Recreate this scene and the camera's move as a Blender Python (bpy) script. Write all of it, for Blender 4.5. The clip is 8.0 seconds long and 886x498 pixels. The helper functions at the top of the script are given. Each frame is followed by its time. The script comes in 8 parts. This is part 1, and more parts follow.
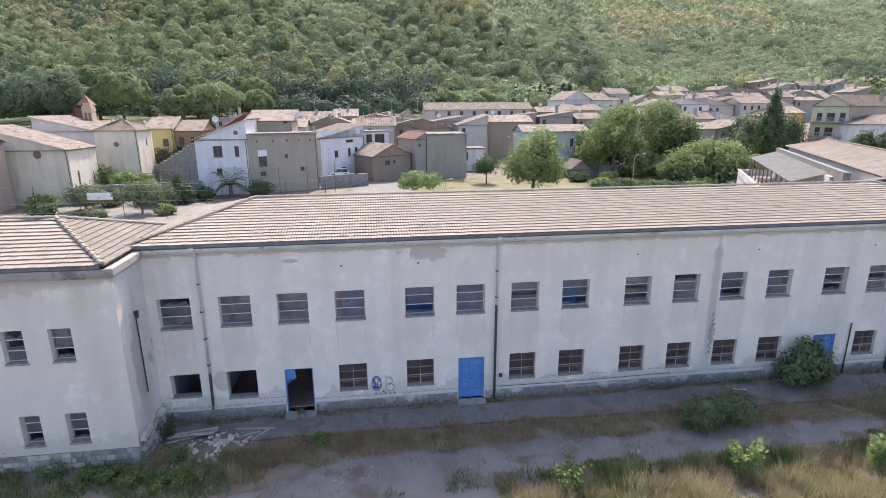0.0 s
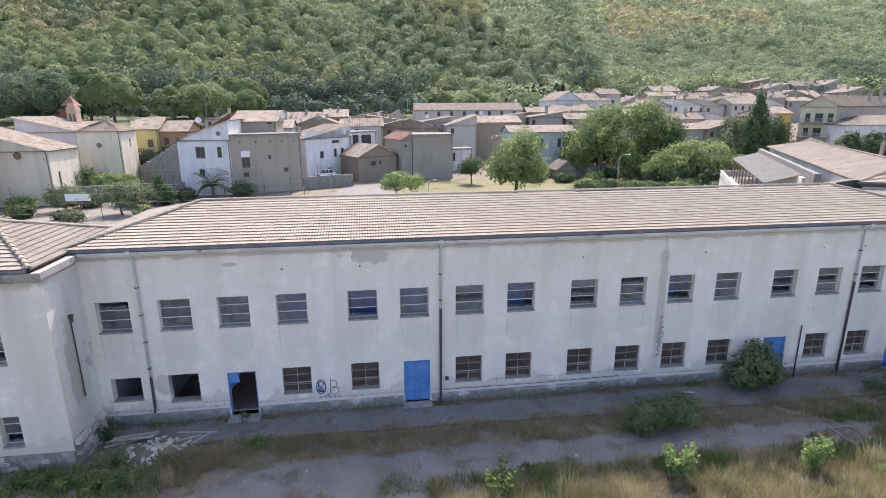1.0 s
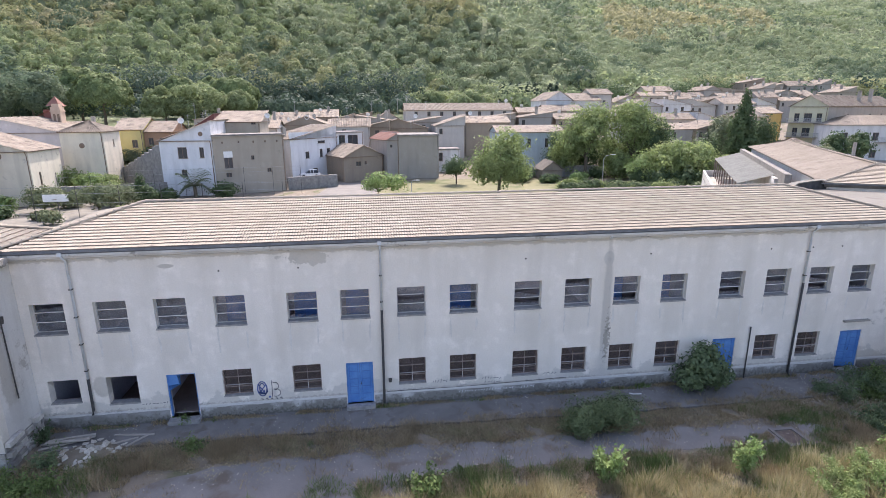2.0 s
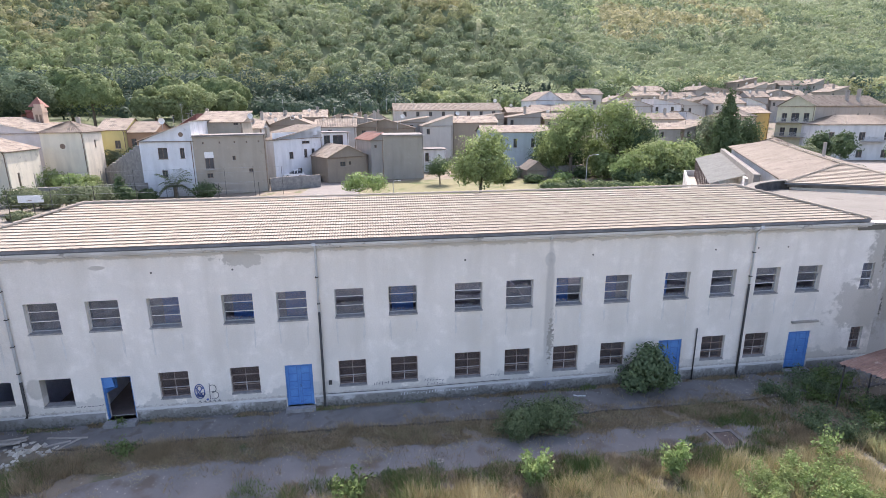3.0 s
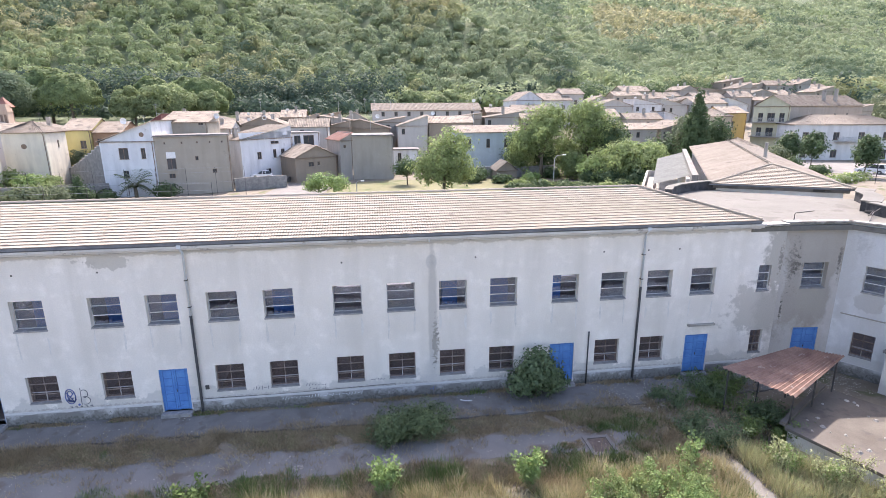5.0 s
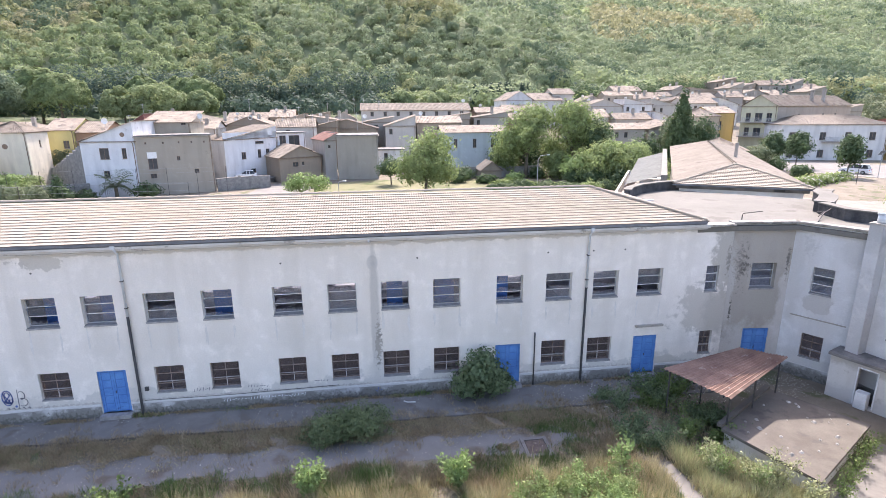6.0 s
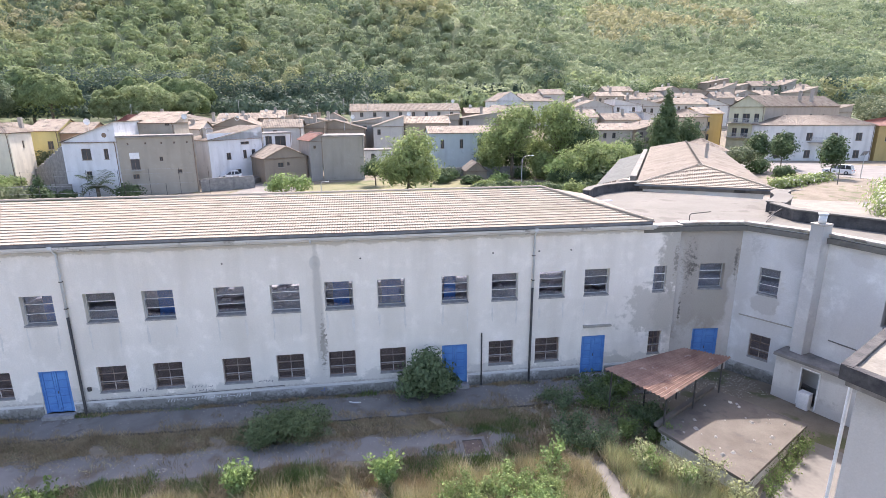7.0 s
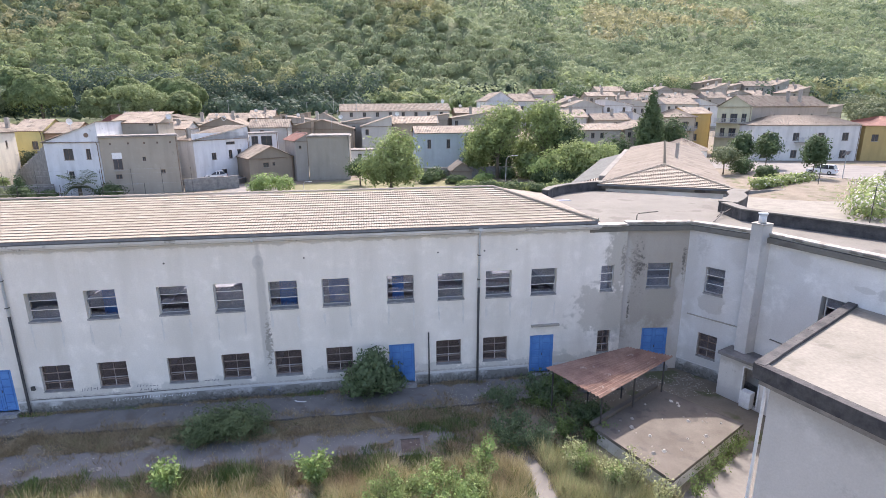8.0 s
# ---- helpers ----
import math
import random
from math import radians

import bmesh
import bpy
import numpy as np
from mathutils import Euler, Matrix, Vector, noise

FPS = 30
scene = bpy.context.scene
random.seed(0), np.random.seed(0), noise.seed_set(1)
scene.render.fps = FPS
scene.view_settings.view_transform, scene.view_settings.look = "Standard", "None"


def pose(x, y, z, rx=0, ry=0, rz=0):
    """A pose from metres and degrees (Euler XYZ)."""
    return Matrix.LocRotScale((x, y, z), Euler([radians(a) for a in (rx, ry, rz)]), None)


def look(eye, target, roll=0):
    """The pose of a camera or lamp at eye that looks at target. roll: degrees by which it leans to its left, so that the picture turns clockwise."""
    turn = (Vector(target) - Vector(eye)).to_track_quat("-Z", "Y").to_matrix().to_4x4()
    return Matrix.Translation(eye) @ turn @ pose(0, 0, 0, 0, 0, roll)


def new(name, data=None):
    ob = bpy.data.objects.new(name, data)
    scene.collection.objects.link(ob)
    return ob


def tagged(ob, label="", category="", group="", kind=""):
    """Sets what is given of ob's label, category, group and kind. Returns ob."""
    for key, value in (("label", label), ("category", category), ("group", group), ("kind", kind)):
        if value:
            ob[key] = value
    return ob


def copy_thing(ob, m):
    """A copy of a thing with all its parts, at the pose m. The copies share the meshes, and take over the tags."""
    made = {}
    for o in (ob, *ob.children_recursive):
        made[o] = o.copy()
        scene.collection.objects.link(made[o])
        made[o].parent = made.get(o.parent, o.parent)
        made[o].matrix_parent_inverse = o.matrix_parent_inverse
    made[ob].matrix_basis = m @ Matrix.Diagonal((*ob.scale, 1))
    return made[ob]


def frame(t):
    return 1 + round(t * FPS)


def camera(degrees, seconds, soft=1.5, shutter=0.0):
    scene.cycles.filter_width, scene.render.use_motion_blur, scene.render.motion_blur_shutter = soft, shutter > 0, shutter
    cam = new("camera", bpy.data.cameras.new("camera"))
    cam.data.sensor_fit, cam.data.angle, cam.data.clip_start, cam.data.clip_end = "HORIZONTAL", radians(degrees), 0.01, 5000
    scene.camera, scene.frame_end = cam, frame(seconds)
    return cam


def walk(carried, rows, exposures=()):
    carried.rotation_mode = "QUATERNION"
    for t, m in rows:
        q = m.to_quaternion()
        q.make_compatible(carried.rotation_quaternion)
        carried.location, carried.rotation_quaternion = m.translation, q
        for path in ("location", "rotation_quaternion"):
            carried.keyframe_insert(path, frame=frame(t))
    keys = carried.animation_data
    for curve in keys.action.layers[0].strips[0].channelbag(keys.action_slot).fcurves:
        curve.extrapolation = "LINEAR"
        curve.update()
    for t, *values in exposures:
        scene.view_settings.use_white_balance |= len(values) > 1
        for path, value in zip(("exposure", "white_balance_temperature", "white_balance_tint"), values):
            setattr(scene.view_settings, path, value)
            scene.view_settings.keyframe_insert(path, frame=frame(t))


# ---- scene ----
cam = camera(79.8, 8.0, soft=0.7)
PATH = [
    (0, (-3.825, -23.434, 14.293), (-3.572, -21.516, 13.783), -0.3),
    (0.5, (-2.529, -23.569, 14.353), (-2.275, -21.652, 13.843), -0.3),
    (1, (-1.181, -23.702, 14.411), (-0.926, -21.785, 13.901), -0.3),
    (1.5, (0.21, -23.829, 14.428), (0.464, -21.912, 13.918), -0.3),
    (3, (4.551, -24.161, 14.434), (4.807, -22.244, 13.924), -0.4),
    (3.5, (6.041, -24.249, 14.433), (6.297, -22.332, 13.923), -0.4),
    (4, (7.52, -24.331, 14.437), (7.776, -22.415, 13.927), -0.4),
    (4.5, (8.967, -24.408, 14.414), (9.224, -22.491, 13.904), -0.4),
    (6, (13.199, -24.738, 14.371), (13.46, -22.822, 13.861), -0.4),
    (6.5, (14.568, -24.924, 14.369), (14.83, -23.007, 13.86), -0.4),
    (7, (15.914, -25.137, 14.354), (16.177, -23.221, 13.846), -0.4),
    (7.5, (17.251, -25.372, 14.36), (17.514, -23.455, 13.852), -0.4),
    (8, (18.62, -25.606, 14.338), (18.885, -23.69, 13.83), -0.4),
]
walk(cam, [(t, look(eye, target, roll)) for t, eye, target, roll in PATH],
     exposures=[(0.0, 1.41, 6780, 20), (1.5, 1.45, 6780, 20), (3.0, 1.59, 6780, 20), (4.5, 1.77, 6780, 20), (6.0, 1.87, 6780, 20), (7.0, 1.78, 6780, 20), (8.0, 1.61, 6780, 20)])

# ---- world, sun ----
SUN = Vector((0.20, 0.765, 1.0)).normalized()
world = bpy.data.worlds.new("sky")
scene.world = world
world.use_nodes = True
wn = world.node_tree
sky = wn.nodes.new("ShaderNodeTexSky")
sky.sky_type, sky.sun_disc = "NISHITA", False
sky.sun_elevation = math.asin(SUN.z)
sky.sun_rotation = math.atan2(SUN.x, SUN.y)
sky.dust_density, sky.air_density = 2.5, 1.0
wn.nodes["Background"].inputs[1].default_value = 0.15
wn.links.new(sky.outputs[0], wn.nodes["Background"].inputs[0])
sun = new("sun", bpy.data.lights.new("sun", "SUN"))
sun.data.energy, sun.data.angle, sun.data.color = 2.6, radians(0.53), (1.0, 0.965, 0.91)
sun.matrix_world = look(SUN * 100, (0, 0, 0))


# ---- materials ----
def mat(name, c1, c2, scale=1.0, rough=0.85, bump=0.25, fine=None, stretch=(1, 1, 1), metal=0.0, vary=0.0, island=0.0, spots=None, grit=0.2):
    """Two colours mixed by a broad noise, a fine grain over it, relief from the grain."""
    m = bpy.data.materials.new(name)
    m.use_nodes = True
    nt = m.node_tree
    N, L = nt.nodes, nt.links
    p = N["Principled BSDF"]
    p.inputs["Roughness"].default_value, p.inputs["Metallic"].default_value = rough, metal
    tc, mp = N.new("ShaderNodeTexCoord"), N.new("ShaderNodeMapping")
    mp.inputs["Scale"].default_value = stretch
    L.new(tc.outputs["Object"], mp.inputs[0])
    big, grain = N.new("ShaderNodeTexNoise"), N.new("ShaderNodeTexNoise")
    big.inputs["Scale"].default_value, big.inputs["Detail"].default_value, big.inputs["Roughness"].default_value = scale, 6, 0.65
    grain.inputs["Scale"].default_value, grain.inputs["Detail"].default_value = fine or scale * 14, 5
    L.new(mp.outputs[0], big.inputs[0])
    L.new(mp.outputs[0], grain.inputs[0])
    ramp = N.new("ShaderNodeValToRGB")
    ramp.color_ramp.elements[0].position, ramp.color_ramp.elements[1].position = 0.34, 0.68
    ramp.color_ramp.elements[0].color, ramp.color_ramp.elements[1].color = (*c1, 1), (*c2, 1)
    L.new(big.outputs[0], ramp.inputs[0])
    col = ramp.outputs[0]
    if spots:
        third = N.new("ShaderNodeTexNoise")
        third.inputs["Scale"].default_value, third.inputs["Detail"].default_value = spots[1], 8
        L.new(mp.outputs[0], third.inputs[0])
        r2 = N.new("ShaderNodeValToRGB")
        r2.color_ramp.elements[0].position, r2.color_ramp.elements[1].position = spots[2], spots[2] + 0.08
        L.new(third.outputs[0], r2.inputs[0])
        mx = N.new("ShaderNodeMix")
        mx.data_type = "RGBA"
        L.new(r2.outputs[0], mx.inputs[0])
        L.new(col, mx.inputs[6])
        mx.inputs[7].default_value = (*spots[0], 1)
        col = mx.outputs[2]
    hsv = N.new("ShaderNodeHueSaturation")
    L.new(col, hsv.inputs["Color"])
    val = N.new("ShaderNodeMapRange")
    val.inputs[3].default_value, val.inputs[4].default_value = 1 - grit, 1 + grit
    L.new(grain.outputs[0], val.inputs[0])
    out = val.outputs[0]
    if vary or island:
        src = N.new("ShaderNodeNewGeometry").outputs["Random Per Island"] if island else N.new("ShaderNodeObjectInfo").outputs["Random"]
        r = N.new("ShaderNodeMapRange")
        r.inputs[3].default_value, r.inputs[4].default_value = 1 - (vary or island), 1 + (vary or island)
        L.new(src, r.inputs[0])
        mu = N.new("ShaderNodeMath")
        mu.operation = "MULTIPLY"
        L.new(out, mu.inputs[0])
        L.new(r.outputs[0], mu.inputs[1])
        out = mu.outputs[0]
    L.new(out, hsv.inputs["Value"])
    L.new(hsv.outputs[0], p.inputs["Base Color"])
    if bump:
        b = N.new("ShaderNodeBump")
        b.inputs["Strength"].default_value, b.inputs["Distance"].default_value = bump, 0.03
        L.new(grain.outputs[0], b.inputs["Height"])
        L.new(b.outputs[0], p.inputs["Normal"])
    return m


def plaster(name, base, stain, grey, wear):
    """Old lime paint: broad blotches, thin downward streaks, scattered flaking to bare render."""
    m = mat(name, base, tuple((a + b) / 2 for a, b in zip(base, stain)), 0.35, 0.9, 0.25, fine=15, grit=0.10)
    N, L = m.node_tree.nodes, m.node_tree.links
    hsv = next(n for n in N if n.bl_idname == "ShaderNodeHueSaturation")
    src = hsv.inputs["Color"].links[0].from_socket
    tc, mp = next(n for n in N if n.bl_idname == "ShaderNodeTexCoord"), N.new("ShaderNodeMapping")
    mp.inputs["Scale"].default_value = (0.9, 0.9, 0.14)
    L.new(tc.outputs["Object"], mp.inputs[0])
    streak = N.new("ShaderNodeTexNoise")
    streak.inputs["Scale"].default_value, streak.inputs["Detail"].default_value = 1.0, 7
    L.new(mp.outputs[0], streak.inputs[0])
    flake = N.new("ShaderNodeTexNoise")
    flake.inputs["Scale"].default_value, flake.inputs["Detail"].default_value, flake.inputs["Roughness"].default_value = 0.8, 9, 0.7
    L.new(tc.outputs["Object"], flake.inputs[0])
    for tex, lo, hi, colour in ((streak, 0.46, 0.74, stain), (flake, wear, wear + 0.06, grey)):
        r = N.new("ShaderNodeValToRGB")
        r.color_ramp.elements[0].position, r.color_ramp.elements[1].position = lo, hi
        L.new(tex.outputs[0], r.inputs[0])
        mx = N.new("ShaderNodeMix")
        mx.data_type = "RGBA"
        L.new(r.outputs[0], mx.inputs[0])
        L.new(src, mx.inputs[6])
        mx.inputs[7].default_value = (*colour, 1)
        src = mx.outputs[2]
    L.new(src, hsv.inputs["Color"])
    return m


PLASTER = plaster("white lime plaster", (0.79, 0.78, 0.755), (0.60, 0.575, 0.53), (0.46, 0.44, 0.40), 0.73)
def marks(m, spots):
    """Stains with a place and a size of their own, their edges broken up by noise."""
    N, L = m.node_tree.nodes, m.node_tree.links
    hsv = next(n for n in N if n.bl_idname == "ShaderNodeHueSaturation")
    src = hsv.inputs["Color"].links[0].from_socket
    tc = next(n for n in N if n.bl_idname == "ShaderNodeTexCoord")
    tex = []
    for scale, detail in ((1.1, 9), (6.5, 6)):
        t = N.new("ShaderNodeTexNoise")
        t.inputs["Scale"].default_value, t.inputs["Detail"].default_value, t.inputs["Roughness"].default_value = scale, detail, 0.66
        L.new(tc.outputs["Object"], t.inputs[0])
        tex.append(t)
    for centre, radii, colour, kind, amount, soft, strength in spots:
        a, b, c = N.new("ShaderNodeVectorMath"), N.new("ShaderNodeVectorMath"), N.new("ShaderNodeVectorMath")
        a.operation, b.operation, c.operation = "SUBTRACT", "MULTIPLY", "LENGTH"
        L.new(tc.outputs["Object"], a.inputs[0])
        a.inputs[1].default_value = tuple(centre)
        L.new(a.outputs[0], b.inputs[0])
        b.inputs[1].default_value = tuple(1 / v for v in radii)
        L.new(b.outputs[0], c.inputs[0])
        d, e = N.new("ShaderNodeMath"), N.new("ShaderNodeMath")
        d.operation, e.operation = "MULTIPLY_ADD", "ADD"
        L.new(tex[kind].outputs[0], d.inputs[0])
        d.inputs[1].default_value, d.inputs[2].default_value = amount, -0.5 * amount + (0.5 if kind else 0.0)
        L.new(d.outputs[0], e.inputs[0])
        L.new(c.outputs["Value"], e.inputs[1])
        r = N.new("ShaderNodeMapRange")
        r.inputs[1].default_value, r.inputs[2].default_value, r.inputs[3].default_value, r.inputs[4].default_value = 1 - soft, 1 + soft, strength, 0
        L.new(e.outputs[0], r.inputs[0])
        mx = N.new("ShaderNodeMix")
        mx.data_type = "RGBA"
        L.new(r.outputs[0], mx.inputs[0])
        L.new(src, mx.inputs[6])
        mx.inputs[7].default_value = (*colour, 1)
        src = mx.outputs[2]
    L.new(src, hsv.inputs["Color"])
    return m


PLASTER_WORN = plaster("worn plaster", (0.66, 0.64, 0.60), (0.47, 0.45, 0.41), (0.41, 0.385, 0.345), 0.57)
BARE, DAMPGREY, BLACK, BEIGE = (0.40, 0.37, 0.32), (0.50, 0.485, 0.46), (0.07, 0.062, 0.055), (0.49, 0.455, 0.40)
PLINTH = marks(plaster("cement plinth", (0.53, 0.525, 0.515), (0.36, 0.35, 0.335), (0.30, 0.29, 0.275), 0.60), (((-10.4, 0, 0.3), (3.6, 90, 0.95), (0.25, 0.248, 0.25), 0, 1.6, 0.15, 0.9), ((10, 0, 0.0), (90, 90, 0.70), (0.17, 0.165, 0.15), 0, 3.4, 0.3, 0.92), ((10, 0, 0.05), (90, 90, 0.45), (0.10, 0.096, 0.085), 1, 4.5, 0.3, 0.85), ((10, 0, 0.75), (90, 90, 0.06), (0.66, 0.65, 0.63), 0, 5.0, 0.3, 0.7)))
SILLS = (-13.47, -10.89, -8.36, -5.78, -2.54, -0.10, 2.57, 5.12, 8.34, 10.92, 16.06, 19.28, 21.87, 24.39, 26.83)
FRONT = marks(plaster("white lime plaster of the facade", (0.88, 0.825, 0.76), (0.64, 0.595, 0.53), (0.47, 0.44, 0.39), 0.72), (
    ((-1.65, 0, 7.95), (0.95, 1, 0.33), BARE, 0, 3.6, 0.06, 0.9),
    ((-7.6, 0, 7.78), (0.36, 1, 0.12), BARE, 0, 1.2, 0.1, 0.8),
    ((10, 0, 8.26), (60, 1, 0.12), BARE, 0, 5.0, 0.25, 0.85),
    ((10, 0, 0.72), (60, 1, 0.55), DAMPGREY, 0, 5.5, 0.18, 0.85),
    ((10, 0, 0.85), (60, 1, 0.10), BLACK, 1, 5.0, 0.3, 0.55),
    ((13.12, 0, 7.25), (0.26, 1, 0.38), (0.46, 0.45, 0.43), 0, 0.3, 0.1, 0.9),
    ((13.16, 0, 4.2), (0.21, 1, 4.2), (0.37, 0.35, 0.325), 0, 1.0, 0.22, 0.95),
    ((13.2, 0, 1.6), (0.42, 1, 1.0), DAMPGREY, 0, 1.2, 0.3, 0.8),
    ((13.28, 0, 3.0), (0.26, 1, 2.0), (0.04, 0.036, 0.032), 1, 3.2, 0.15, 0.95),
    ((-11.15, 0, 2.1), (0.38, 1, 0.6), BARE, 0, 1.6, 0.1, 0.8),
    ((10, 0, 4.5), (60, 1, 12), (0.60, 0.56, 0.495), 0, 7.0, 0.7, 0.5),
    ((30.9, 0, 3.8), (1.6, 1, 1.5), BEIGE, 0, 3.4, 0.12, 0.9),
    ((31.6, 0, 3.4), (0.8, 1, 1.5), BARE, 0, 2.6, 0.25, 0.7),
    ((31.9, 0, 6.6), (0.95, 1, 2.2), BARE, 0, 3.4, 0.15, 0.9),
    ((31.9, 0, 6.6), (0.2, 1, 1.1), BLACK, 1, 5.0, 0.25, 0.5),
    ((28.9, 0, 0.95), (0.8, 1, 0.3), BEIGE, 0, 2.0, 0.15, 0.8),
    *(((x + 0.69, 0, 4.1 - 0.12 * (k % 3)), (0.80, 1, 0.70 + 0.12 * (k % 4)), (0.58, 0.545, 0.485), 0, 2.4, 0.5, 0.42 + 0.06 * (k % 3)) for k, x in enumerate(SILLS))))
CORNICE = plaster("crumbling cornice", (0.60, 0.58, 0.545), (0.44, 0.42, 0.385), (0.27, 0.25, 0.225), 0.575)
CONCRETE = mat("weathered concrete", (0.27, 0.25, 0.22), (0.40, 0.375, 0.33), 0.5, 0.92, 0.4, fine=14, spots=((0.22, 0.20, 0.17), 1.1, 0.6))
CONCRETE_DARK = mat("blackened concrete", (0.11, 0.105, 0.10), (0.26, 0.24, 0.22), 1.0, 0.95, 0.5, fine=14)
ROOFDECK = mat("flat roof screed", (0.118, 0.111, 0.096), (0.162, 0.154, 0.133), 0.35, 0.9, 0.3, fine=9, spots=((0.104, 0.0954, 0.0824), 0.7, 0.58))
SCREED = mat("pale sunlit screed", (0.167, 0.156, 0.13), (0.232, 0.217, 0.185), 0.5, 0.92, 0.4, fine=8, spots=((0.143, 0.132, 0.111), 0.9, 0.60))
TAR_SHADE = mat("black concrete for tarred edges and parapet shade", (0.03, 0.03, 0.033), (0.09, 0.086, 0.083), 1.6, 0.95, 0.6, fine=9)
TILE = mat("clay roof tile", (0.262, 0.226, 0.178), (0.318, 0.285, 0.230), 0.9, 0.85, 0.3, fine=18, vary=0.08, spots=((0.167, 0.139, 0.118), 1.6, 0.64))
TILE_MANY = mat("clay roof tiles", (0.262, 0.226, 0.178), (0.318, 0.285, 0.230), 0.9, 0.85, 0.3, fine=18, island=0.08, spots=((0.167, 0.139, 0.118), 1.6, 0.64))
# shade on the lower tile ends is painted in with a darker colour
TILE_EDGE = mat("tile edge darkened for row shade", (0.15, 0.12, 0.10), (0.28, 0.225, 0.185), 3, 0.95, 0.2)
TILE_TOWN = mat("faded pantiles", (0.165, 0.13, 0.10), (0.275, 0.235, 0.185), 0.7, 0.9, 0.4, fine=5, vary=0.3, grit=0.35, spots=((0.115, 0.098, 0.078), 0.9, 0.56))
TILE_BROWN = mat("brown pantiles", (0.165, 0.137, 0.107), (0.225, 0.193, 0.155), 0.5, 0.9, 0.4, fine=5, grit=0.35, spots=((0.125, 0.107, 0.085), 0.8, 0.6))
TILE_RED = mat("red pantiles", (0.20, 0.085, 0.062), (0.275, 0.15, 0.115), 0.8, 0.85, 0.3, fine=8)
ZINC = mat("weathered zinc", (0.12, 0.13, 0.148), (0.21, 0.225, 0.245), 1.5, 0.55, 0.1, metal=0.5)
IRON = mat("dark cast iron", (0.035, 0.034, 0.034), (0.07, 0.065, 0.06), 4, 0.7, 0.2)
BAR = mat("faded glazing bar", (0.33, 0.29, 0.27), (0.44, 0.40, 0.38), 5, 0.6, 0.1)
PIPE = mat("pale painted pipe", (0.50, 0.53, 0.55), (0.62, 0.64, 0.65), 3, 0.6, 0.1)
SLAB = mat("dirty brown concrete slab", (0.1, 0.0861, 0.0722), (0.152, 0.135, 0.115), 0.7, 0.92, 0.3, fine=18, spots=((0.087, 0.0783, 0.0696), 1.2, 0.58))
RUST = mat("rusty corrugated sheet", (0.175, 0.10, 0.075), (0.30, 0.195, 0.15), 1.2, 0.85, 0.3, fine=16, spots=((0.36, 0.29, 0.245), 2.6, 0.64), vary=0.15)
STEEL = mat("grey steel frame", (0.34, 0.34, 0.33), (0.46, 0.46, 0.45), 5, 0.55, 0.1)
STEEL_WHITE = mat("white steel bar", (0.66, 0.66, 0.64), (0.78, 0.78, 0.76), 5, 0.5, 0.1)
STEEL_BROWN = mat("rusty brown steel frame", (0.17, 0.125, 0.105), (0.29, 0.23, 0.20), 5, 0.7, 0.2)
SILL = mat("grey stone sill", (0.20, 0.195, 0.19), (0.33, 0.32, 0.31), 4, 0.85, 0.3)
# darker copy of the door blue paints the shade in the panel gaps
BLUE_SHADE = mat("blue door paint darkened for panel gaps", (0.045, 0.145, 0.39), (0.075, 0.205, 0.47), 1.4, 0.6, 0.12, fine=30)
BLUE = mat("faded blue door paint", (0.055, 0.18, 0.46), (0.095, 0.26, 0.55), 1.4, 0.55, 0.12, fine=30, spots=((0.03, 0.09, 0.26), 2.6, 0.66))
INSIDE = mat("dim bluish interior wall", (0.36, 0.38, 0.46), (0.50, 0.52, 0.60), 0.8, 0.95, 0.1)
INSIDE_BLUE = mat("blue interior paint", (0.06, 0.16, 0.46), (0.10, 0.23, 0.56), 0.8, 0.9, 0.1)
INSIDE_FLOOR = mat("dusty interior floor", (0.17, 0.13, 0.118), (0.26, 0.205, 0.185), 1, 0.95, 0.2)
INSIDE_SLATE = mat("dusty slate floor", (0.21, 0.225, 0.28), (0.32, 0.335, 0.40), 0.8, 0.9, 0.1)
ASPHALT = mat("old asphalt", (0.145, 0.138, 0.132), (0.205, 0.196, 0.187), 0.45, 0.93, 0.3, fine=22, spots=((0.12, 0.10, 0.078), 0.55, 0.58))
PAVING = mat("grimy pavement", (0.135, 0.127, 0.12), (0.20, 0.19, 0.178), 0.7, 0.95, 0.4, fine=26, spots=((0.135, 0.12, 0.105), 1.3, 0.57))
SOIL = mat("dry earth", (0.14, 0.118, 0.088), (0.215, 0.182, 0.138), 0.5, 0.97, 0.5, fine=12, spots=((0.10, 0.105, 0.05), 0.6, 0.56))
LAWN = mat("parched lawn", (0.125, 0.125, 0.058), (0.185, 0.172, 0.088), 0.25, 0.95, 0.4, fine=6, spots=((0.0783, 0.0974, 0.0294), 0.3, 0.55))
ROAD = mat("pale road", (0.142, 0.133, 0.122), (0.196, 0.184, 0.168), 0.4, 0.9, 0.2)
STONE = mat("pale base stone", (0.32, 0.30, 0.27), (0.50, 0.48, 0.44), 2.5, 0.9, 0.4, vary=0.4)
STONEWALL = mat("rough grey stonework", (0.17, 0.165, 0.155), (0.30, 0.285, 0.26), 1.6, 0.95, 0.8, fine=7)
WOOD = mat("grey old plank", (0.28, 0.25, 0.21), (0.42, 0.39, 0.35), 2, 0.9, 0.3, stretch=(1, 8, 8))


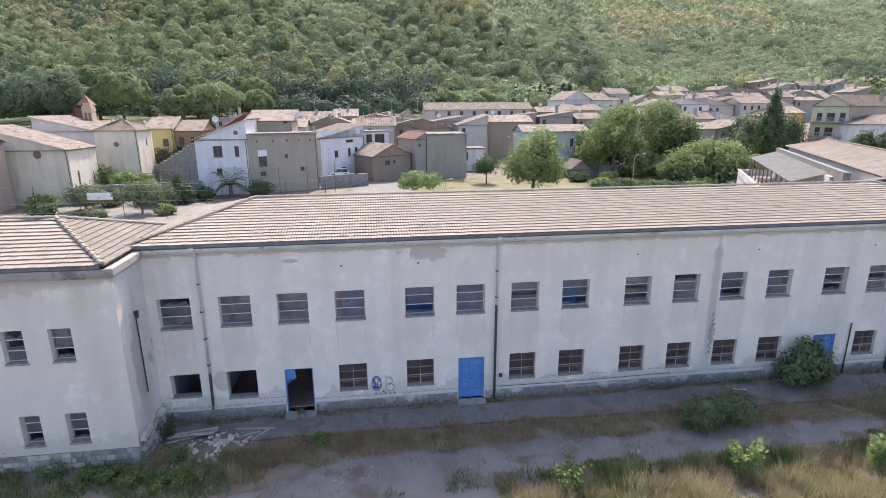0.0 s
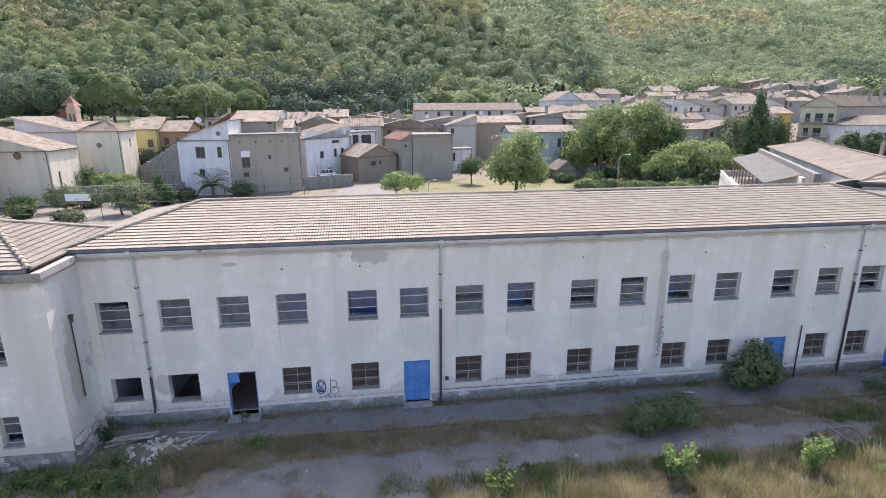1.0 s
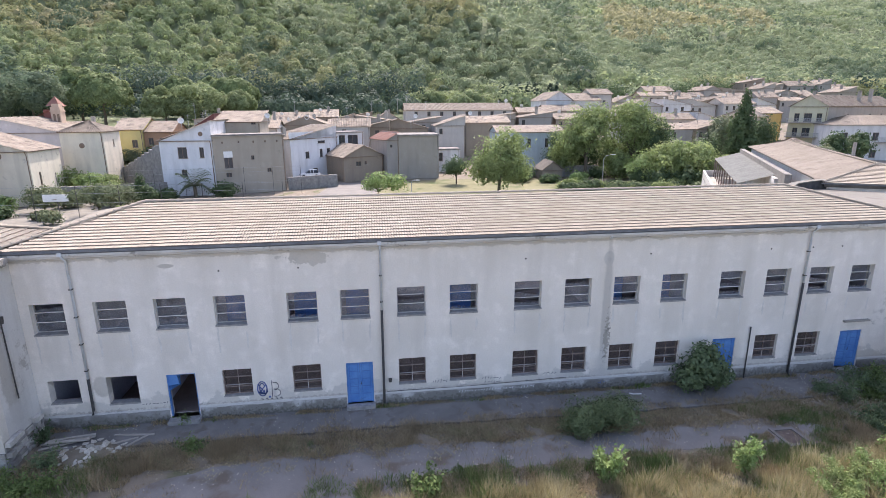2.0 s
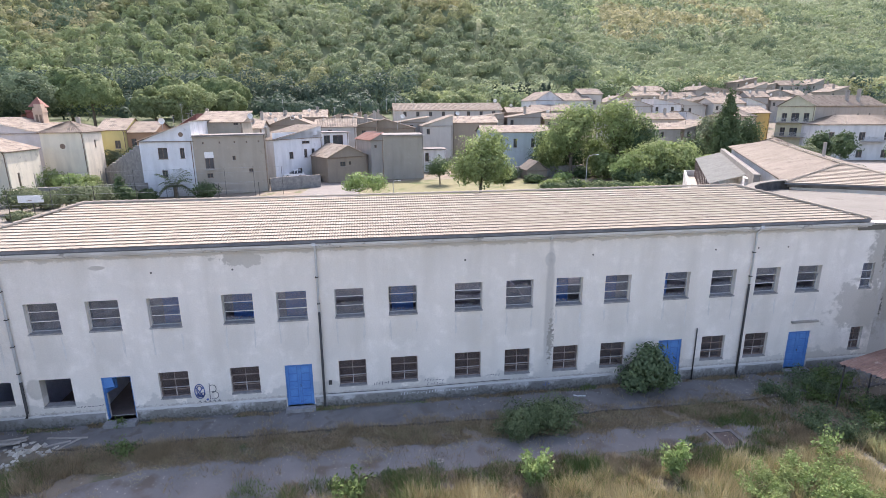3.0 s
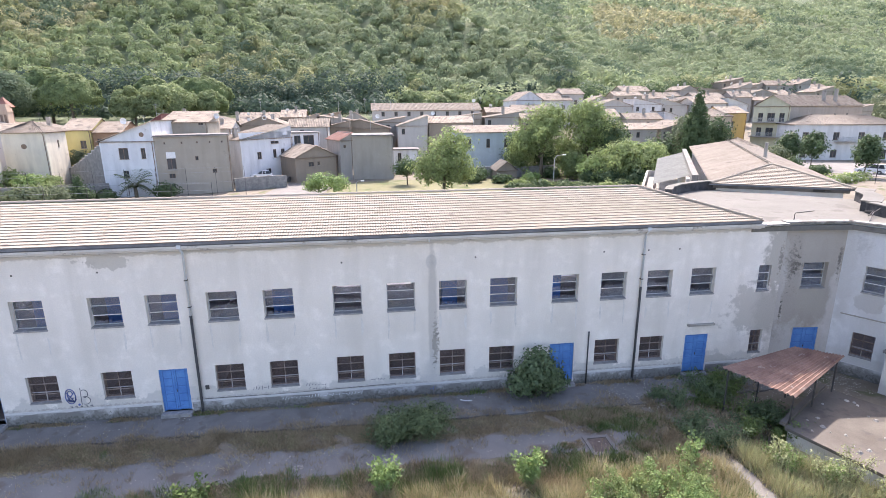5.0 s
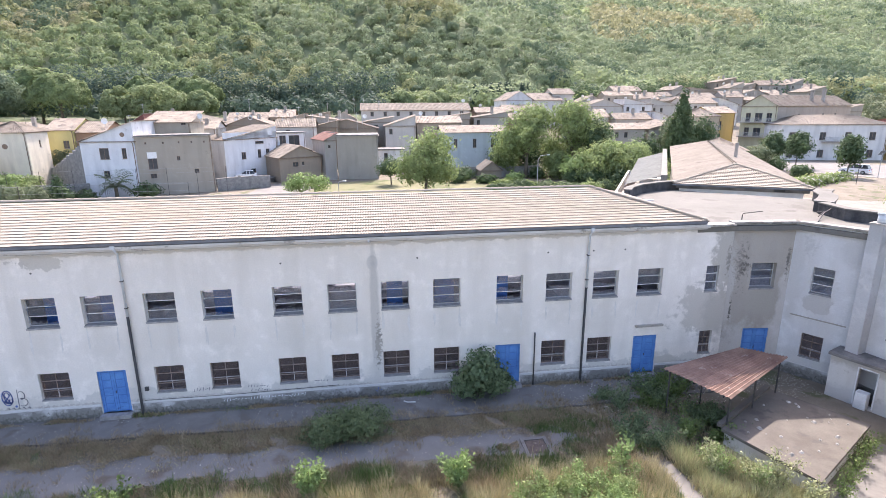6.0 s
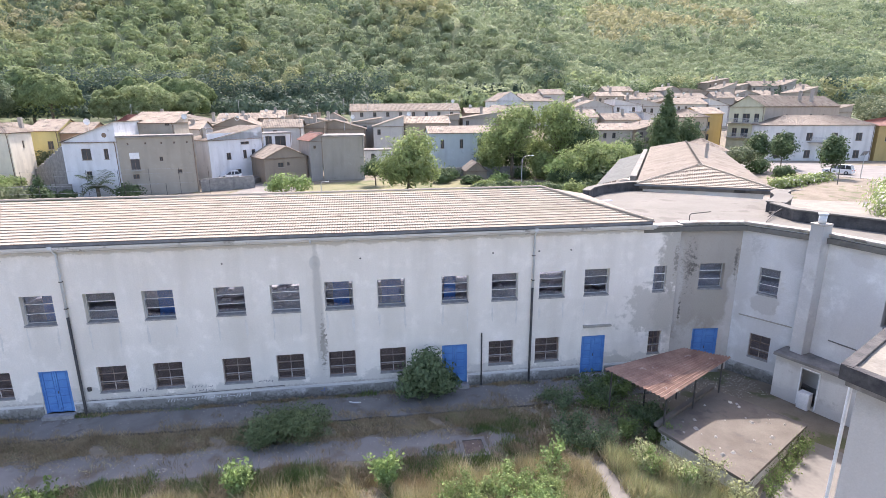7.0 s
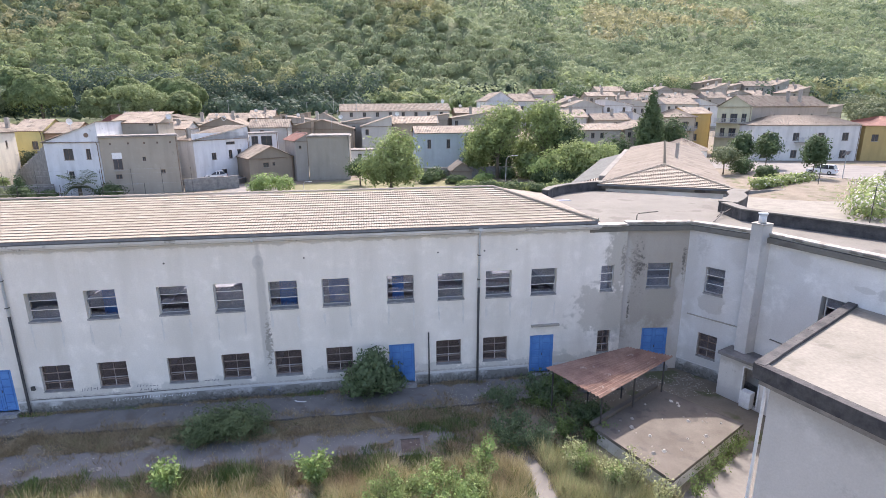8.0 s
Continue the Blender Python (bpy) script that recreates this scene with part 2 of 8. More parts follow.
def glass(name, tint, dust, dirt):
    """Thin old pane: lets light straight through, shines at a slant, carries a film for dust and reflected sky."""
    m = bpy.data.materials.new(name)
    m.use_nodes = True
    N, L = m.node_tree.nodes, m.node_tree.links
    N.remove(N["Principled BSDF"])
    clear, shine, film = N.new("ShaderNodeBsdfTransparent"), N.new("ShaderNodeBsdfGlossy"), N.new("ShaderNodeBsdfDiffuse")
    clear.inputs[0].default_value = (*tint, 1)
    shine.inputs["Roughness"].default_value = 0.06
    film.inputs[0].default_value = (*dirt, 1)
    noise_, ramp = N.new("ShaderNodeTexNoise"), N.new("ShaderNodeMapRange")
    noise_.inputs["Scale"].default_value, noise_.inputs["Detail"].default_value = 2.5, 5
    ramp.inputs[1].default_value, ramp.inputs[2].default_value, ramp.inputs[3].default_value, ramp.inputs[4].default_value = 0.3, 0.75, dust * 0.3, dust
    L.new(N.new("ShaderNodeTexCoord").outputs["Object"], noise_.inputs[0])
    L.new(noise_.outputs[0], ramp.inputs[0])
    fr = N.new("ShaderNodeFresnel")
    fr.inputs[0].default_value = 1.5
    a, b = N.new("ShaderNodeMixShader"), N.new("ShaderNodeMixShader")
    L.new(ramp.outputs[0], a.inputs[0])
    L.new(clear.outputs[0], a.inputs[1])
    L.new(film.outputs[0], a.inputs[2])
    L.new(fr.outputs[0], b.inputs[0])
    L.new(a.outputs[0], b.inputs[1])
    L.new(shine.outputs[0], b.inputs[2])
    L.new(b.outputs[0], N["Material Output"].inputs[0])
    return m


GLASS_DUSTY = glass("grimy glass", (0.56, 0.48, 0.46), 0.40, (0.29, 0.24, 0.235))
# film is dust plus a bluish tone for the sky the panes reflect
GLASS = glass("dusty glass with sky tone in its film", (0.68, 0.72, 0.78), 0.40, (0.42, 0.43, 0.47))
PANE_FAR = mat("dark far pane", (0.035, 0.04, 0.045), (0.07, 0.075, 0.08), 0.8, 0.15, 0.0)


def leaf(name, c1, c2, scale=0.4, island=0.2, glow=0.35, spots=None):
    m = mat(name, c1, c2, scale, 0.75, 0.0, fine=scale * 5, island=island, spots=spots)
    m.node_tree.nodes["Principled BSDF"].inputs["Specular IOR Level"].default_value = 0.25
    N, L = m.node_tree.nodes, m.node_tree.links
    p, tr, mx = N["Principled BSDF"], N.new("ShaderNodeBsdfTranslucent"), N.new("ShaderNodeMixShader")
    L.new(p.inputs["Base Color"].links[0].from_socket, tr.inputs[0])
    mx.inputs[0].default_value = glow
    L.new(p.outputs[0], mx.inputs[1])
    L.new(tr.outputs[0], mx.inputs[2])
    L.new(mx.outputs[0], N["Material Output"].inputs[0])
    return m


LEAF = leaf("green leaves", (0.20, 0.26, 0.105), (0.29, 0.355, 0.155), 0.4, 0.25, 0.5)
LEAF_DARK = leaf("dark leaves", (0.07, 0.11, 0.052), (0.115, 0.165, 0.078))
LEAF_FIG = leaf("fig leaves", (0.115, 0.165, 0.085), (0.18, 0.235, 0.12), 0.8, 0.25)
LEAF_GREY = leaf("small grey-green leaves", (0.12, 0.165, 0.08), (0.19, 0.235, 0.115), 0.8)
LEAF_BRIGHT = leaf("bright young leaves", (0.174, 0.261, 0.087), (0.278, 0.357, 0.148), 0.9)
LEAF_OLIVE = leaf("grey-green leaves", (0.12, 0.15, 0.08), (0.19, 0.22, 0.13))
LEAF_FLOWER = leaf("pale blossom", (0.55, 0.52, 0.50), (0.75, 0.70, 0.68))
# woodland colours are lifted and blued to take in the hill's haze
FOREST = leaf("woodland leaves", (0.207, 0.269, 0.139), (0.310, 0.365, 0.190), 0.10, 0.16, 0.5)
FOREST_OLIVE = leaf("olive woodland leaves", (0.259, 0.284, 0.144), (0.361, 0.370, 0.199), 0.10, 0.16, 0.5)
FOREST_PALE = leaf("pale scrub leaves with haze mixed in", (0.211, 0.269, 0.157), (0.315, 0.365, 0.218), 0.06, 0.16, 0.5)
FOREST_TAN = leaf("dry tan scrub leaves", (0.294, 0.295, 0.162), (0.387, 0.370, 0.223), 0.08, 0.16, 0.5)
FOREST_DARK = leaf("dark woodland leaves", (0.108, 0.158, 0.102), (0.176, 0.229, 0.134), 0.09, 0.14, 0.45)
# backlit shade at the slope's foot is put into this leaf colour
SHADY = leaf("dark blue-green leaves with backlit shade in them", (0.05, 0.082, 0.062), (0.085, 0.125, 0.085), 0.12, 0.15, 0.35)
PINE = leaf("pine needles", (0.145, 0.195, 0.08), (0.205, 0.26, 0.11), 0.3, 0.2, 0.3)
ROUND = leaf("small round tree leaves", (0.205, 0.26, 0.125), (0.29, 0.345, 0.175), 0.3, 0.22, 0.5)
STRAW = leaf("dry straw grass", (0.348, 0.299, 0.167), (0.473, 0.425, 0.264), 0.6, 0.3, 0.3)
GRASS = leaf("green weeds", (0.10, 0.155, 0.05), (0.19, 0.245, 0.085), 0.6, 0.3, 0.3)
BRUSH = leaf("brown dead weeds", (0.28, 0.215, 0.13), (0.42, 0.34, 0.22), 0.6, 0.3, 0.2)
PALE_WEED = leaf("pale seeding weeds", (0.27, 0.30, 0.15), (0.40, 0.41, 0.225), 0.6, 0.3, 0.35)
EDGE = mat("worn pale roof edge", (0.29, 0.275, 0.245), (0.39, 0.372, 0.335), 1.2, 0.92, 0.4, fine=12, spots=((0.19, 0.178, 0.157), 1.8, 0.5))
BARK = mat("grey bark", (0.10, 0.08, 0.06), (0.20, 0.17, 0.13), 3, 0.95, 0.6, stretch=(1, 1, 0.3))
HILL = mat("hillside undergrowth", (0.085, 0.115, 0.055), (0.14, 0.165, 0.085), 0.03, 0.97, 0.4, fine=0.5)


# ---- geometry helpers ----
class Geo:
    """Gathers faces for one mesh."""

    def __init__(self, m=None):
        self.v, self.f, self.m = [], [], m or Matrix()

    def add(self, pts, faces):
        k = len(self.v)
        self.v += [tuple(self.m @ Vector(p)) for p in pts]
        self.f += [tuple(k + i for i in f) for f in faces]
        return self

    def quad(self, *pts):
        return self.add(pts, [tuple(range(len(pts)))])

    def box(self, x0, x1, y0, y1, z0, z1):
        return self.add([(x, y, z) for z in (z0, z1) for y in (y0, y1) for x in (x0, x1)],
                        [(0, 2, 3, 1), (4, 5, 7, 6), (0, 1, 5, 4), (2, 6, 7, 3), (0, 4, 6, 2), (1, 3, 7, 5)])

    def slab(self, pts, z0, z1):
        """A flat plate over an outline that runs counter-clockwise."""
        n = len(pts)
        return self.add([(*p[:2], z0) for p in pts] + [(*p[:2], z1) for p in pts],
                        [tuple(range(n))[::-1], tuple(range(n, 2 * n))] + [(i, (i + 1) % n, n + (i + 1) % n, n + i) for i in range(n)])

    def tube(self, path, r, n=8, r1=None):
        path = [Vector(p) for p in path]
        rings = []
        for i, p in enumerate(path):
            d = (path[min(i + 1, len(path) - 1)] - path[max(i - 1, 0)]).normalized()
            a = d.cross(Vector((0.3, 0.9, 0.2))).normalized() if abs(d.z) > 0.9 else d.cross(Vector((0, 0, 1))).normalized()
            b = d.cross(a)
            q = r if r1 is None else r + (r1 - r) * i / (len(path) - 1)
            rings.append([p + (a * math.cos(t) + b * math.sin(t)) * q for t in (2 * math.pi * k / n for k in range(n))])
        pts = [p for ring in rings for p in ring]
        faces = [(i * n + k, i * n + (k + 1) % n, (i + 1) * n + (k + 1) % n, (i + 1) * n + k) for i in range(len(rings) - 1) for k in range(n)]
        return self.add(pts, faces + [tuple(range(n))[::-1], tuple(range(len(pts) - n, len(pts)))])

    def mesh(self, name, material, smooth=False):
        me = bpy.data.meshes.new(name)
        me.from_pydata(self.v, [], self.f)
        me.materials.append(material)
        if smooth:
            me.polygons.foreach_set("use_smooth", [True] * len(me.polygons))
        me.update()
        return me


def part(name, geo, material, parent=None, label="", smooth=False):
    ob = new(name, geo.mesh(name, material, smooth) if isinstance(geo, Geo) else geo)
    ob.parent = parent
    return tagged(ob, label) if label else ob


def thing(name, m, label, category, group="", kind=""):
    ob = new(name)
    ob.empty_display_size = 0.2
    ob.matrix_world = m
    return tagged(ob, label, category, group, kind)


def soup(name, tris, material, parent=None):
    """One mesh from an array of separate polygons: (count, corners, 3)."""
    n, k = tris.shape[:2]
    me = bpy.data.meshes.new(name)
    me.vertices.add(n * k)
    me.vertices.foreach_set("co", np.ascontiguousarray(tris, dtype=np.float32).ravel())
    me.loops.add(n * k)
    me.loops.foreach_set("vertex_index", np.arange(n * k, dtype=np.int32))
    me.polygons.add(n)
    me.polygons.foreach_set("loop_start", np.arange(0, n * k, k, dtype=np.int32))
    me.polygons.foreach_set("loop_total", np.full(n, k, dtype=np.int32))
    me.materials.append(material)
    me.update(calc_edges=True)
    me.validate()
    ob = new(name, me)
    ob.parent = parent
    return ob


def wall(g, length, z0, z1, thick, ops, gable=None):
    """A wall along x from 0, its face at y = 0, with openings (x0, x1, z0, z1) through it."""
    xs = sorted({0, length, *(v for o in ops for v in o[:2])})
    zs = sorted({z0, z1, *(v for o in ops for v in o[2:])})
    for i in range(len(xs) - 1):
        for j in range(len(zs) - 1):
            cx, cz = (xs[i] + xs[i + 1]) / 2, (zs[j] + zs[j + 1]) / 2
            if any(o[0] < cx < o[1] and o[2] < cz < o[3] for o in ops):
                continue
            a, b, c, d = xs[i], xs[i + 1], zs[j], zs[j + 1]
            g.quad((a, 0, c), (b, 0, c), (b, 0, d), (a, 0, d))
            g.quad((b, thick, c), (a, thick, c), (a, thick, d), (b, thick, d))
    for a, b, c, d in ops:
        g.quad((a, 0, c), (a, 0, d), (a, thick, d), (a, thick, c))
        g.quad((b, 0, d), (b, 0, c), (b, thick, c), (b, thick, d))
        g.quad((a, 0, d), (b, 0, d), (b, thick, d), (a, thick, d))
        g.quad((b, 0, c), (a, 0, c), (a, thick, c), (b, thick, c))
    g.quad((0, 0, z1), (length, 0, z1), (length, thick, z1), (0, thick, z1))
    g.quad((0, 0, z0), (0, 0, z1), (0, thick, z1), (0, thick, z0))
    g.quad((length, 0, z1), (length, 0, z0), (length, thick, z0), (length, thick, z1))
    return g


def along(a, b):
    """The pose of a wall that runs from a to b, its face to the right of that way."""
    d = Vector(b) - Vector(a)
    return pose(a[0], a[1], 0, 0, 0, math.degrees(math.atan2(d.y, d.x))), d.length


rng = np.random.default_rng(7)


def leaves(n, centre, radii, size, seed, shell=0.55, lump=0.3, flat=0.0, quad=True):
    """n small leaf sprays within a lumpy round volume, thick towards its skin."""
    r = np.random.default_rng(seed)
    d = r.normal(size=(n, 3))
    d /= np.linalg.norm(d, axis=1)[:, None]
    ph = r.uniform(0, 6.3, 6)
    bump = np.sin(d[:, 0] * 5 + ph[0]) * np.sin(d[:, 1] * 5 + ph[1]) + np.sin(d[:, 2] * 6 + ph[2]) * np.sin(d[:, 0] * 8 + ph[3]) * 0.7 + np.sin(d[:, 1] * 11 + ph[4]) * np.sin(d[:, 2] * 10 + ph[5]) * 0.5
    rad = (shell + (1 - shell) * r.uniform(0, 1, n) ** 0.6) * (1 + lump * bump * 0.6)
    c = d * rad[:, None] * np.array(radii)
    nn = d * 1.3 + r.normal(size=(n, 3)) * 0.5 + np.array((0, 0, flat))
    return cards(c + np.array(centre), nn, size, r, quad)


def cards(c, nn, size, r, quad=True, wide=0.55):
    n = len(c)
    nn = nn / np.linalg.norm(nn, axis=1)[:, None]
    t = np.cross(nn, r.normal(size=(n, 3)))
    t /= np.linalg.norm(t, axis=1)[:, None] + 1e-9
    b = np.cross(nn, t)
    s = size * r.uniform(0.6, 1.3, (n, 1))
    if quad:
        return np.stack([c - t * s, c + b * s * wide, c + t * s, c - b * s * wide], axis=1)
    return np.stack([c - t * s, c + t * s + b * s * 0.5, c + t * s * 0.3 - b * s * 0.8], axis=1)


def blades(xy, z, height, width, seed, lean=0.35):
    """Upright grass blades as thin triangles at the places xy."""
    r = np.random.default_rng(seed)
    n = len(xy)
    h = height * r.uniform(0.45, 1.15, (n, 1))
    a = r.uniform(0, 6.3, n)
    side = np.stack([np.cos(a), np.sin(a), np.zeros(n)], 1) * width
    foot = np.concatenate([xy, np.broadcast_to(np.reshape(z, (-1, 1)), (n, 1))], 1)
    tip = foot + np.concatenate([r.normal(size=(n, 2)) * lean * h, h], 1)
    return np.stack([foot - side, foot + side, tip], 1)


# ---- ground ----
# the ridges of the hill, near to far: rise, foot, and crest angle over each bearing from the camera, fitted to its view
EYE_X, EYE_Y, EYE_Z = 18.6, -24.0, 14.3
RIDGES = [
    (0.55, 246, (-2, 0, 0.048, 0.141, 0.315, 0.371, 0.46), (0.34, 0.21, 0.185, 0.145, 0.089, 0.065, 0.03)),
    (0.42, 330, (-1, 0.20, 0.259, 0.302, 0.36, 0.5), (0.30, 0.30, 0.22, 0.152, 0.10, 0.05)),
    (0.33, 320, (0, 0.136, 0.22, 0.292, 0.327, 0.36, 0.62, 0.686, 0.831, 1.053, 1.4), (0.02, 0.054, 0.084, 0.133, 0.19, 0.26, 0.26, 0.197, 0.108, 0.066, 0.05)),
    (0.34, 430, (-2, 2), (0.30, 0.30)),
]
waves = np.random.default_rng(12)
WAVES = [(waves.normal() , waves.normal(), waves.uniform(0, 6.3)) for _ in range(14)]


def drift(x, y, size):
    """A smooth uneven field, about -1 to 1, with features of the given size."""
    return sum(np.sin((x * a + y * b) * 2.2 / size + c) for a, b, c in WAVES) / 3.6


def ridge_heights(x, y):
    d = np.maximum(y - EYE_Y, 120.0)
    u = (x - EYE_X) / d
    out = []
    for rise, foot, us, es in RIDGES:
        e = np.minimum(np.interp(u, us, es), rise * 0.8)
        top = EYE_Z + e * (EYE_Z - 12.5 + rise * foot) / (rise - e) - 12.5
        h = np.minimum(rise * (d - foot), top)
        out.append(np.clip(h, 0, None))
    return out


def ground_z(x, y):
    x, y = np.asarray(x, float), np.asarray(y, float)
    s = lambda a, b: np.clip((y - a) / (b - a), 0, 1) ** 2 * (3 - 2 * np.clip((y - a) / (b - a), 0, 1))
    z = s(9, 30) * 1.0 + s(92, 140) * 8 + s(140, 205) * 3.5
    z = z + 1.8 * np.clip((x - 58) / 24, 0, 1) * s(26, 46) * (1 - s(95, 130))
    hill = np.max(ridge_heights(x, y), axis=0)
    return z + hill + drift(x, y, 90) * np.clip(hill * 0.08, 0, 6) + drift(y * 0.6 + 200, x, 42) * np.clip(hill * 0.05, 0, 3)


def sheet(name, xs, ys, material):
    X, Y = np.meshgrid(xs, ys)
    Z = ground_z(X, Y)
    pts = np.stack([X, Y, Z], -1).reshape(-1, 3)
    nx, ny = len(xs), len(ys)
    faces = [(j * nx + i, j * nx + i + 1, (j + 1) * nx + i + 1, (j + 1) * nx + i) for j in range(ny - 1) for i in range(nx - 1)]
    me = bpy.data.meshes.new(name)
    me.from_pydata(pts.tolist(), [], faces)
    me.polygons.foreach_set("use_smooth", [True] * len(faces))
    me.materials.append(material)
    return new(name, me)


def steps(*runs):
    return np.concatenate([np.arange(a, b, c) for a, b, c in runs])


ground = sheet("ground", steps((-1800, -400, 100), (-400, -80, 16), (-80, 120, 5), (120, 620, 10), (620, 1901, 60)),
               steps((-600, -60, 60), (-60, 230, 5), (230, 620, 8), (620, 1300, 22), (1300, 2200, 100)), SOIL)
ground.data.materials.append(HILL)
for poly in ground.data.polygons:
    if poly.center.y > 150:
        poly.material_index = 1
tagged(ground, "dry earth ground rising to a wooded hillside", "ground", kind="structure")


def ragged(pts, seed, amount=0.25, step=0.6):
    """An outline broken up into an uneven edge."""
    r = random.Random(seed)
    out = []
    for i, p in enumerate(pts):
        a, b = Vector(p), Vector(pts[(i + 1) % len(pts)])
        n = max(1, int((b - a).length / step))
        for k in range(n):
            q = a.lerp(b, k / n)
            out.append((q.x + r.uniform(-amount, amount), q.y + r.uniform(-amount, amount)))
    return out


def patch(name, pts, z0, z1, material, label, category, seed=0, amount=0.0, kind="structure"):
    if amount:
        pts = ragged(pts, seed, amount)
    return tagged(part(name, Geo().slab(pts, z0, z1), material), label, category, kind=kind)


patch("pavement", [(-13.2, -1.75), (4, -2.0), (14, -2.3), (22, -2.4), (31.5, -2.0), (31.9, 0.0), (-13.9, 0.0)], -0.3, 0.10, PAVING, "cracked grimy concrete pavement along the building's foot", "pavement", 3, 0.05)
patch("road", [(-24, -13), (-12.5, -6.4), (-6.0, -3.9), (2, -3.3), (9, -3.7), (16, -3.9), (21, -3.6), (22.5, -5.0), (19, -5.7), (13, -5.3), (7.5, -5.4), (3.5, -5.6), (0.5, -8.0), (-2, -13)],
      -0.3, 0.008, ASPHALT, "old grey asphalt drive overgrown at its edges", "road", 5, 0.16)
patch("path", [(23.2, -6.6), (25.0, -6.3), (25.4, -8.4), (25.2, -12), (23.4, -12), (24.2, -8.6)], -0.3, 0.010, ROAD, "sunlit pale gravel path between weeds", "path", 6, 0.12)
patch("path", [(29.7, -10.1), (34.9, -7.1), (36.6, -9.2), (31.2, -12.4)], -0.3, 0.016, ROAD, "pale dusty concrete strip beside the shed", "path", 9, 0.12)
patch("path", [(27.8, -10.4), (31.4, -9.6), (31.2, -13), (26.8, -13)], -0.3, 0.010, ROAD, "sunlit pale concrete apron beside the outbuilding", "path", 8, 0.12)

# manhole
hatch = thing("manhole", pose(19.95, -5.2, 0.0), "rusty brown square manhole cover in a concrete kerb", "manhole")
part("kerb", Geo().box(-0.6, 0.6, -0.68, -0.5, -0.2, 0.05).box(-0.6, 0.6, 0.5, 0.68, -0.2, 0.05).box(-0.6, -0.44, -0.5, 0.5, -0.2, 0.05).box(0.44, 0.6, -0.5, 0.5, -0.2, 0.05), PAVING, hatch)
part("cover", Geo().box(-0.42, 0.42, -0.48, 0.48, -0.2, 0.03), mat("dark rusty plate", (0.075, 0.055, 0.045), (0.13, 0.10, 0.085), 3, 0.8, 0.3), hatch, "rusty brown steel cover")

# ---- the long building ----
UP = [-13.47, -10.89, -8.36, -5.78, -2.54, -0.10, 2.57, 5.12, 8.34, 10.92, 13.49, 16.06, 19.28, 21.87, 24.39, 26.83]
LOW = [-5.78, -2.54, 2.57, 5.12, 8.34, 10.92, 13.49, 16.06, 21.76, 24.29]
DOORS = [(-8.29, 1.30), (0.0, 1.30), (19.28, 1.33), (26.88, 1.33)]
X0, X1 = -13.9, 32.0
UZ, LZ = (4.82, 6.26), (1.20, 2.56)
ops = [(x - X0, x + 1.38 - X0, *UZ) for x in UP] + [(30.68 - X0, 31.40 - X0, *UZ)]
ops += [(x - X0, x + 1.34 - X0, *LZ) for x in LOW] + [(30.72 - X0, 31.46 - X0, 1.2, 2.54)]
ops += [(-13.38 - X0, -12.08 - X0, 1.42, 2.56), (-10.90 - X0, -9.56 - X0, 1.20, 2.58)]
ops += [(x - X0, x + w - X0, 0.28, 2.50) for x, w in DOORS]
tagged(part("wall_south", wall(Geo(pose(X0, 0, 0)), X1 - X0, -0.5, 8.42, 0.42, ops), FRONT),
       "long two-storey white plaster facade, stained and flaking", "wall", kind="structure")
# plinth pieces between the doors
edges = [X0, -8.34, -6.94, -0.05, 1.35, 19.23, 20.66, 26.83, 28.26, X1]
g = Geo()
for a, b in zip(edges[::2], edges[1::2]):
    g.box(a, b, -0.025, -0.003, -0.3, 0.80)
tagged(part("baseboard", g, PLINTH), "blotchy grey cement plinth at the facade's foot", "plinth", kind="structure")
# insides
g = Geo()
g.box(X0, X0 + 0.3, 0.43, 8.2, -0.4, 8.4)
# rear openings are out of view, added to let daylight into the rooms
rear = wall(Geo(pose(X1, 8.5, 0, 0, 0, 180)), X1 - X0 - 0.3, -0.4, 8.4, 0.3, [(0.8 + 2.6 * k, 2.7 + 2.6 * k, z, z + 1.2) for k in range(17) for z in (1.0, 4.8)])
g.v, g.f = g.v + rear.v, g.f + [tuple(len(g.v) + i for i in f) for f in rear.f]
g.box(X1 + 0.02, 41, 8.2, 8.5, -0.4, 8.0).box(X0 - 7, X0 + 0.02, 8.2, 8.5, -0.4, 7.8)
for x in (-11.6, -9.0, -3.7, 2.0, 7.0, 13.0, 18.2, 23.7, 29.2):
    g.box(x, x + 0.14, 0.44, 8.2, 0.3, 8.1)
tagged(part("wall_inside", g, INSIDE), "dim grey interior walls behind the windows", "wall", kind="structure")
tagged(part("floor", Geo().box(X0, 32, 0.43, 8.2, -0.3, 0.25), INSIDE_FLOOR), "dusty red-brown ground floor inside the building", "floor", kind="structure")
tagged(part("floor_upper", Geo().box(X0, 32, 0.43, 8.2, 3.6, 3.9), INSIDE_SLATE), "dusty slate-grey upper floor inside the building", "floor", kind="structure")
tagged(part("ceiling", Geo().box(X0, 32, 0.43, 8.2, 8.1, 8.3), INSIDE), "plain interior ceiling", "ceiling", kind="structure")
g = Geo()
for x0, x1 in ((-5.6, -4.2), (-2.4, -1.0), (0.1, 1.3), (5.3, 6.4), (13.8, 14.6), (16.3, 17.3), (19.6, 20.2)):
    g.box(x0, x1, 1.3, 1.6, 3.9, 6.6)
tagged(part("wall_blue", g, INSIDE_BLUE), "blue-painted partitions seen behind broken panes", "wall", kind="structure")


# cornice and gutter along the eave
def strip(g, a, b, y0, y1, z0, z1):
    m, n = along(a, b)
    h = Geo(g.m @ m)
    h.box(0, n, y0, y1, z0, z1)
    k = len(g.v)
    g.v += h.v
    g.f += [tuple(k + i for i in f) for f in h.f]


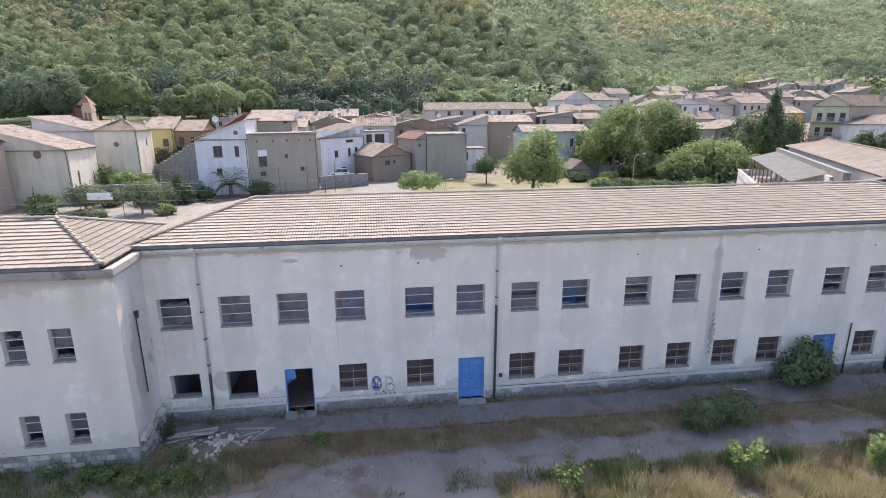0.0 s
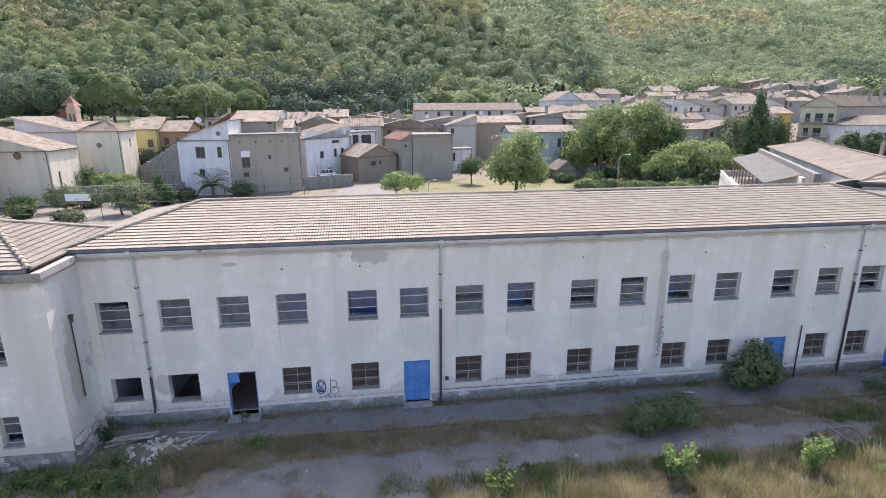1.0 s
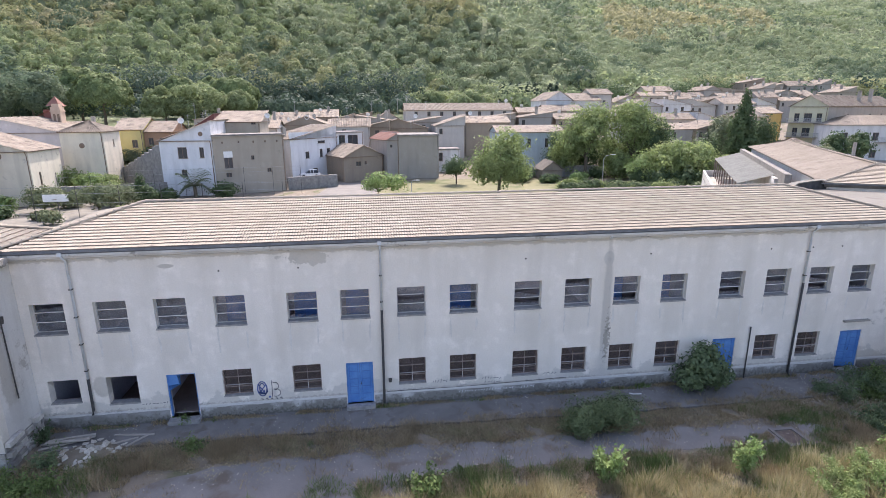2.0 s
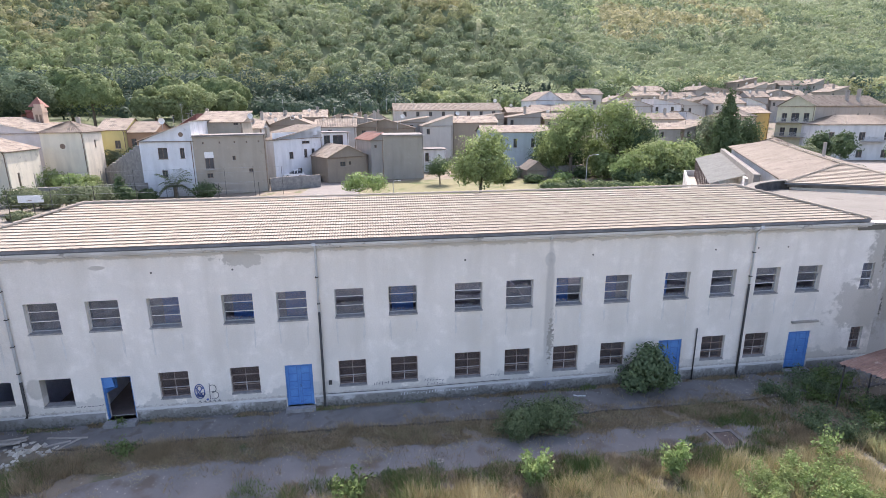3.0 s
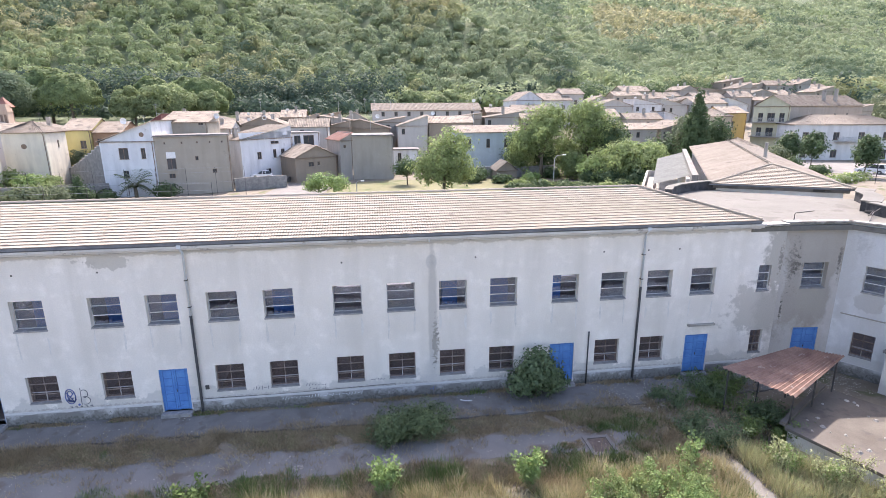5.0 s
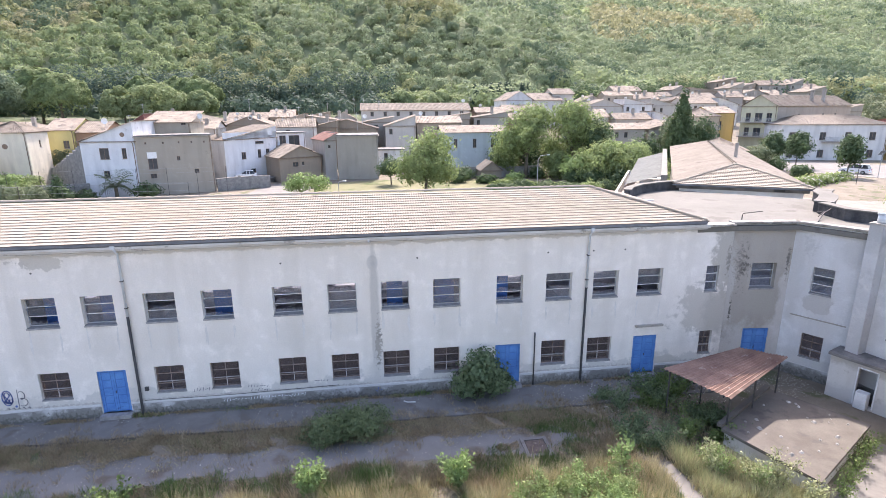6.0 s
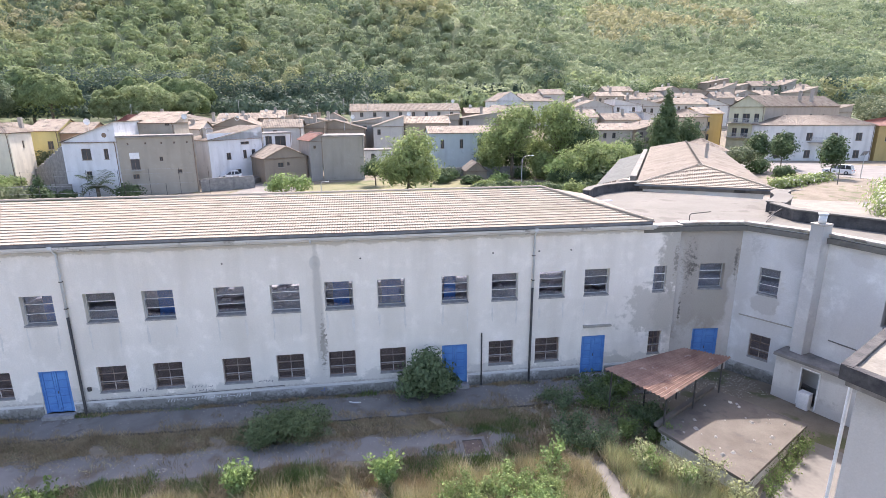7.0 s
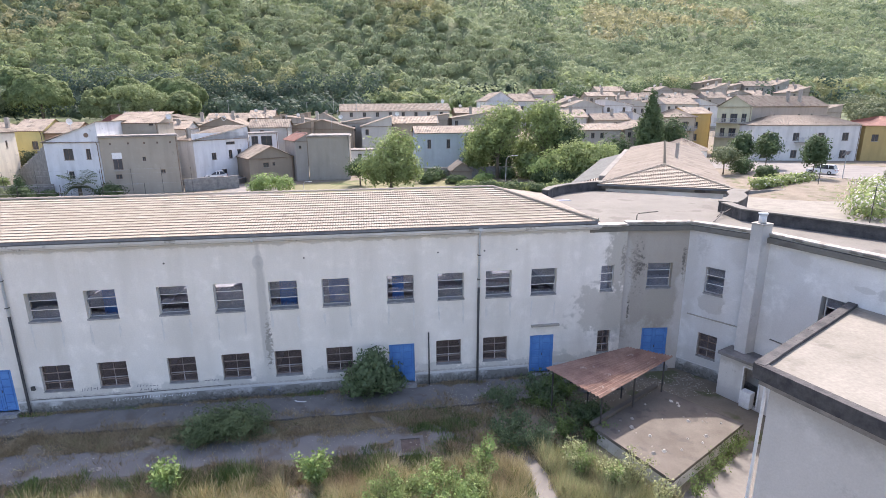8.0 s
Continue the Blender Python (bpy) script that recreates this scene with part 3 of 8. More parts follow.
g = Geo()
g.box(X0 - 0.1, 30.4, -0.30, 0.0, 8.38, 8.50).box(X0 - 0.1, 30.4, -0.42, 0.0, 8.50, 8.60)
g.box(X0 - 0.1, 30.4, -0.07, 0.0, 8.27, 8.31)
tagged(part("trim", g, CORNICE), "crumbling grey concrete cornice below the eave", "cornice", kind="structure")


def gutter(a, b, z):
    m, n = along(a, b)
    t = thing("gutter", m, "weathered grey zinc gutter under the roof edge", "gutter")
    prof = [(-0.46, 0.12), (-0.46, 0.02), (-0.42, -0.03), (-0.34, -0.03), (-0.29, 0.02), (-0.29, 0.10)]
    for x in np.arange(0, n - 0.05, 2.0):
        e = min(x + 1.985, n)
        g, dz = Geo(), random.uniform(-0.012, 0.012)
        for (y0, z0), (y1, z1) in zip(prof, prof[1:]):
            g.quad((x, y0, z + z0 + dz), (e, y0, z + z0 + dz), (e, y1, z + z1 + dz), (x, y1, z + z1 + dz))
            g.quad((x, y0 + 0.008, z + z0 + dz + 0.008), (x, y1 + 0.008, z + z1 + dz + 0.008), (e, y1 + 0.008, z + z1 + dz + 0.008), (e, y0 + 0.008, z + z0 + dz + 0.008))
        part("gutter_section", g, ZINC, t)
    return t


gutter((-14.3, 0), (30.1, 0), 8.64)
gutter((-30, -2.6), (-13.95, -2.6), 8.60)


# ---- tiled roofs ----
def tile_mesh(w, l, name, material):
    """One interlocking clay tile: two low rolls, its lower end standing proud."""
    prof = [(0.5 * (k + u), v) for k in (0, 1) for u, v in ((0.0, 0.002), (0.22, 0.022), (0.46, 0.030), (0.70, 0.020))] + [(1.0, 0.004)]
    g = Geo()
    pts = [(u * w, 0, h + 0.040) for u, h in prof] + [(u * w, l * 1.06, h) for u, h in prof] + [(0, 0, -0.01), (w, 0, -0.01)]
    n = len(prof)
    faces = [(i, i + 1, n + i + 1, n + i) for i in range(n - 1)] + [(2 * n, 2 * n + 1) + tuple(range(n - 1, -1, -1))]
    g.add(pts, faces)
    return g


TW, TL = 0.25, 0.30


def tiled(corner, along_dir, up_dir, rows, span, name, parent, pick=None, seed=1):
    """Tiles on a slope. span(r) gives the start and end along the eave for each row; pick(x, y) chooses those that are parts."""
    o, a, u = Vector(corner), Vector(along_dir).normalized(), Vector(up_dir).normalized()
    basis = Matrix((a, u, a.cross(u))).transposed().to_4x4()
    base = tile_mesh(TW * 0.985, TL, "tile", TILE)
    pv = np.array(base.v)
    r = random.Random(seed)
    V, F, k = [], [], 0
    me = base.mesh("tile", TILE)
    # lower end face takes the dark colour that deepens the row shadows
    me.materials.append(TILE_EDGE)
    me.polygons[-1].material_index = 1
    nf = len(base.f)
    for row in range(rows):
        s0, s1 = span(row)
        c = math.ceil(s0 / TW)
        while (c + 1) * TW <= s1 + 0.12:
            p = o + a * (c * TW) + u * (row * TL)
            m = Matrix.Translation(p + Vector((0, 0, r.uniform(-0.003, 0.006)))) @ basis @ pose(r.uniform(-0.004, 0.004), r.uniform(-0.008, 0.008), 0, r.uniform(-0.4, 0.4), r.uniform(-0.5, 0.5), r.uniform(-0.4, 0.4))
            if pick and pick(c * TW, row):
                ob = new("tile", me)
                ob.parent = parent
                ob.matrix_local = m
            else:
                q = np.array(m)
                V.append(pv @ q[:3, :3].T + q[:3, 3])
                F += [tuple(i + k for i in f) for f in base.f]
                k += len(pv)
            c += 1
    me2 = bpy.data.meshes.new("tiles")
    me2.from_pydata(np.concatenate(V).tolist(), [], F)
    me2.materials.append(TILE_MANY)
    me2.materials.append(TILE_EDGE)
    me2.polygons.foreach_set("material_index", np.tile([0] * (nf - 1) + [1], len(V)).astype(np.int32))
    ob = new("tiles", me2)
    ob.parent = parent
    return tagged(ob, "rows of sun-bleached clay roof tiles", kind="stuff")


def ridge_caps(a, b, parent, r=0.095, step=0.38):
    """Half-round ridge tiles, each lapping over the next."""
    a, b = Vector(a), Vector(b)
    d = b - a
    n = max(1, int(d.length / step))
    x = d.normalized()
    y = Vector((0, 0, 1)).cross(x).normalized()
    z = x.cross(y)
    basis = Matrix((x, y, z)).transposed().to_4x4()
    g = Geo()
    prof = [(math.cos(t), math.sin(t)) for t in np.linspace(0, math.pi, 7)]
    l = d.length / n
    g.add([(0, p[0] * r * 1.15, p[1] * r * 1.1 + 0.02) for p in prof] + [(l * 1.1, p[0] * r * 0.9, p[1] * r * 0.9) for p in prof],
          [(i + 1, i, 7 + i, 8 + i) for i in range(6)] + [(0, 1, 2, 3, 4, 5, 6)])
    me = g.mesh("ridge_tile", TILE)
    for i in range(n):
        ob = new("ridge_tile", me)
        ob.parent = parent
        ob.matrix_local = Matrix.Translation(a + d * (i / n)) @ basis @ pose(0, 0, 0, 0, 0, random.uniform(-2, 2))


RID, EAV = 4.40, 8.74
roof = thing("roof", Matrix(), "long hipped roof of sun-bleached clay tiles", "roof", kind="structure")
E0, E1, RA, RB, RZ = -14.25, 30.15, -9.80, 25.66, 9.96
g = Geo()
g.quad((E0, -0.33, EAV - 0.05), (E1, -0.33, EAV - 0.05), (RB, RID, RZ - 0.05), (RA, RID, RZ - 0.05))
g.quad((E1, 9.1, EAV - 0.05), (E0, 9.1, EAV - 0.05), (RA, RID, RZ - 0.05), (RB, RID, RZ - 0.05))
g.quad((E1, -0.33, EAV - 0.05), (E1, 9.1, EAV - 0.05), (RB, RID, RZ - 0.05))
g.quad((E0, 9.1, EAV - 0.05), (E0, -0.33, EAV - 0.05), (RA, RID, RZ - 0.05))
g.quad((E0, -0.33, EAV - 0.12), (E0, 9.1, EAV - 0.12), (E1, 9.1, EAV - 0.12), (E1, -0.33, EAV - 0.12))
part("roof_deck", g, TILE_BROWN, roof)
slope = Vector((0, RID + 0.33, RZ - EAV))
rows = int(slope.length / TL)
f = lambda r: r * TL / slope.length
tiled((E0, -0.36, EAV), (1, 0, 0), slope, rows, lambda r: (f(r) * (RA - E0), (E1 - E0) - f(r) * (E1 - RB)), "tiles", roof,
      pick=lambda x, r: r < 5 and 17.0 < x < 31.9, seed=4)
hipl = Vector((RA - E0, 0, RZ - EAV))
tiled((E0 - 0.03, 9.1, EAV), (0, -1, 0), hipl, int(hipl.length / TL), lambda r: (r * TL / hipl.length * 4.7, 9.4 - r * TL / hipl.length * 4.7), "tiles", roof, seed=5)
hipr = Vector((RB - E1, 0, RZ - EAV))
tiled((E1 + 0.03, -0.33, EAV), (0, 1, 0), hipr, int(hipr.length / TL), lambda r: (r * TL / hipr.length * 4.7, 9.4 - r * TL / hipr.length * 4.7), "tiles", roof, seed=6)
ridge_caps((RA, RID, RZ + 0.03), (RB, RID, RZ + 0.03), roof)
ridge_caps((E0, -0.33, EAV + 0.06), (RA, RID, RZ + 0.05), roof)
ridge_caps((E1, -0.33, EAV + 0.06), (RB, RID, RZ + 0.05), roof)

# the wing that stands forward
wing = thing("roof", Matrix(), "hipped clay tile roof over the projecting wing", "roof", kind="structure")
WA, WY, WZ, WE, WB = -17.3, 0.75, 9.88, 8.70, 4.1
g = Geo()
g.quad((-40, -2.95, WE - 0.05), (-13.95, -2.95, WE - 0.05), (WA, WY, WZ - 0.05), (-40, WY, WZ - 0.05))
g.quad((-13.95, WB, WE - 0.05), (-40, WB, WE - 0.05), (-40, WY, WZ - 0.05), (WA, WY, WZ - 0.05))
g.quad((-13.95, -2.95, WE - 0.05), (-13.95, WB, WE - 0.05), (WA, WY, WZ - 0.05))
g.quad((-40, -2.95, WE - 0.12), (-40, WB, WE - 0.12), (-13.95, WB, WE - 0.12), (-13.95, -2.95, WE - 0.12))
part("roof_deck", g, TILE_BROWN, wing)
sl = Vector((0, WY + 2.95, WZ - WE))
tiled((-24.0, -2.98, WE), (1, 0, 0), sl, int(sl.length / TL), lambda r: (0, 10.05 - r * TL / sl.length * 3.35), "tiles", wing, seed=8)
se = Vector((WA + 13.95, 0, WZ - WE))
tiled((-13.92, -2.95, WE), (0, 1, 0), se, int(se.length / TL), lambda r: (r * TL / se.length * 3.7, 7.05 - r * TL / se.length * 3.35), "tiles", wing, seed=9)
ridge_caps((-24, WY, WZ + 0.03), (WA, WY, WZ + 0.03), wing)
ridge_caps((-13.95, -2.95, WE + 0.06), (WA, WY, WZ + 0.05), wing)
ridge_caps((-13.95, WB, WE + 0.06), (WA, WY, WZ + 0.05), wing)

WX = [(-16.52, 0.84), (-18.22, 0.80), (-20.0, 0.82)]
wops = [(x + 30, x + 30 + w, 4.77, 6.16) for x, w in WX] + [(x + 30, x + 30 + w - 0.04, 1.11, 2.49) for x, w in WX]
tagged(part("wall_wing", wall(Geo(pose(-30, -2.6, 0)), 30 + X0, -0.5, 8.2, 0.42, wops), marks(plaster("stained wing plaster", (0.82, 0.775, 0.705), (0.56, 0.525, 0.46), (0.46, 0.43, 0.38), 0.66), (((-20, -2.6, 4), (60, 1, 30), (0.56, 0.52, 0.455), 0, 7.0, 0.6, 0.6), ((-20, -2.6, 0.9), (60, 1, 0.5), (0.47, 0.44, 0.39), 0, 5.0, 0.3, 0.6), ((-20, -2.6, 8.0), (60, 1, 0.3), (0.45, 0.42, 0.37), 0, 5.0, 0.3, 0.6)))), "stained white plaster front of the wing", "wall", kind="structure")
tagged(part("wall_wing_side", wall(Geo(pose(X0 + 0.003, -2.18, 0, 0, 0, 90)), 2.17, -0.5, 8.2, 0.4, []), marks(PLASTER_WORN.copy(), (((X0, -1.5, 3.6), (1, 0.5, 2.2), BARE, 0, 1.8, 0.12, 0.85), ((X0, -1.6, 1.6), (1, 0.7, 0.9), DAMPGREY, 0, 2.0, 0.2, 0.8), ((X0, -1.2, 5.6), (1, 0.25, 2.0), DAMPGREY, 0, 2.0, 0.3, 0.7)))), "worn plaster side wall of the wing", "wall", kind="structure")
tagged(part("trim", Geo().box(-30, X0 + 0.22, -2.95, -2.6, 8.2, 8.32).box(-30, X0 + 0.3, -3.02, -2.6, 8.32, 8.58).box(X0, X0 + 0.22, -2.6, -0.45, 8.2, 8.32).box(X0, X0 + 0.3, -2.6, -0.45, 8.32, 8.58), plaster("broken cornice concrete", (0.36, 0.34, 0.31), (0.26, 0.245, 0.22), (0.17, 0.16, 0.145), 0.55)),
       "broken concrete cornice of the wing", "cornice", kind="structure")
tagged(part("wall_inside", Geo().box(-30, X0 - 0.45, 1.2, 1.4, -0.3, 8.2).box(-30, X0 - 0.45, -2.17, 1.2, 3.6, 3.9).box(-30, X0 - 0.45, -2.17, 1.2, 8.1, 8.2).box(-30, X0 - 0.45, -2.17, 1.2, 0, 0.3), INSIDE),
       "dim interior of the wing", "wall", kind="structure")
# stone base of the wing
base = thing("stone_base", Matrix(), "pale mixed stone facing round the wing's foot", "stone facing", kind="structure")
part("mortar", Geo().box(-30, X0, -2.655, -2.603, -0.4, 0.72).box(X0 + 0.008, X0 + 0.06, -2.6, -0.25, -0.4, 0.95), STONEWALL, base)
r = random.Random(11)
for row in range(3):
    x, z = -21.5, 0.01 + row * 0.235
    while x < X0 - 0.05:
        w = r.uniform(0.16, 0.5)
        w = min(w, X0 - x)
        d = r.uniform(0.015, 0.04)
        part("stone", Geo().box(x + 0.012, x + w - 0.012, -2.655 - d, -2.64, z + 0.012, z + 0.225), STONE if r.random() < 0.66 else STONEWALL, base)
        x += w
for row in range(5):
    y, z = -2.62, 0.0 + row * 0.24
    while y < -0.3:
        w = r.uniform(0.3, 0.55)
        d = r.uniform(0.05, 0.22)
        if r.random() < 0.85 - row * 0.06:
            part("stone", Geo().box(X0 + 0.05, X0 + 0.06 + d, y + 0.015, min(y + w, -0.25) - 0.015, z + 0.012, z + 0.225), STONE, base)
        y += w


# ---- windows and doors ----
def jag(g, x0, x1, z0, z1, y, seed):
    """What is left of a smashed pane: teeth along its sides."""
    r = random.Random(seed)
    n = 7
    for i in range(n):
        a, b = x0 + (x1 - x0) * i / n, x0 + (x1 - x0) * (i + 1) / n
        h = (z1 - z0) * r.uniform(0.08, 0.55)
        h2 = (z1 - z0) * r.uniform(0.08, 0.55)
        g.quad((a, y, z0), (b, y, z0), (b, y, z0 + h2), (a, y, z0 + h))


def upper_window(name, w, h, broken, seed, back=0.24, tilt=False):
    win = thing(name, Matrix(), "steel-framed window with three stacked panes, some broken, over a stone sill", "window", "windows of the long building", "structure")
    t = 0.045
    part("window_frame", Geo().box(0, w, back, back + 0.06, 0.05, 0.05 + t).box(0, w, back, back + 0.06, h - t, h).box(0, t, back, back + 0.06, 0.05, h).box(w - t, w, back, back + 0.06, 0.05, h), STEEL, win)
    for k in (1, 2):
        z = 0.05 + (h - 0.05) * k / 3
        part("transom", Geo().box(t, w - t, back - 0.01, back + 0.05, z - 0.013, z + 0.013), STEEL_WHITE, win, "pale steel transom")
    part("window_sill", Geo().box(-0.02, w + 0.02, -0.05, back + 0.12, -0.045, 0.03), SILL, win)
    for k in range(3):
        z0, z1 = 0.05 + (h - 0.05) * k / 3 + 0.02, 0.05 + (h - 0.05) * (k + 1) / 3 - 0.02
        g = Geo()
        if k in broken:
            jag(g, t, w - t, z0, z1, back + 0.025, seed + k)
        else:
            lean = 0.16 if tilt and k == 1 else 0.0
            g.quad((t, back + 0.025, z0), (w - t, back + 0.025, z0), (w - t, back + 0.025 - lean, z1), (t, back + 0.025 - lean, z1))
        ob = part("pane", g, GLASS, win, "broken dusty pane" if k in broken else "")
        ob.visible_shadow = False
    return win


def lower_window(name, w, h):
    win = thing(name, Matrix(), "rusty brown steel window with crossed glazing bars", "window", "windows of the long building", "structure")
    back, t = 0.16, 0.04
    g = Geo().box(0, w, back, back + 0.05, 0.02, 0.02 + t).box(0, w, back, back + 0.05, h - t, h).box(0, t, back, back + 0.05, 0, h).box(w - t, w, back, back + 0.05, 0, h)
    part("window_frame", g, STEEL_BROWN, win)
    cols, rows = 2, 3
    for k in range(1, rows):
        z = h * k / rows - (0.06 if k == 1 else 0)
        part("glazing_bar", Geo().box(t, w - t, back - 0.01, back + 0.045, z - 0.022, z + 0.022), STEEL_BROWN, win)
    part("glazing_bar", Geo().box(t, w - t, back - 0.03, back + 0.03, h / 3 + 0.03, h / 3 + 0.055), BAR, win, "pale grey glazing bar")
    part("glazing_bar", Geo().box(w / 2 - 0.02, w / 2 + 0.02, back - 0.008, back + 0.043, 0.05, h / 3 + 0.03), BAR, win)
    part("glazing_bar", Geo().box(w / 2 - 0.014, w / 2 + 0.014, back - 0.006, back + 0.041, h / 3 + 0.06, h - t), STEEL_BROWN, win)
    part("window_sill", Geo().box(-0.02, w + 0.02, -0.04, back + 0.1, -0.04, 0.015), SILL, win)
    for k in range(rows):
        for c in range(cols if k == 0 else 1):
            n = cols if k == 0 else 1
            x0, x1 = t + (w - 2 * t) * c / n + 0.01, t + (w - 2 * t) * (c + 1) / n - 0.01
            z0, z1 = h * k / rows + 0.03, h * (k + 1) / rows - 0.03
            ob = part("pane", Geo().quad((x0, back + 0.022, z0), (x1, back + 0.022, z0), (x1, back + 0.022, z1), (x0, back + 0.022, z1)), GLASS_DUSTY, win)
            ob.visible_shadow = False
    return win


count = [0]


def place(template, m):
    count[0] += 1
    ob = copy_thing(template, m)
    ob.name = "window_%d" % count[0]
    return ob


up = [upper_window("window", 1.38, 1.44, b, 20 + i * 5, tilt=i in (1, 4)) for i, b in enumerate(((), (0,), (2,), (0, 1), (1,)))]
kinds = [2, 0, 0, 0, 1, 0, 4, 1, 3, 2, 1, 0, 3, 4, 3, 1]
for x, k in zip(UP, kinds):
    place(up[k], pose(x, 0, UZ[0]))
side_up, side_low = upper_window("window", 0.72, 1.44, (), 77, 0.1), lower_window("window", 0.74, 1.34)
place(side_up, pose(30.68, 0, UZ[0]))
place(side_low, pose(30.72, 0, 1.2))
low = lower_window("window", 1.34, 1.36)
for x in LOW:
    place(low, pose(x, 0, LZ[0]))
wu = [upper_window("window", 0.83, 1.39, b, 60 + i, 0.2) for i, b in enumerate(((0,), (1, 2)))]
wl = upper_window("window", 0.79, 1.38, (0,), 66, 0.24)
for i, (x, w) in enumerate(WX):
    place(wu[i % 2], pose(x, -2.6, 4.77))
    place(wl, pose(x, -2.6, 1.11))
for x, w, z in ((-13.38, 1.3, 1.42), (-10.9, 1.34, 1.2)):
    count[0] += 1
    hole = thing("window_%d" % count[0], pose(x, 0, z), "empty window opening with its frame torn out", "window", kind="structure")
    part("window_sill", Geo().box(-0.02, w + 0.02, -0.03, 0.36, -0.05, 0.03), SILL, hole)


def door(name, w, h, ajar=False):
    d = thing(name, Matrix(), "faded blue double door of panelled wood" if not ajar else "blue door standing broken open, one leaf gone", "door", "blue doors", "structure")
    part("door_frame", Geo().box(0, 0.05, 0.05, 0.2, 0, h).box(w - 0.05, w, 0.05, 0.2, 0, h).box(0.05, w - 0.05, 0.05, 0.2, h - 0.05, h), BLUE, d)
    for k in (0, 1):
        lw = (w - 0.1) / 2
        g = Geo(pose(0.05 + k * lw, 0.10, 0))
        if ajar:
            if k:
                continue
            g = Geo(pose(0.05, 0.16, 0, 0, 0, 62))
        g.box(0.004, lw - 0.004, 0, 0.045, 0.02 if not ajar else 1.35, h - 0.055)
        leaf_ob = part("door_leaf", g, BLUE_SHADE, d)
        for a, b in ((0.004, 0.085), (lw - 0.085, lw - 0.004)):
            part("stile", Geo(g.m).box(a, b, -0.03, -0.002, 0.02 if not ajar else 1.35, h - 0.055), BLUE, leaf_ob)
        for j in range(5):
            z0, z1 = 0.10 + j * (h - 0.16) / 5, 0.10 + (j + 1) * (h - 0.16) / 5 - 0.055
            if ajar and z0 < 1.35:
                continue
            part("door_panel", Geo(g.m).box(0.115, lw - 0.115, -0.024, -0.002, z0, z1), BLUE, leaf_ob)
        if not ajar and k:
            part("handle", Geo(g.m).box(0.03, 0.06, -0.05, 0, 1.0, 1.14), IRON, leaf_ob, "dark iron handle")
    if ajar:
        part("transom_panel", Geo(pose(0.05, 0.09, 0, 0, -9, 0)).box(0.0, 0.72, 0, 0.04, h - 0.62, h - 0.1), BLUE, d)
    part("doorstep", Geo().box(-0.06, w + 0.06, -0.34 if not ajar else -0.45, 0.35, -0.30, 0.0), SILL, d, "worn stone doorstep")
    return d


for i, (x, w) in enumerate(DOORS):
    ob = door("door_%d" % (i + 1), w, 2.22, i == 0)
    ob.matrix_world = pose(x, 0, 0.28)
tagged(part("lintel", Geo().box(26.9, 28.45, -0.16, 0.0, 3.04, 3.14), CONCRETE), "thin concrete drip ledge above a blue door", "ledge")


# ---- drainpipes ----
def drain(x, top, change, foot, hop=True):
    d = thing("drainpipe", pose(x, 0, 0), "drainpipe, pale sheet metal above and dark iron below", "drainpipe", "drainpipes of the facade")
    part("upper_pipe", Geo().tube([(0.02, -0.36, 8.62), (0.02, -0.36, 8.45), (0.02, -0.10, top - 0.1), (0, -0.09, change)], 0.05, 8), PIPE, d, smooth=True)
    if foot is not None:
        part("lower_pipe", Geo().tube([(0, -0.09, change), (-0.02, -0.09, foot + 0.2), (-0.02, -0.2, foot)], 0.06, 8), IRON, d, "dark cast-iron pipe", True)
    part("hopper", Geo().box(-0.09, 0.09, -0.46, -0.28, 8.50, 8.66), PIPE, d)
    for z in np.arange(change + 0.4, top - 0.3, 1.3):
        part("bracket", Geo().box(-0.07, 0.07, -0.155, 0.0, z, z + 0.04), IRON, d)


drain(-11.6, 8.3, 2.6, 0.8)
drain(1.83, 8.3, 5.2, 0.1)
drain(24.0, 8.3, 5.45, 0.1)
post = thing("vent_pipe", pose(21.36, -0.08, 0), "thin dark iron pipe standing against the facade", "pipe")
part("pipe", Geo().tube([(0, 0, 0), (0, 0, 3.1)], 0.035, 8), IRON, post, smooth=True)
stub = thing("pipe_stub", pose(13.0, 0, 0), "broken gutter outlet without its pipe", "pipe")
part("outlet", Geo().tube([(0, -0.36, 8.62), (0, -0.36, 8.42), (0.0, -0.25, 8.34)], 0.05, 8), PIPE, stub, smooth=True)


def discard(ob):
    for o in (*ob.children_recursive, ob):
        bpy.data.objects.remove(o)


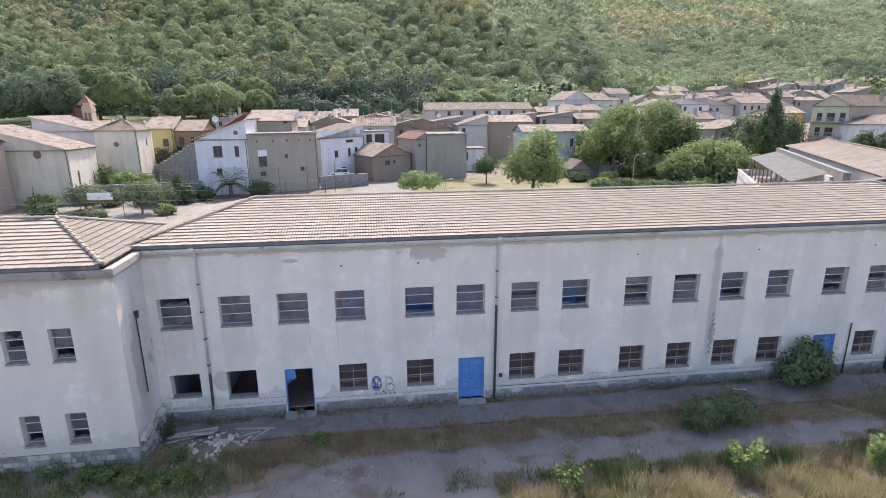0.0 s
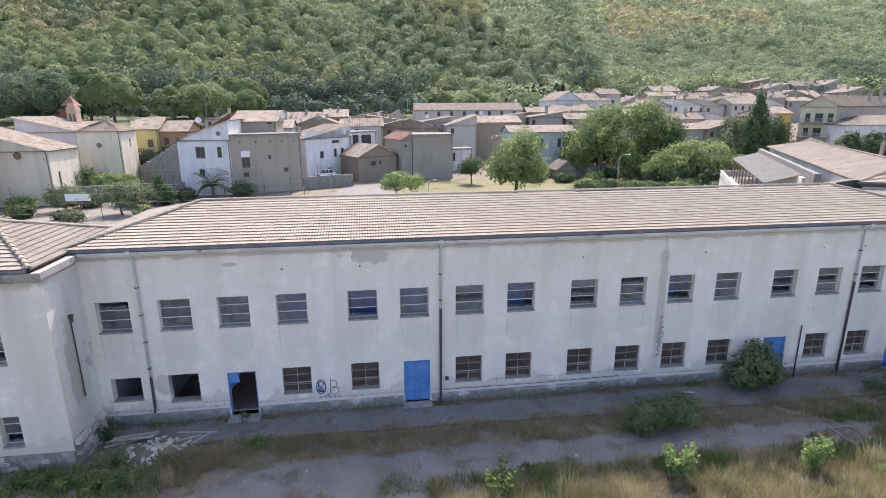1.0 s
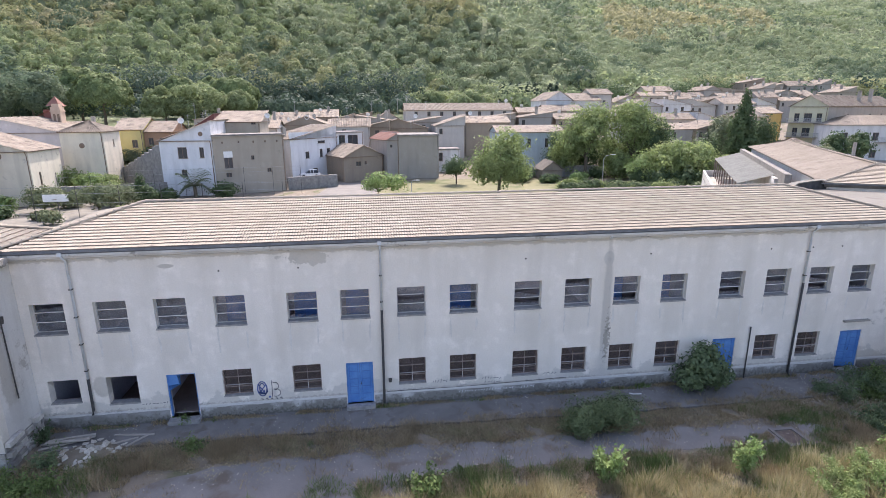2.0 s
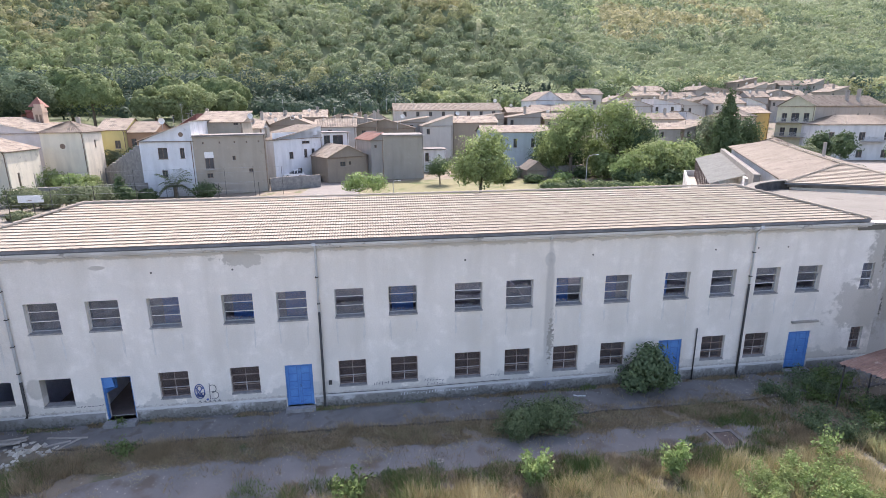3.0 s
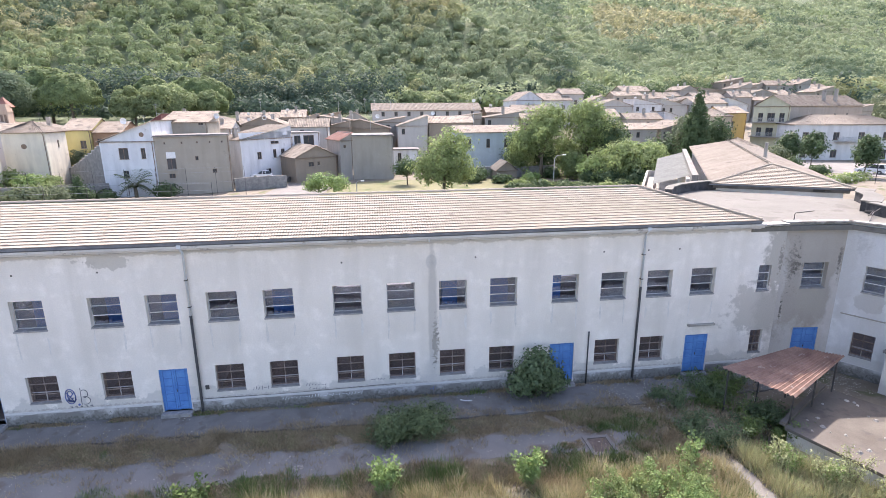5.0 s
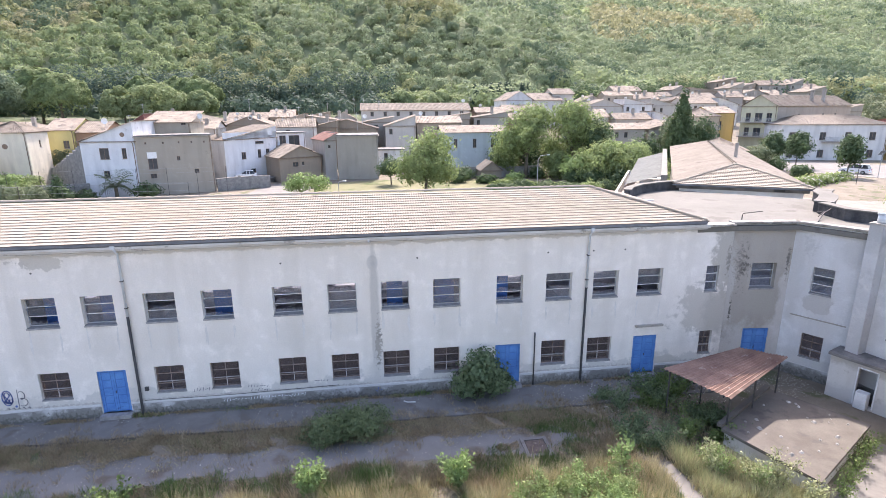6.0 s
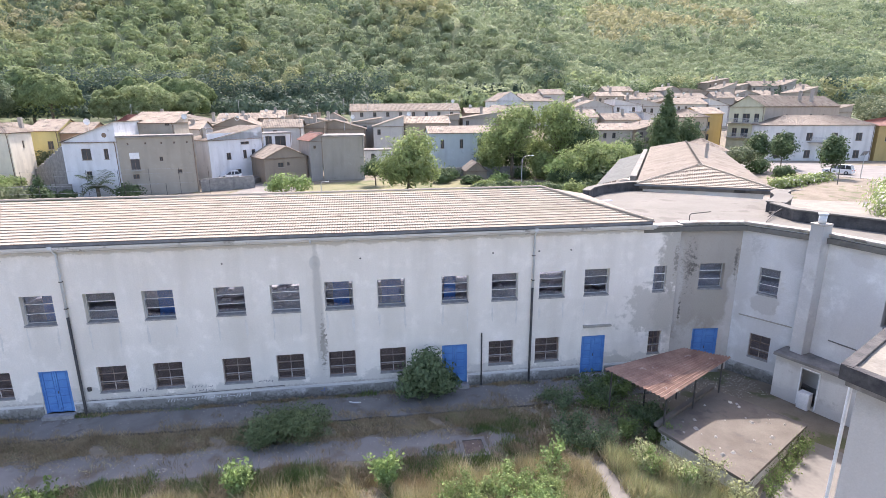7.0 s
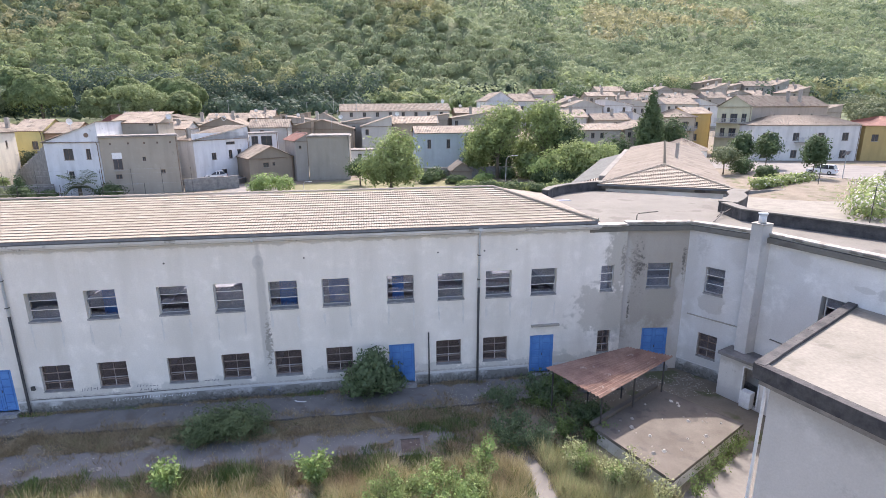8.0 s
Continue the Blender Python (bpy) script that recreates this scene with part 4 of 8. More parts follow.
# ---- the corner block with its flat roof ----
CB = [(32.0, 0.20), (35.45, -0.15), (37.45, -3.25), (39.6, -10.5)]
names = ["wall_corner", "wall_corner_east", "wall_court_east"]
holes = [
    [(1.36, 2.72, 4.82, 6.26), (1.36, 2.82, 0.28, 2.50)],
    [(1.05, 2.02, 4.82, 6.26), (1.05, 2.05, 1.2, 2.54)],
    [(2.85, 4.10, 4.82, 6.26)],
]
m0, _ = along(CB[0], CB[1])
m1, _ = along(CB[1], CB[2])
m2, _ = along(CB[2], CB[3])
BARE_WALL = marks(plaster("bare brown render wall", (0.375, 0.342, 0.298), (0.29, 0.262, 0.222), (0.46, 0.43, 0.39), 0.66), (
    (m0 @ Vector((2.2, 0, 0.9)), (3, 3, 1.7), (0.60, 0.58, 0.545), 0, 2.6, 0.3, 0.55),
    (m0 @ Vector((2.2, 0, 4.0)), (0.9, 0.9, 0.7), (0.36, 0.335, 0.285), 0, 1.6, 0.25, 0.8),
    (m0 @ Vector((3.3, 0, 3.6)), (0.3, 0.3, 2.0), (0.62, 0.60, 0.57), 0, 2.2, 0.3, 0.5),
    (m0 @ Vector((0.15, 0, 4.8)), (0.3, 0.3, 2.4), (0.58, 0.56, 0.53), 0, 2.6, 0.3, 0.4),
    (m0 @ Vector((0.75, 0, 6.2)), (0.42, 0.42, 1.3), BLACK, 1, 5.5, 0.35, 0.5),
    (m0 @ Vector((1.0, 0, 6.1)), (0.35, 0.35, 0.6), BLACK, 1, 4.5, 0.3, 0.6),
    (m0 @ Vector((0.45, 0, 3.6)), (0.1, 0.1, 0.9), BLACK, 1, 4.0, 0.2, 0.8),
    (m0 @ Vector((3.3, 0, 6.4)), (0.16, 0.16, 1.2), BLACK, 1, 3.0, 0.3, 0.75)))
PEELING = marks(plaster("peeling white plaster", (0.73, 0.725, 0.71), (0.56, 0.54, 0.51), (0.46, 0.44, 0.40), 0.66), (
    (m1 @ Vector((1.6, 0, 4.25)), (0.72, 0.72, 0.48), BARE, 0, 2.4, 0.05, 0.9),
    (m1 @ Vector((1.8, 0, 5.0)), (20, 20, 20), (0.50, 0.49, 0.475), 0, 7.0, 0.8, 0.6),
    (m1 @ Vector((0.25, 0, 5.6)), (0.38, 0.38, 2.6), DAMPGREY, 0, 2.6, 0.35, 0.8),
    (m1 @ Vector((0.75, 0, 7.3)), (0.45, 0.45, 0.8), (0.42, 0.41, 0.39), 1, 3.5, 0.4, 0.7),
    (m1 @ Vector((2.9, 0, 7.3)), (0.6, 0.6, 0.8), (0.46, 0.45, 0.43), 0, 2.2, 0.3, 0.75),
    (m1 @ Vector((1.6, 0, 5.5)), (0.95, 0.95, 1.0), BEIGE, 1, 3.0, 0.35, 0.6),
    (m1 @ Vector((2.0, 0, 0.9)), (3, 3, 0.5), DAMPGREY, 0, 3.0, 0.3, 0.7)))
STAINED = marks(plaster("stained court plaster", (0.76, 0.755, 0.735), (0.60, 0.58, 0.545), (0.48, 0.46, 0.43), 0.72), (
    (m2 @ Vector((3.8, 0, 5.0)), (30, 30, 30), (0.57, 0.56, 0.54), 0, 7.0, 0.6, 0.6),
    (m2 @ Vector((1.3, 0, 6.6)), (1.1, 1.1, 1.3), (0.53, 0.52, 0.50), 0, 2.4, 0.3, 0.8),
    (m2 @ Vector((1.7, 0, 7.6)), (0.5, 0.5, 0.3), DAMPGREY, 0, 1.5, 0.15, 0.8),
    (m2 @ Vector((4.5, 0, 7.0)), (0.36, 0.36, 0.13), DAMPGREY, 0, 2.6, 0.1, 0.9),
    (m2 @ Vector((5.7, 0, 7.0)), (0.8, 0.8, 0.25), (0.42, 0.41, 0.39), 0, 3.5, 0.15, 0.8),
    (m2 @ Vector((2.6, 0, 4.6)), (2.2, 2.2, 2.4), (0.50, 0.485, 0.46), 0, 2.8, 0.35, 0.6),
    (m2 @ Vector((3, 0, 8.3)), (9, 9, 0.16), BARE, 0, 4.0, 0.3, 0.8)))
for i in range(3):
    m, n = along(CB[i], CB[i + 1])
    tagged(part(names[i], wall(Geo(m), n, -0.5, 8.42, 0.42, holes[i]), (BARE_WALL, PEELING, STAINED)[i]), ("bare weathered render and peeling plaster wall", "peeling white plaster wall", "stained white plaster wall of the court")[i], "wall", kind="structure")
    g = Geo(m)
    g.box(-0.04, n + 0.04, -0.09, 0.0, 8.42, 8.50).box(-0.06, n + 0.07, -0.17, 0.3, 8.50, 8.57)
    tagged(part("trim", g, EDGE), "worn concrete roof edge of the corner block", "cornice", kind="structure")
    g = Geo(m)
    g.box(0.02, n, -0.03, -0.003, -0.3, 0.7)
    if i != 0:
        tagged(part("baseboard", g, PLINTH), "blotchy cement plinth of the court", "plinth", kind="structure")
place(up[4], m0 @ pose(1.35, 0, 4.82))
cu, cl = upper_window("window", 0.97, 1.44, (1,), 91, 0.14), lower_window("window", 1.0, 1.34)
place(cu, m1 @ pose(1.05, 0, 4.82))
place(cl, m1 @ pose(1.05, 0, 1.2))
place(cu, m2 @ pose(2.98, 0, 4.82))
ob = door("door_5", 1.46, 2.22)
ob.matrix_world = m0 @ pose(1.36, 0, 0.28)
for t in (*up, side_up, side_low, low, *wu, wl, cu, cl):
    discard(t)
tagged(part("wall_inside", Geo(m0).box(0, 6, 2.0, 2.2, 0, 8.3).box(-0.2, 6, 0.43, 2.0, 3.6, 3.9), INSIDE), "dim interior behind the corner windows", "wall", kind="structure")
tagged(part("wall_inside", Geo(m1).box(0.3, 3.6, 1.7, 1.9, 0, 8.1).box(0.3, 3.6, 0.43, 1.7, 3.6, 3.9).box(3.6, 3.8, 0.43, 1.9, 0, 8.1), INSIDE), "dim interior behind the side windows", "wall", kind="structure")
tagged(part("wall_inside", Geo(m2).box(-3, 7, 2.0, 2.2, 0, 8.3), INSIDE), "dim interior behind the court windows", "wall", kind="structure")
tagged(part("trim", Geo().box(30.42, 31.93, -0.2, 0.43, 8.43, 8.51), EDGE), "worn screed edge between the tiled and the flat roof", "cornice", kind="structure")
# deck
deck = [(29.9, -0.05), (32.0, -0.05), (35.45, -0.40), (37.2, -3.3), (39.4, -10.5), (47, -12), (42.2, -5.0), (40.1, -1.7), (38.8, 0.3), (39.3, 2.7),
        (41.2, 4.2), (42.8, 6.4), (36.0, 12.2), (34.3, 12.2), (32.6, 11.2), (31.1, 9.5), (30.0, 9.2)]
patch("roof_terrace", deck, 8.1, 8.36, ROOFDECK, "pale cracked screed of the flat roof", "flat roof")


def curb(name, pts, w, z0, z1, material, label):
    """A low wall that follows a bent line."""
    g = Geo()
    p = [Vector((*q, 0)) for q in pts]
    inn, out = [], []
    for i, q in enumerate(p):
        d = (p[min(i + 1, len(p) - 1)] - p[max(i - 1, 0)]).normalized()
        nrm = Vector((-d.y, d.x, 0)) * w / 2
        inn.append(q + nrm)
        out.append(q - nrm)
    for i in range(len(p) - 1):
        a, b, c, d = out[i], out[i + 1], inn[i + 1], inn[i]
        for z, fl in ((z1, 0),):
            g.quad((*a.xy, z), (*b.xy, z), (*c.xy, z), (*d.xy, z))
        g.quad((*a.xy, z0), (*b.xy, z0), (*b.xy, z1), (*a.xy, z1))
        g.quad((*c.xy, z0), (*d.xy, z0), (*d.xy, z1), (*c.xy, z1))
    for q, w2 in ((0, 0), (-1, 0)):
        g.quad((*out[q].xy, z0), (*inn[q].xy, z0), (*inn[q].xy, z1), (*out[q].xy, z1))
    return tagged(part(name, g, material), label, "parapet", kind="structure")


def parapet(pts, w, label):
    # body coloured dark for the shade on its inner face, coping left light
    ob = curb("parapet", pts, w, 7.8, 8.95, TAR_SHADE, label)
    cap = curb("coping", pts, w + 0.12, 8.95, 9.02, ROOFDECK, "")
    cap.parent = ob
    for key in ("category", "kind"):
        del cap[key]


parapet([(30.5, 9.1), (31.3, 10.3), (32.6, 11.4), (33.8, 12.0), (35.0, 12.5), (36.4, 12.8)], 0.4, "curved concrete parapet, its inner shade painted dark")
parapet([(39.4, 2.6), (40.6, 3.6), (41.6, 4.6), (42.4, 6.0), (43.6, 7.0)], 0.9, "broken concrete parapet end by the hipped roof")
parapet([(39.2, 2.4), (38.9, 0.4), (40.2, -1.6), (42.3, -5.0), (47.0, -12.0)], 0.5, "long concrete parapet, its inner face painted dark for shade")
hook = thing("roof_rail", pose(32.7, 0.5, 8.36), "bent thin iron rail on the flat roof", "rail")
part("rail", Geo().tube([(0, 0, 0), (0, 0, 0.5), (0.08, 0.02, 0.56), (1.3, 0.2, 0.6)], 0.025, 6), IRON, hook)
wire = thing("iron_bar", pose(37.0, 0.2, 8.37), "bent iron bars lying on the flat roof", "iron bar")
part("bar", Geo().tube([(0, 0, 0.02), (1.2, 1.0, 0.25), (2.0, 1.2, 0.55)], 0.03, 6).tube([(1.9, 2.2, 0.1), (1.4, 1.2, 0.3), (0.8, 0.9, 0.1)], 0.03, 6), IRON, wire)

# chimney pier
pier = thing("chimney", pose(*(0,) * 3) @ m2, "tall white plaster chimney pier with a round metal cap", "chimney")
part("shaft", Geo().box(-0.42, 0.17, -0.66, 0.0, 2.3, 8.95), marks(PLASTER_WORN.copy(), (((-0.1, -0.4, 6), (9, 9, 9), (0.45, 0.44, 0.425), 0, 7.0, 0.7, 0.7), ((-0.1, -0.4, 8.6), (3, 3, 0.7), (0.34, 0.33, 0.31), 0, 3.0, 0.5, 0.7))), pier)
part("shoulder", Geo().box(-0.46, 0.21, -0.70, 0.0, 8.95, 9.03), CONCRETE, pier)
part("cap", Geo().tube([(-0.1, -0.4, 9.05), (-0.1, -0.4, 9.45)], 0.17, 14).tube([(-0.1, -0.4, 9.45), (-0.1, -0.4, 9.53)], 0.21, 14), PIPE, pier, "round grey metal flue cap", True)
annex = thing("annex", pose(36.0, -3.05, 0, 0, 0, -66), "small plaster lean-to with a concrete slab roof and an open doorway", "annex")
part("wall", wall(Geo(), 3.6, -0.3, 2.25, 0.2, [(1.25, 2.0, 0.15, 2.0)]).box(0.0, 0.2, 0.2, 1.6, -0.3, 2.25).box(3.4, 3.6, 0.2, 1.6, -0.3, 2.25), marks(PLASTER_WORN.copy(), (((1.8, 0, 0.2), (9, 9, 0.5), DAMPGREY, 0, 3.0, 0.3, 0.8), ((1.8, 0, 2.2), (9, 9, 0.35), BARE, 0, 3.0, 0.3, 0.7))), annex)
part("roof_slab", Geo().box(-0.1, 3.8, -0.14, 1.9, 2.25, 2.40), CONCRETE_DARK, annex)
part("door_frame", Geo().box(1.19, 1.25, -0.03, 0.2, 0.1, 2.06).box(2.0, 2.06, -0.03, 0.2, 0.1, 2.06).box(1.19, 2.06, -0.03, 0.2, 2.0, 2.06), STEEL_WHITE, annex)
ob = thing("cabinet", annex.matrix_world @ pose(1.35, -0.3, 0.05), "white metal cabinet standing in the lean-to doorway", "cabinet")
part("body", Geo().box(0, 0.5, 0, 0.4, 0, 0.85), STEEL_WHITE, ob)
part("door", Geo().box(0.02, 0.48, -0.02, 0.0, 0.05, 0.8), STEEL_WHITE, ob)

# ---- low concrete slab roof in the court ----
S = [(27.96, -6.19), (29.44, -9.9), (34.6, -6.9), (32.5, -3.43)]
hut = thing("shed", Matrix(), "low shed with a cracked concrete slab roof", "shed")
cx = Vector((sum(p[0] for p in S) / 4, sum(p[1] for p in S) / 4))
shrink = [tuple(cx + (Vector(p) - cx) * 0.95) for p in S]
part("wall", Geo().slab(shrink, -0.3, 0.62), PLASTER_WORN, hut)
part("roof_slab", Geo().slab(S, 0.66, 0.80), SLAB, hut, "stained concrete slab")
m, n = along(S[0], S[3])
part("edge_beam", Geo(m).box(0.05, n, 0.02, 0.24, 0.80, 0.95), SLAB, hut)
r = random.Random(5)
for i in range(26):
    u, v = r.random(), r.random()
    p = Vector(S[0]).lerp(Vector(S[1]), 0.1 + 0.8 * u).lerp(Vector(S[3]).lerp(Vector(S[2]), 0.1 + 0.8 * u), 0.08 + 0.84 * v)
    s = r.uniform(0.03, 0.10)
    ob = thing("stone", pose(p.x, p.y, 0.80, 0, 0, r.uniform(0, 90)), "small pale lump of rubble on the slab", "rubble", "rubble on the slab")
    part("lump", Geo().add([(-s, -s, 0), (s, -s * 0.8, 0), (s * 0.9, s, 0), (-s, s * 0.7, 0), (-s * 0.5, -s * 0.4, s), (s * 0.6, -s * 0.3, s * 0.7), (s * 0.4, s * 0.5, s * 0.9), (-s * 0.5, s * 0.4, s * 0.7)],
                           [(0, 3, 2, 1), (4, 5, 6, 7), (0, 1, 5, 4), (1, 2, 6, 5), (2, 3, 7, 6), (3, 0, 4, 7)]), STONE, ob)


# ---- rusty canopy ----
def corrugated(g, a, b, c, d, n, amp, rows=2):
    """A wavy sheet over the four corners; the waves run from the edge a-b to d-c."""
    a, b, c, d = map(Vector, (a, b, c, d))
    nrm = (b - a).cross(d - a).normalized()
    cols = n * 2 + 1
    pts = []
    for j in range(rows):
        for i in range(cols):
            u, v = i / (cols - 1), j / (rows - 1)
            p = a.lerp(b, u).lerp(d.lerp(c, u), v)
            pts.append(p + nrm * (amp if i % 2 else -amp))
    g.add(pts, [(j * cols + i, j * cols + i + 1, (j + 1) * cols + i + 1, (j + 1) * cols + i) for j in range(rows - 1) for i in range(cols - 1)])
    return g


can = thing("canopy", Matrix(), "rusty corrugated iron canopy on thin posts", "canopy")
P = [(26.5, -3.5, 2.45), (28.0, -6.35, 2.35), (32.95, -3.65, 2.6), (31.1, -2.6, 2.75)]
for k in range(4):
    a0, a1 = k / 4 + 0.004, (k + 1) / 4 + 0.014
    q = [Vector(P[0]).lerp(Vector(P[1]), a0), Vector(P[0]).lerp(Vector(P[1]), a1), Vector(P[3]).lerp(Vector(P[2]), a1), Vector(P[3]).lerp(Vector(P[2]), a0)]
    lift = Vector((0, 0, 0.02 * (k % 2)))
    part("roof_sheet", corrugated(Geo(), *(p + lift for p in q), 4, 0.04), RUST, can)
for k, (u, v) in enumerate(((0.08, 0.05), (0.08, 0.95), (0.5, 0.95), (0.92, 0.95), (0.92, 0.1), (0.5, 0.08))):
    p = Vector(P[0]).lerp(Vector(P[3]), u).lerp(Vector(P[1]).lerp(Vector(P[2]), u), v)
    part("post", Geo().tube([(p.x, p.y, -0.1), (p.x, p.y, p.z - 0.03)], 0.04, 6), IRON, can)
for v in (0.08, 0.5, 0.92):
    a, b = Vector(P[0]).lerp(Vector(P[1]), v), Vector(P[3]).lerp(Vector(P[2]), v)
    part("rail", Geo().tube([a - Vector((0, 0, 0.06)), b - Vector((0, 0, 0.06))], 0.035, 6), IRON, can)

# ---- outbuilding with a flat roof ----
O = [(30.85, -11.5), (33.15, -19.5), (43.5, -17.0), (40.1, -6.25)]
shed = thing("outbuilding", Matrix(), "grey rendered outbuilding with a flat concrete roof and thick black fascia", "outbuilding")
cx = Vector((37.0, -13.5))
inner = [tuple(cx + (Vector(p) - cx) * 0.925) for p in O]
part("wall", Geo().slab(inner, -0.3, 5.6), marks(plaster("dirty outbuilding render", (0.56, 0.545, 0.515), (0.42, 0.40, 0.37), (0.36, 0.34, 0.31), 0.62), (((37, -13, 3), (60, 60, 60), (0.42, 0.40, 0.37), 0, 6.0, 0.7, 0.6), ((37, -13, 5.6), (60, 60, 0.7), (0.30, 0.285, 0.26), 0, 3.0, 0.5, 0.6))), shed)
part("roof_slab", Geo().slab(O, 5.95, 6.22), SCREED, shed, "weathered concrete roof")
part("soffit", Geo().slab([tuple(cx + (Vector(p) - cx) * 0.985) for p in O], 5.6, 5.95), CONCRETE_DARK, shed)
for k, (a, b) in enumerate(zip(O, O[1:] + O[:1])):
    m, n = along(a, b)
    rr, x = random.Random(k), -0.06 + 0.02 * k
    while x < n + 0.04:
        e = min(x + rr.uniform(0.7, 1.7), n + 0.06)
        h = Geo(m).box(x, e, -0.1 + rr.uniform(-0.008, 0.008) - 0.003 * k, 0.22 + 0.004 * k + rr.uniform(-0.012, 0.012), 5.84 + rr.uniform(-0.015, 0.015), 6.33 + 0.005 * k + rr.uniform(-0.008, 0.008))
        part("fascia", h, TAR_SHADE, shed, "blackened crumbling concrete upstand")
        x = e
part("drainpipe", Geo().tube([(31.5, -11.25, 5.6), (31.5, -11.2, 0.0)], 0.06, 8), PIPE, shed)
rail = thing("stair_rail", pose(33.0, -13.3, 0), "white tubular handrail by the outbuilding's steps", "handrail")
part("rail", Geo().tube([(-0.2, 0, 0), (-0.2, 0, 2.2), (0.9, -2.4, 2.2)], 0.03, 6), STEEL_WHITE, rail)
part("rail", Geo().tube([(-0.2, 0, 1.7), (0.9, -2.4, 1.7)], 0.025, 6), STEEL_WHITE, rail)

# ---- second building with a long hipped roof ----
AX, PX = Vector((0.5, 0.866, 0)), Vector((0.866, -0.5, 0))
FL = Vector((35.7, 12.2, 0))


def b2(u, v, z):
    p = FL + PX * u + AX * v
    return (p.x, p.y, z)


two = thing("building", Matrix(), "long low building with a brown hipped tile roof", "building")
RW, RL = 9.0, 43.0
M2 = pose(FL.x, FL.y, 0, 0, 0, -30)
part("wall", Geo(M2).box(0.5, RW - 0.5, 0.6, RL - 0.4, -0.3, 8.75), PLASTER, two)
part("fascia", Geo(M2).box(0.2, RW - 0.2, 0.3, 0.6, 8.5, 8.8), CONCRETE_DARK, two)
part("window", Geo(M2).box(RW - 2.4, RW - 1.7, 0.25, 0.3, 8.52, 8.76), PANE_FAR, two)
E2, R2 = 8.86, 9.98
g = Geo()
corrugated(g, b2(0, RL, E2), b2(0, 0, E2), b2(RW / 2, RW / 2, R2), b2(RW / 2, RL - RW / 2, R2), 130, 0.02, 2)
corrugated(g, b2(RW, 0, E2), b2(RW, RL, E2), b2(RW / 2, RL - RW / 2, R2), b2(RW / 2, RW / 2, R2), 130, 0.02, 2)
corrugated(g, b2(RW, RL, E2), b2(0, RL, E2), b2(RW / 2, RL - RW / 2, R2), b2(RW / 2, RL - RW / 2, R2), 24, 0.02, 2)
part("roof", g, TILE_BROWN, two)
part("roof_deck", Geo().quad(b2(0, 0, E2 - 0.03), b2(RW, 0, E2 - 0.03), b2(RW / 2, RW / 2, R2 - 0.03)).quad(b2(0, 0, E2 - 0.1), b2(0, RL, E2 - 0.1), b2(RW, RL, E2 - 0.1), b2(RW, 0, E2 - 0.1)), TILE_BROWN, two)
hs = Vector(b2(RW / 2, RW / 2, R2)) - Vector(b2(RW / 2, 0, E2))
tiled(b2(0, -0.05, E2), PX, hs, int(hs.length / TL), lambda r: (r * TL / hs.length * RW / 2, RW - r * TL / hs.length * RW / 2), "tiles", two, seed=12)
for a, b in ((b2(0, 0, E2 + 0.05), b2(RW / 2, RW / 2, R2 + 0.05)), (b2(RW, 0, E2 + 0.05), b2(RW / 2, RW / 2, R2 + 0.05)), (b2(RW / 2, RW / 2, R2 + 0.04), b2(RW / 2, RL - RW / 2, R2 + 0.04))):
    ridge_caps(a, b, two)
part("gutter", Geo(M2).box(-0.1, RW + 0.1, -0.12, -0.02, E2 - 0.1, E2 - 0.02), ZINC, two)
part("flue", Geo().tube([b2(RW * 0.62, 15, 9.6), b2(RW * 0.62, 15, 11.1)], 0.16, 8), CONCRETE, two, "grey flue pipe")
# parapet and the lean-to roof on its long side
part("parapet", Geo(M2).box(-0.9, -0.35, 9.0, RL + 0.5, 0, 8.45), mat("grey weathered parapet", (0.15, 0.143, 0.128), (0.225, 0.215, 0.195), 0.9, 0.95, 0.4, fine=8), two)
lean = thing("lean_to", M2, "open balcony under a pale corrugated lean-to roof", "lean-to")
part("roof_sheet", corrugated(Geo(), (-4.2, RL, 6.9), (-4.2, 14, 6.9), (-0.9, 14, 7.9), (-0.9, RL, 7.9), 52, 0.07), mat("pale fibre cement", (0.135, 0.14, 0.125), (0.20, 0.205, 0.185), 0.8, fine=6, grit=0.3), lean)
part("floor", Geo().box(-5.6, -0.9, 12, RL + 0.2, 4.0, 4.2), CONCRETE, lean)
part("wall", Geo().box(-5.6, -5.35, 12, RL + 0.2, 0, 5.1).box(-5.35, -0.9, RL, RL + 0.2, 0, 5.1).box(-1.2, -0.9, 12, RL, 4.2, 7.7), PLASTER_WORN, lean)
for v in np.arange(RL - 0.3, 12, -3.0):
    part("post", Geo().box(-4.15, -4.0, v - 0.08, v + 0.08, 4.2, 6.9), STEEL_BROWN, lean)
three = thing("house", M2 @ pose(RW - 5.5, RL + 4, 0), "small white house with a pyramid tile roof", "house")
part("wall", Geo().box(0, 7, 0, 7, 0, 8.2), PLASTER, three)
g = Geo()
for a, b in (((-.4, -.4), (7.4, -.4)), ((7.4, -.4), (7.4, 7.4)), ((7.4, 7.4), (-.4, 7.4)), ((-.4, 7.4), (-.4, -.4))):
    corrugated(g, (*a, 8.2), (*b, 8.2), (3.5, 3.5, 9.9), (3.5, 3.5, 9.9), 20, 0.02)
part("roof", g, TILE_TOWN, three)


# ---- the village ----
PAINT = {}


def paint(c):
    if c not in PAINT:
        PAINT[c] = marks(plaster("house paint", c, tuple(k * 0.66 for k in c), tuple(k * 0.58 for k in c), 0.60), (((0, 0, 5), (400, 400, 400), tuple(k * 0.66 for k in c), 0, 6.0, 0.7, 0.6 if max(c) < 0.7 else 0.3),))
    return PAINT[c]


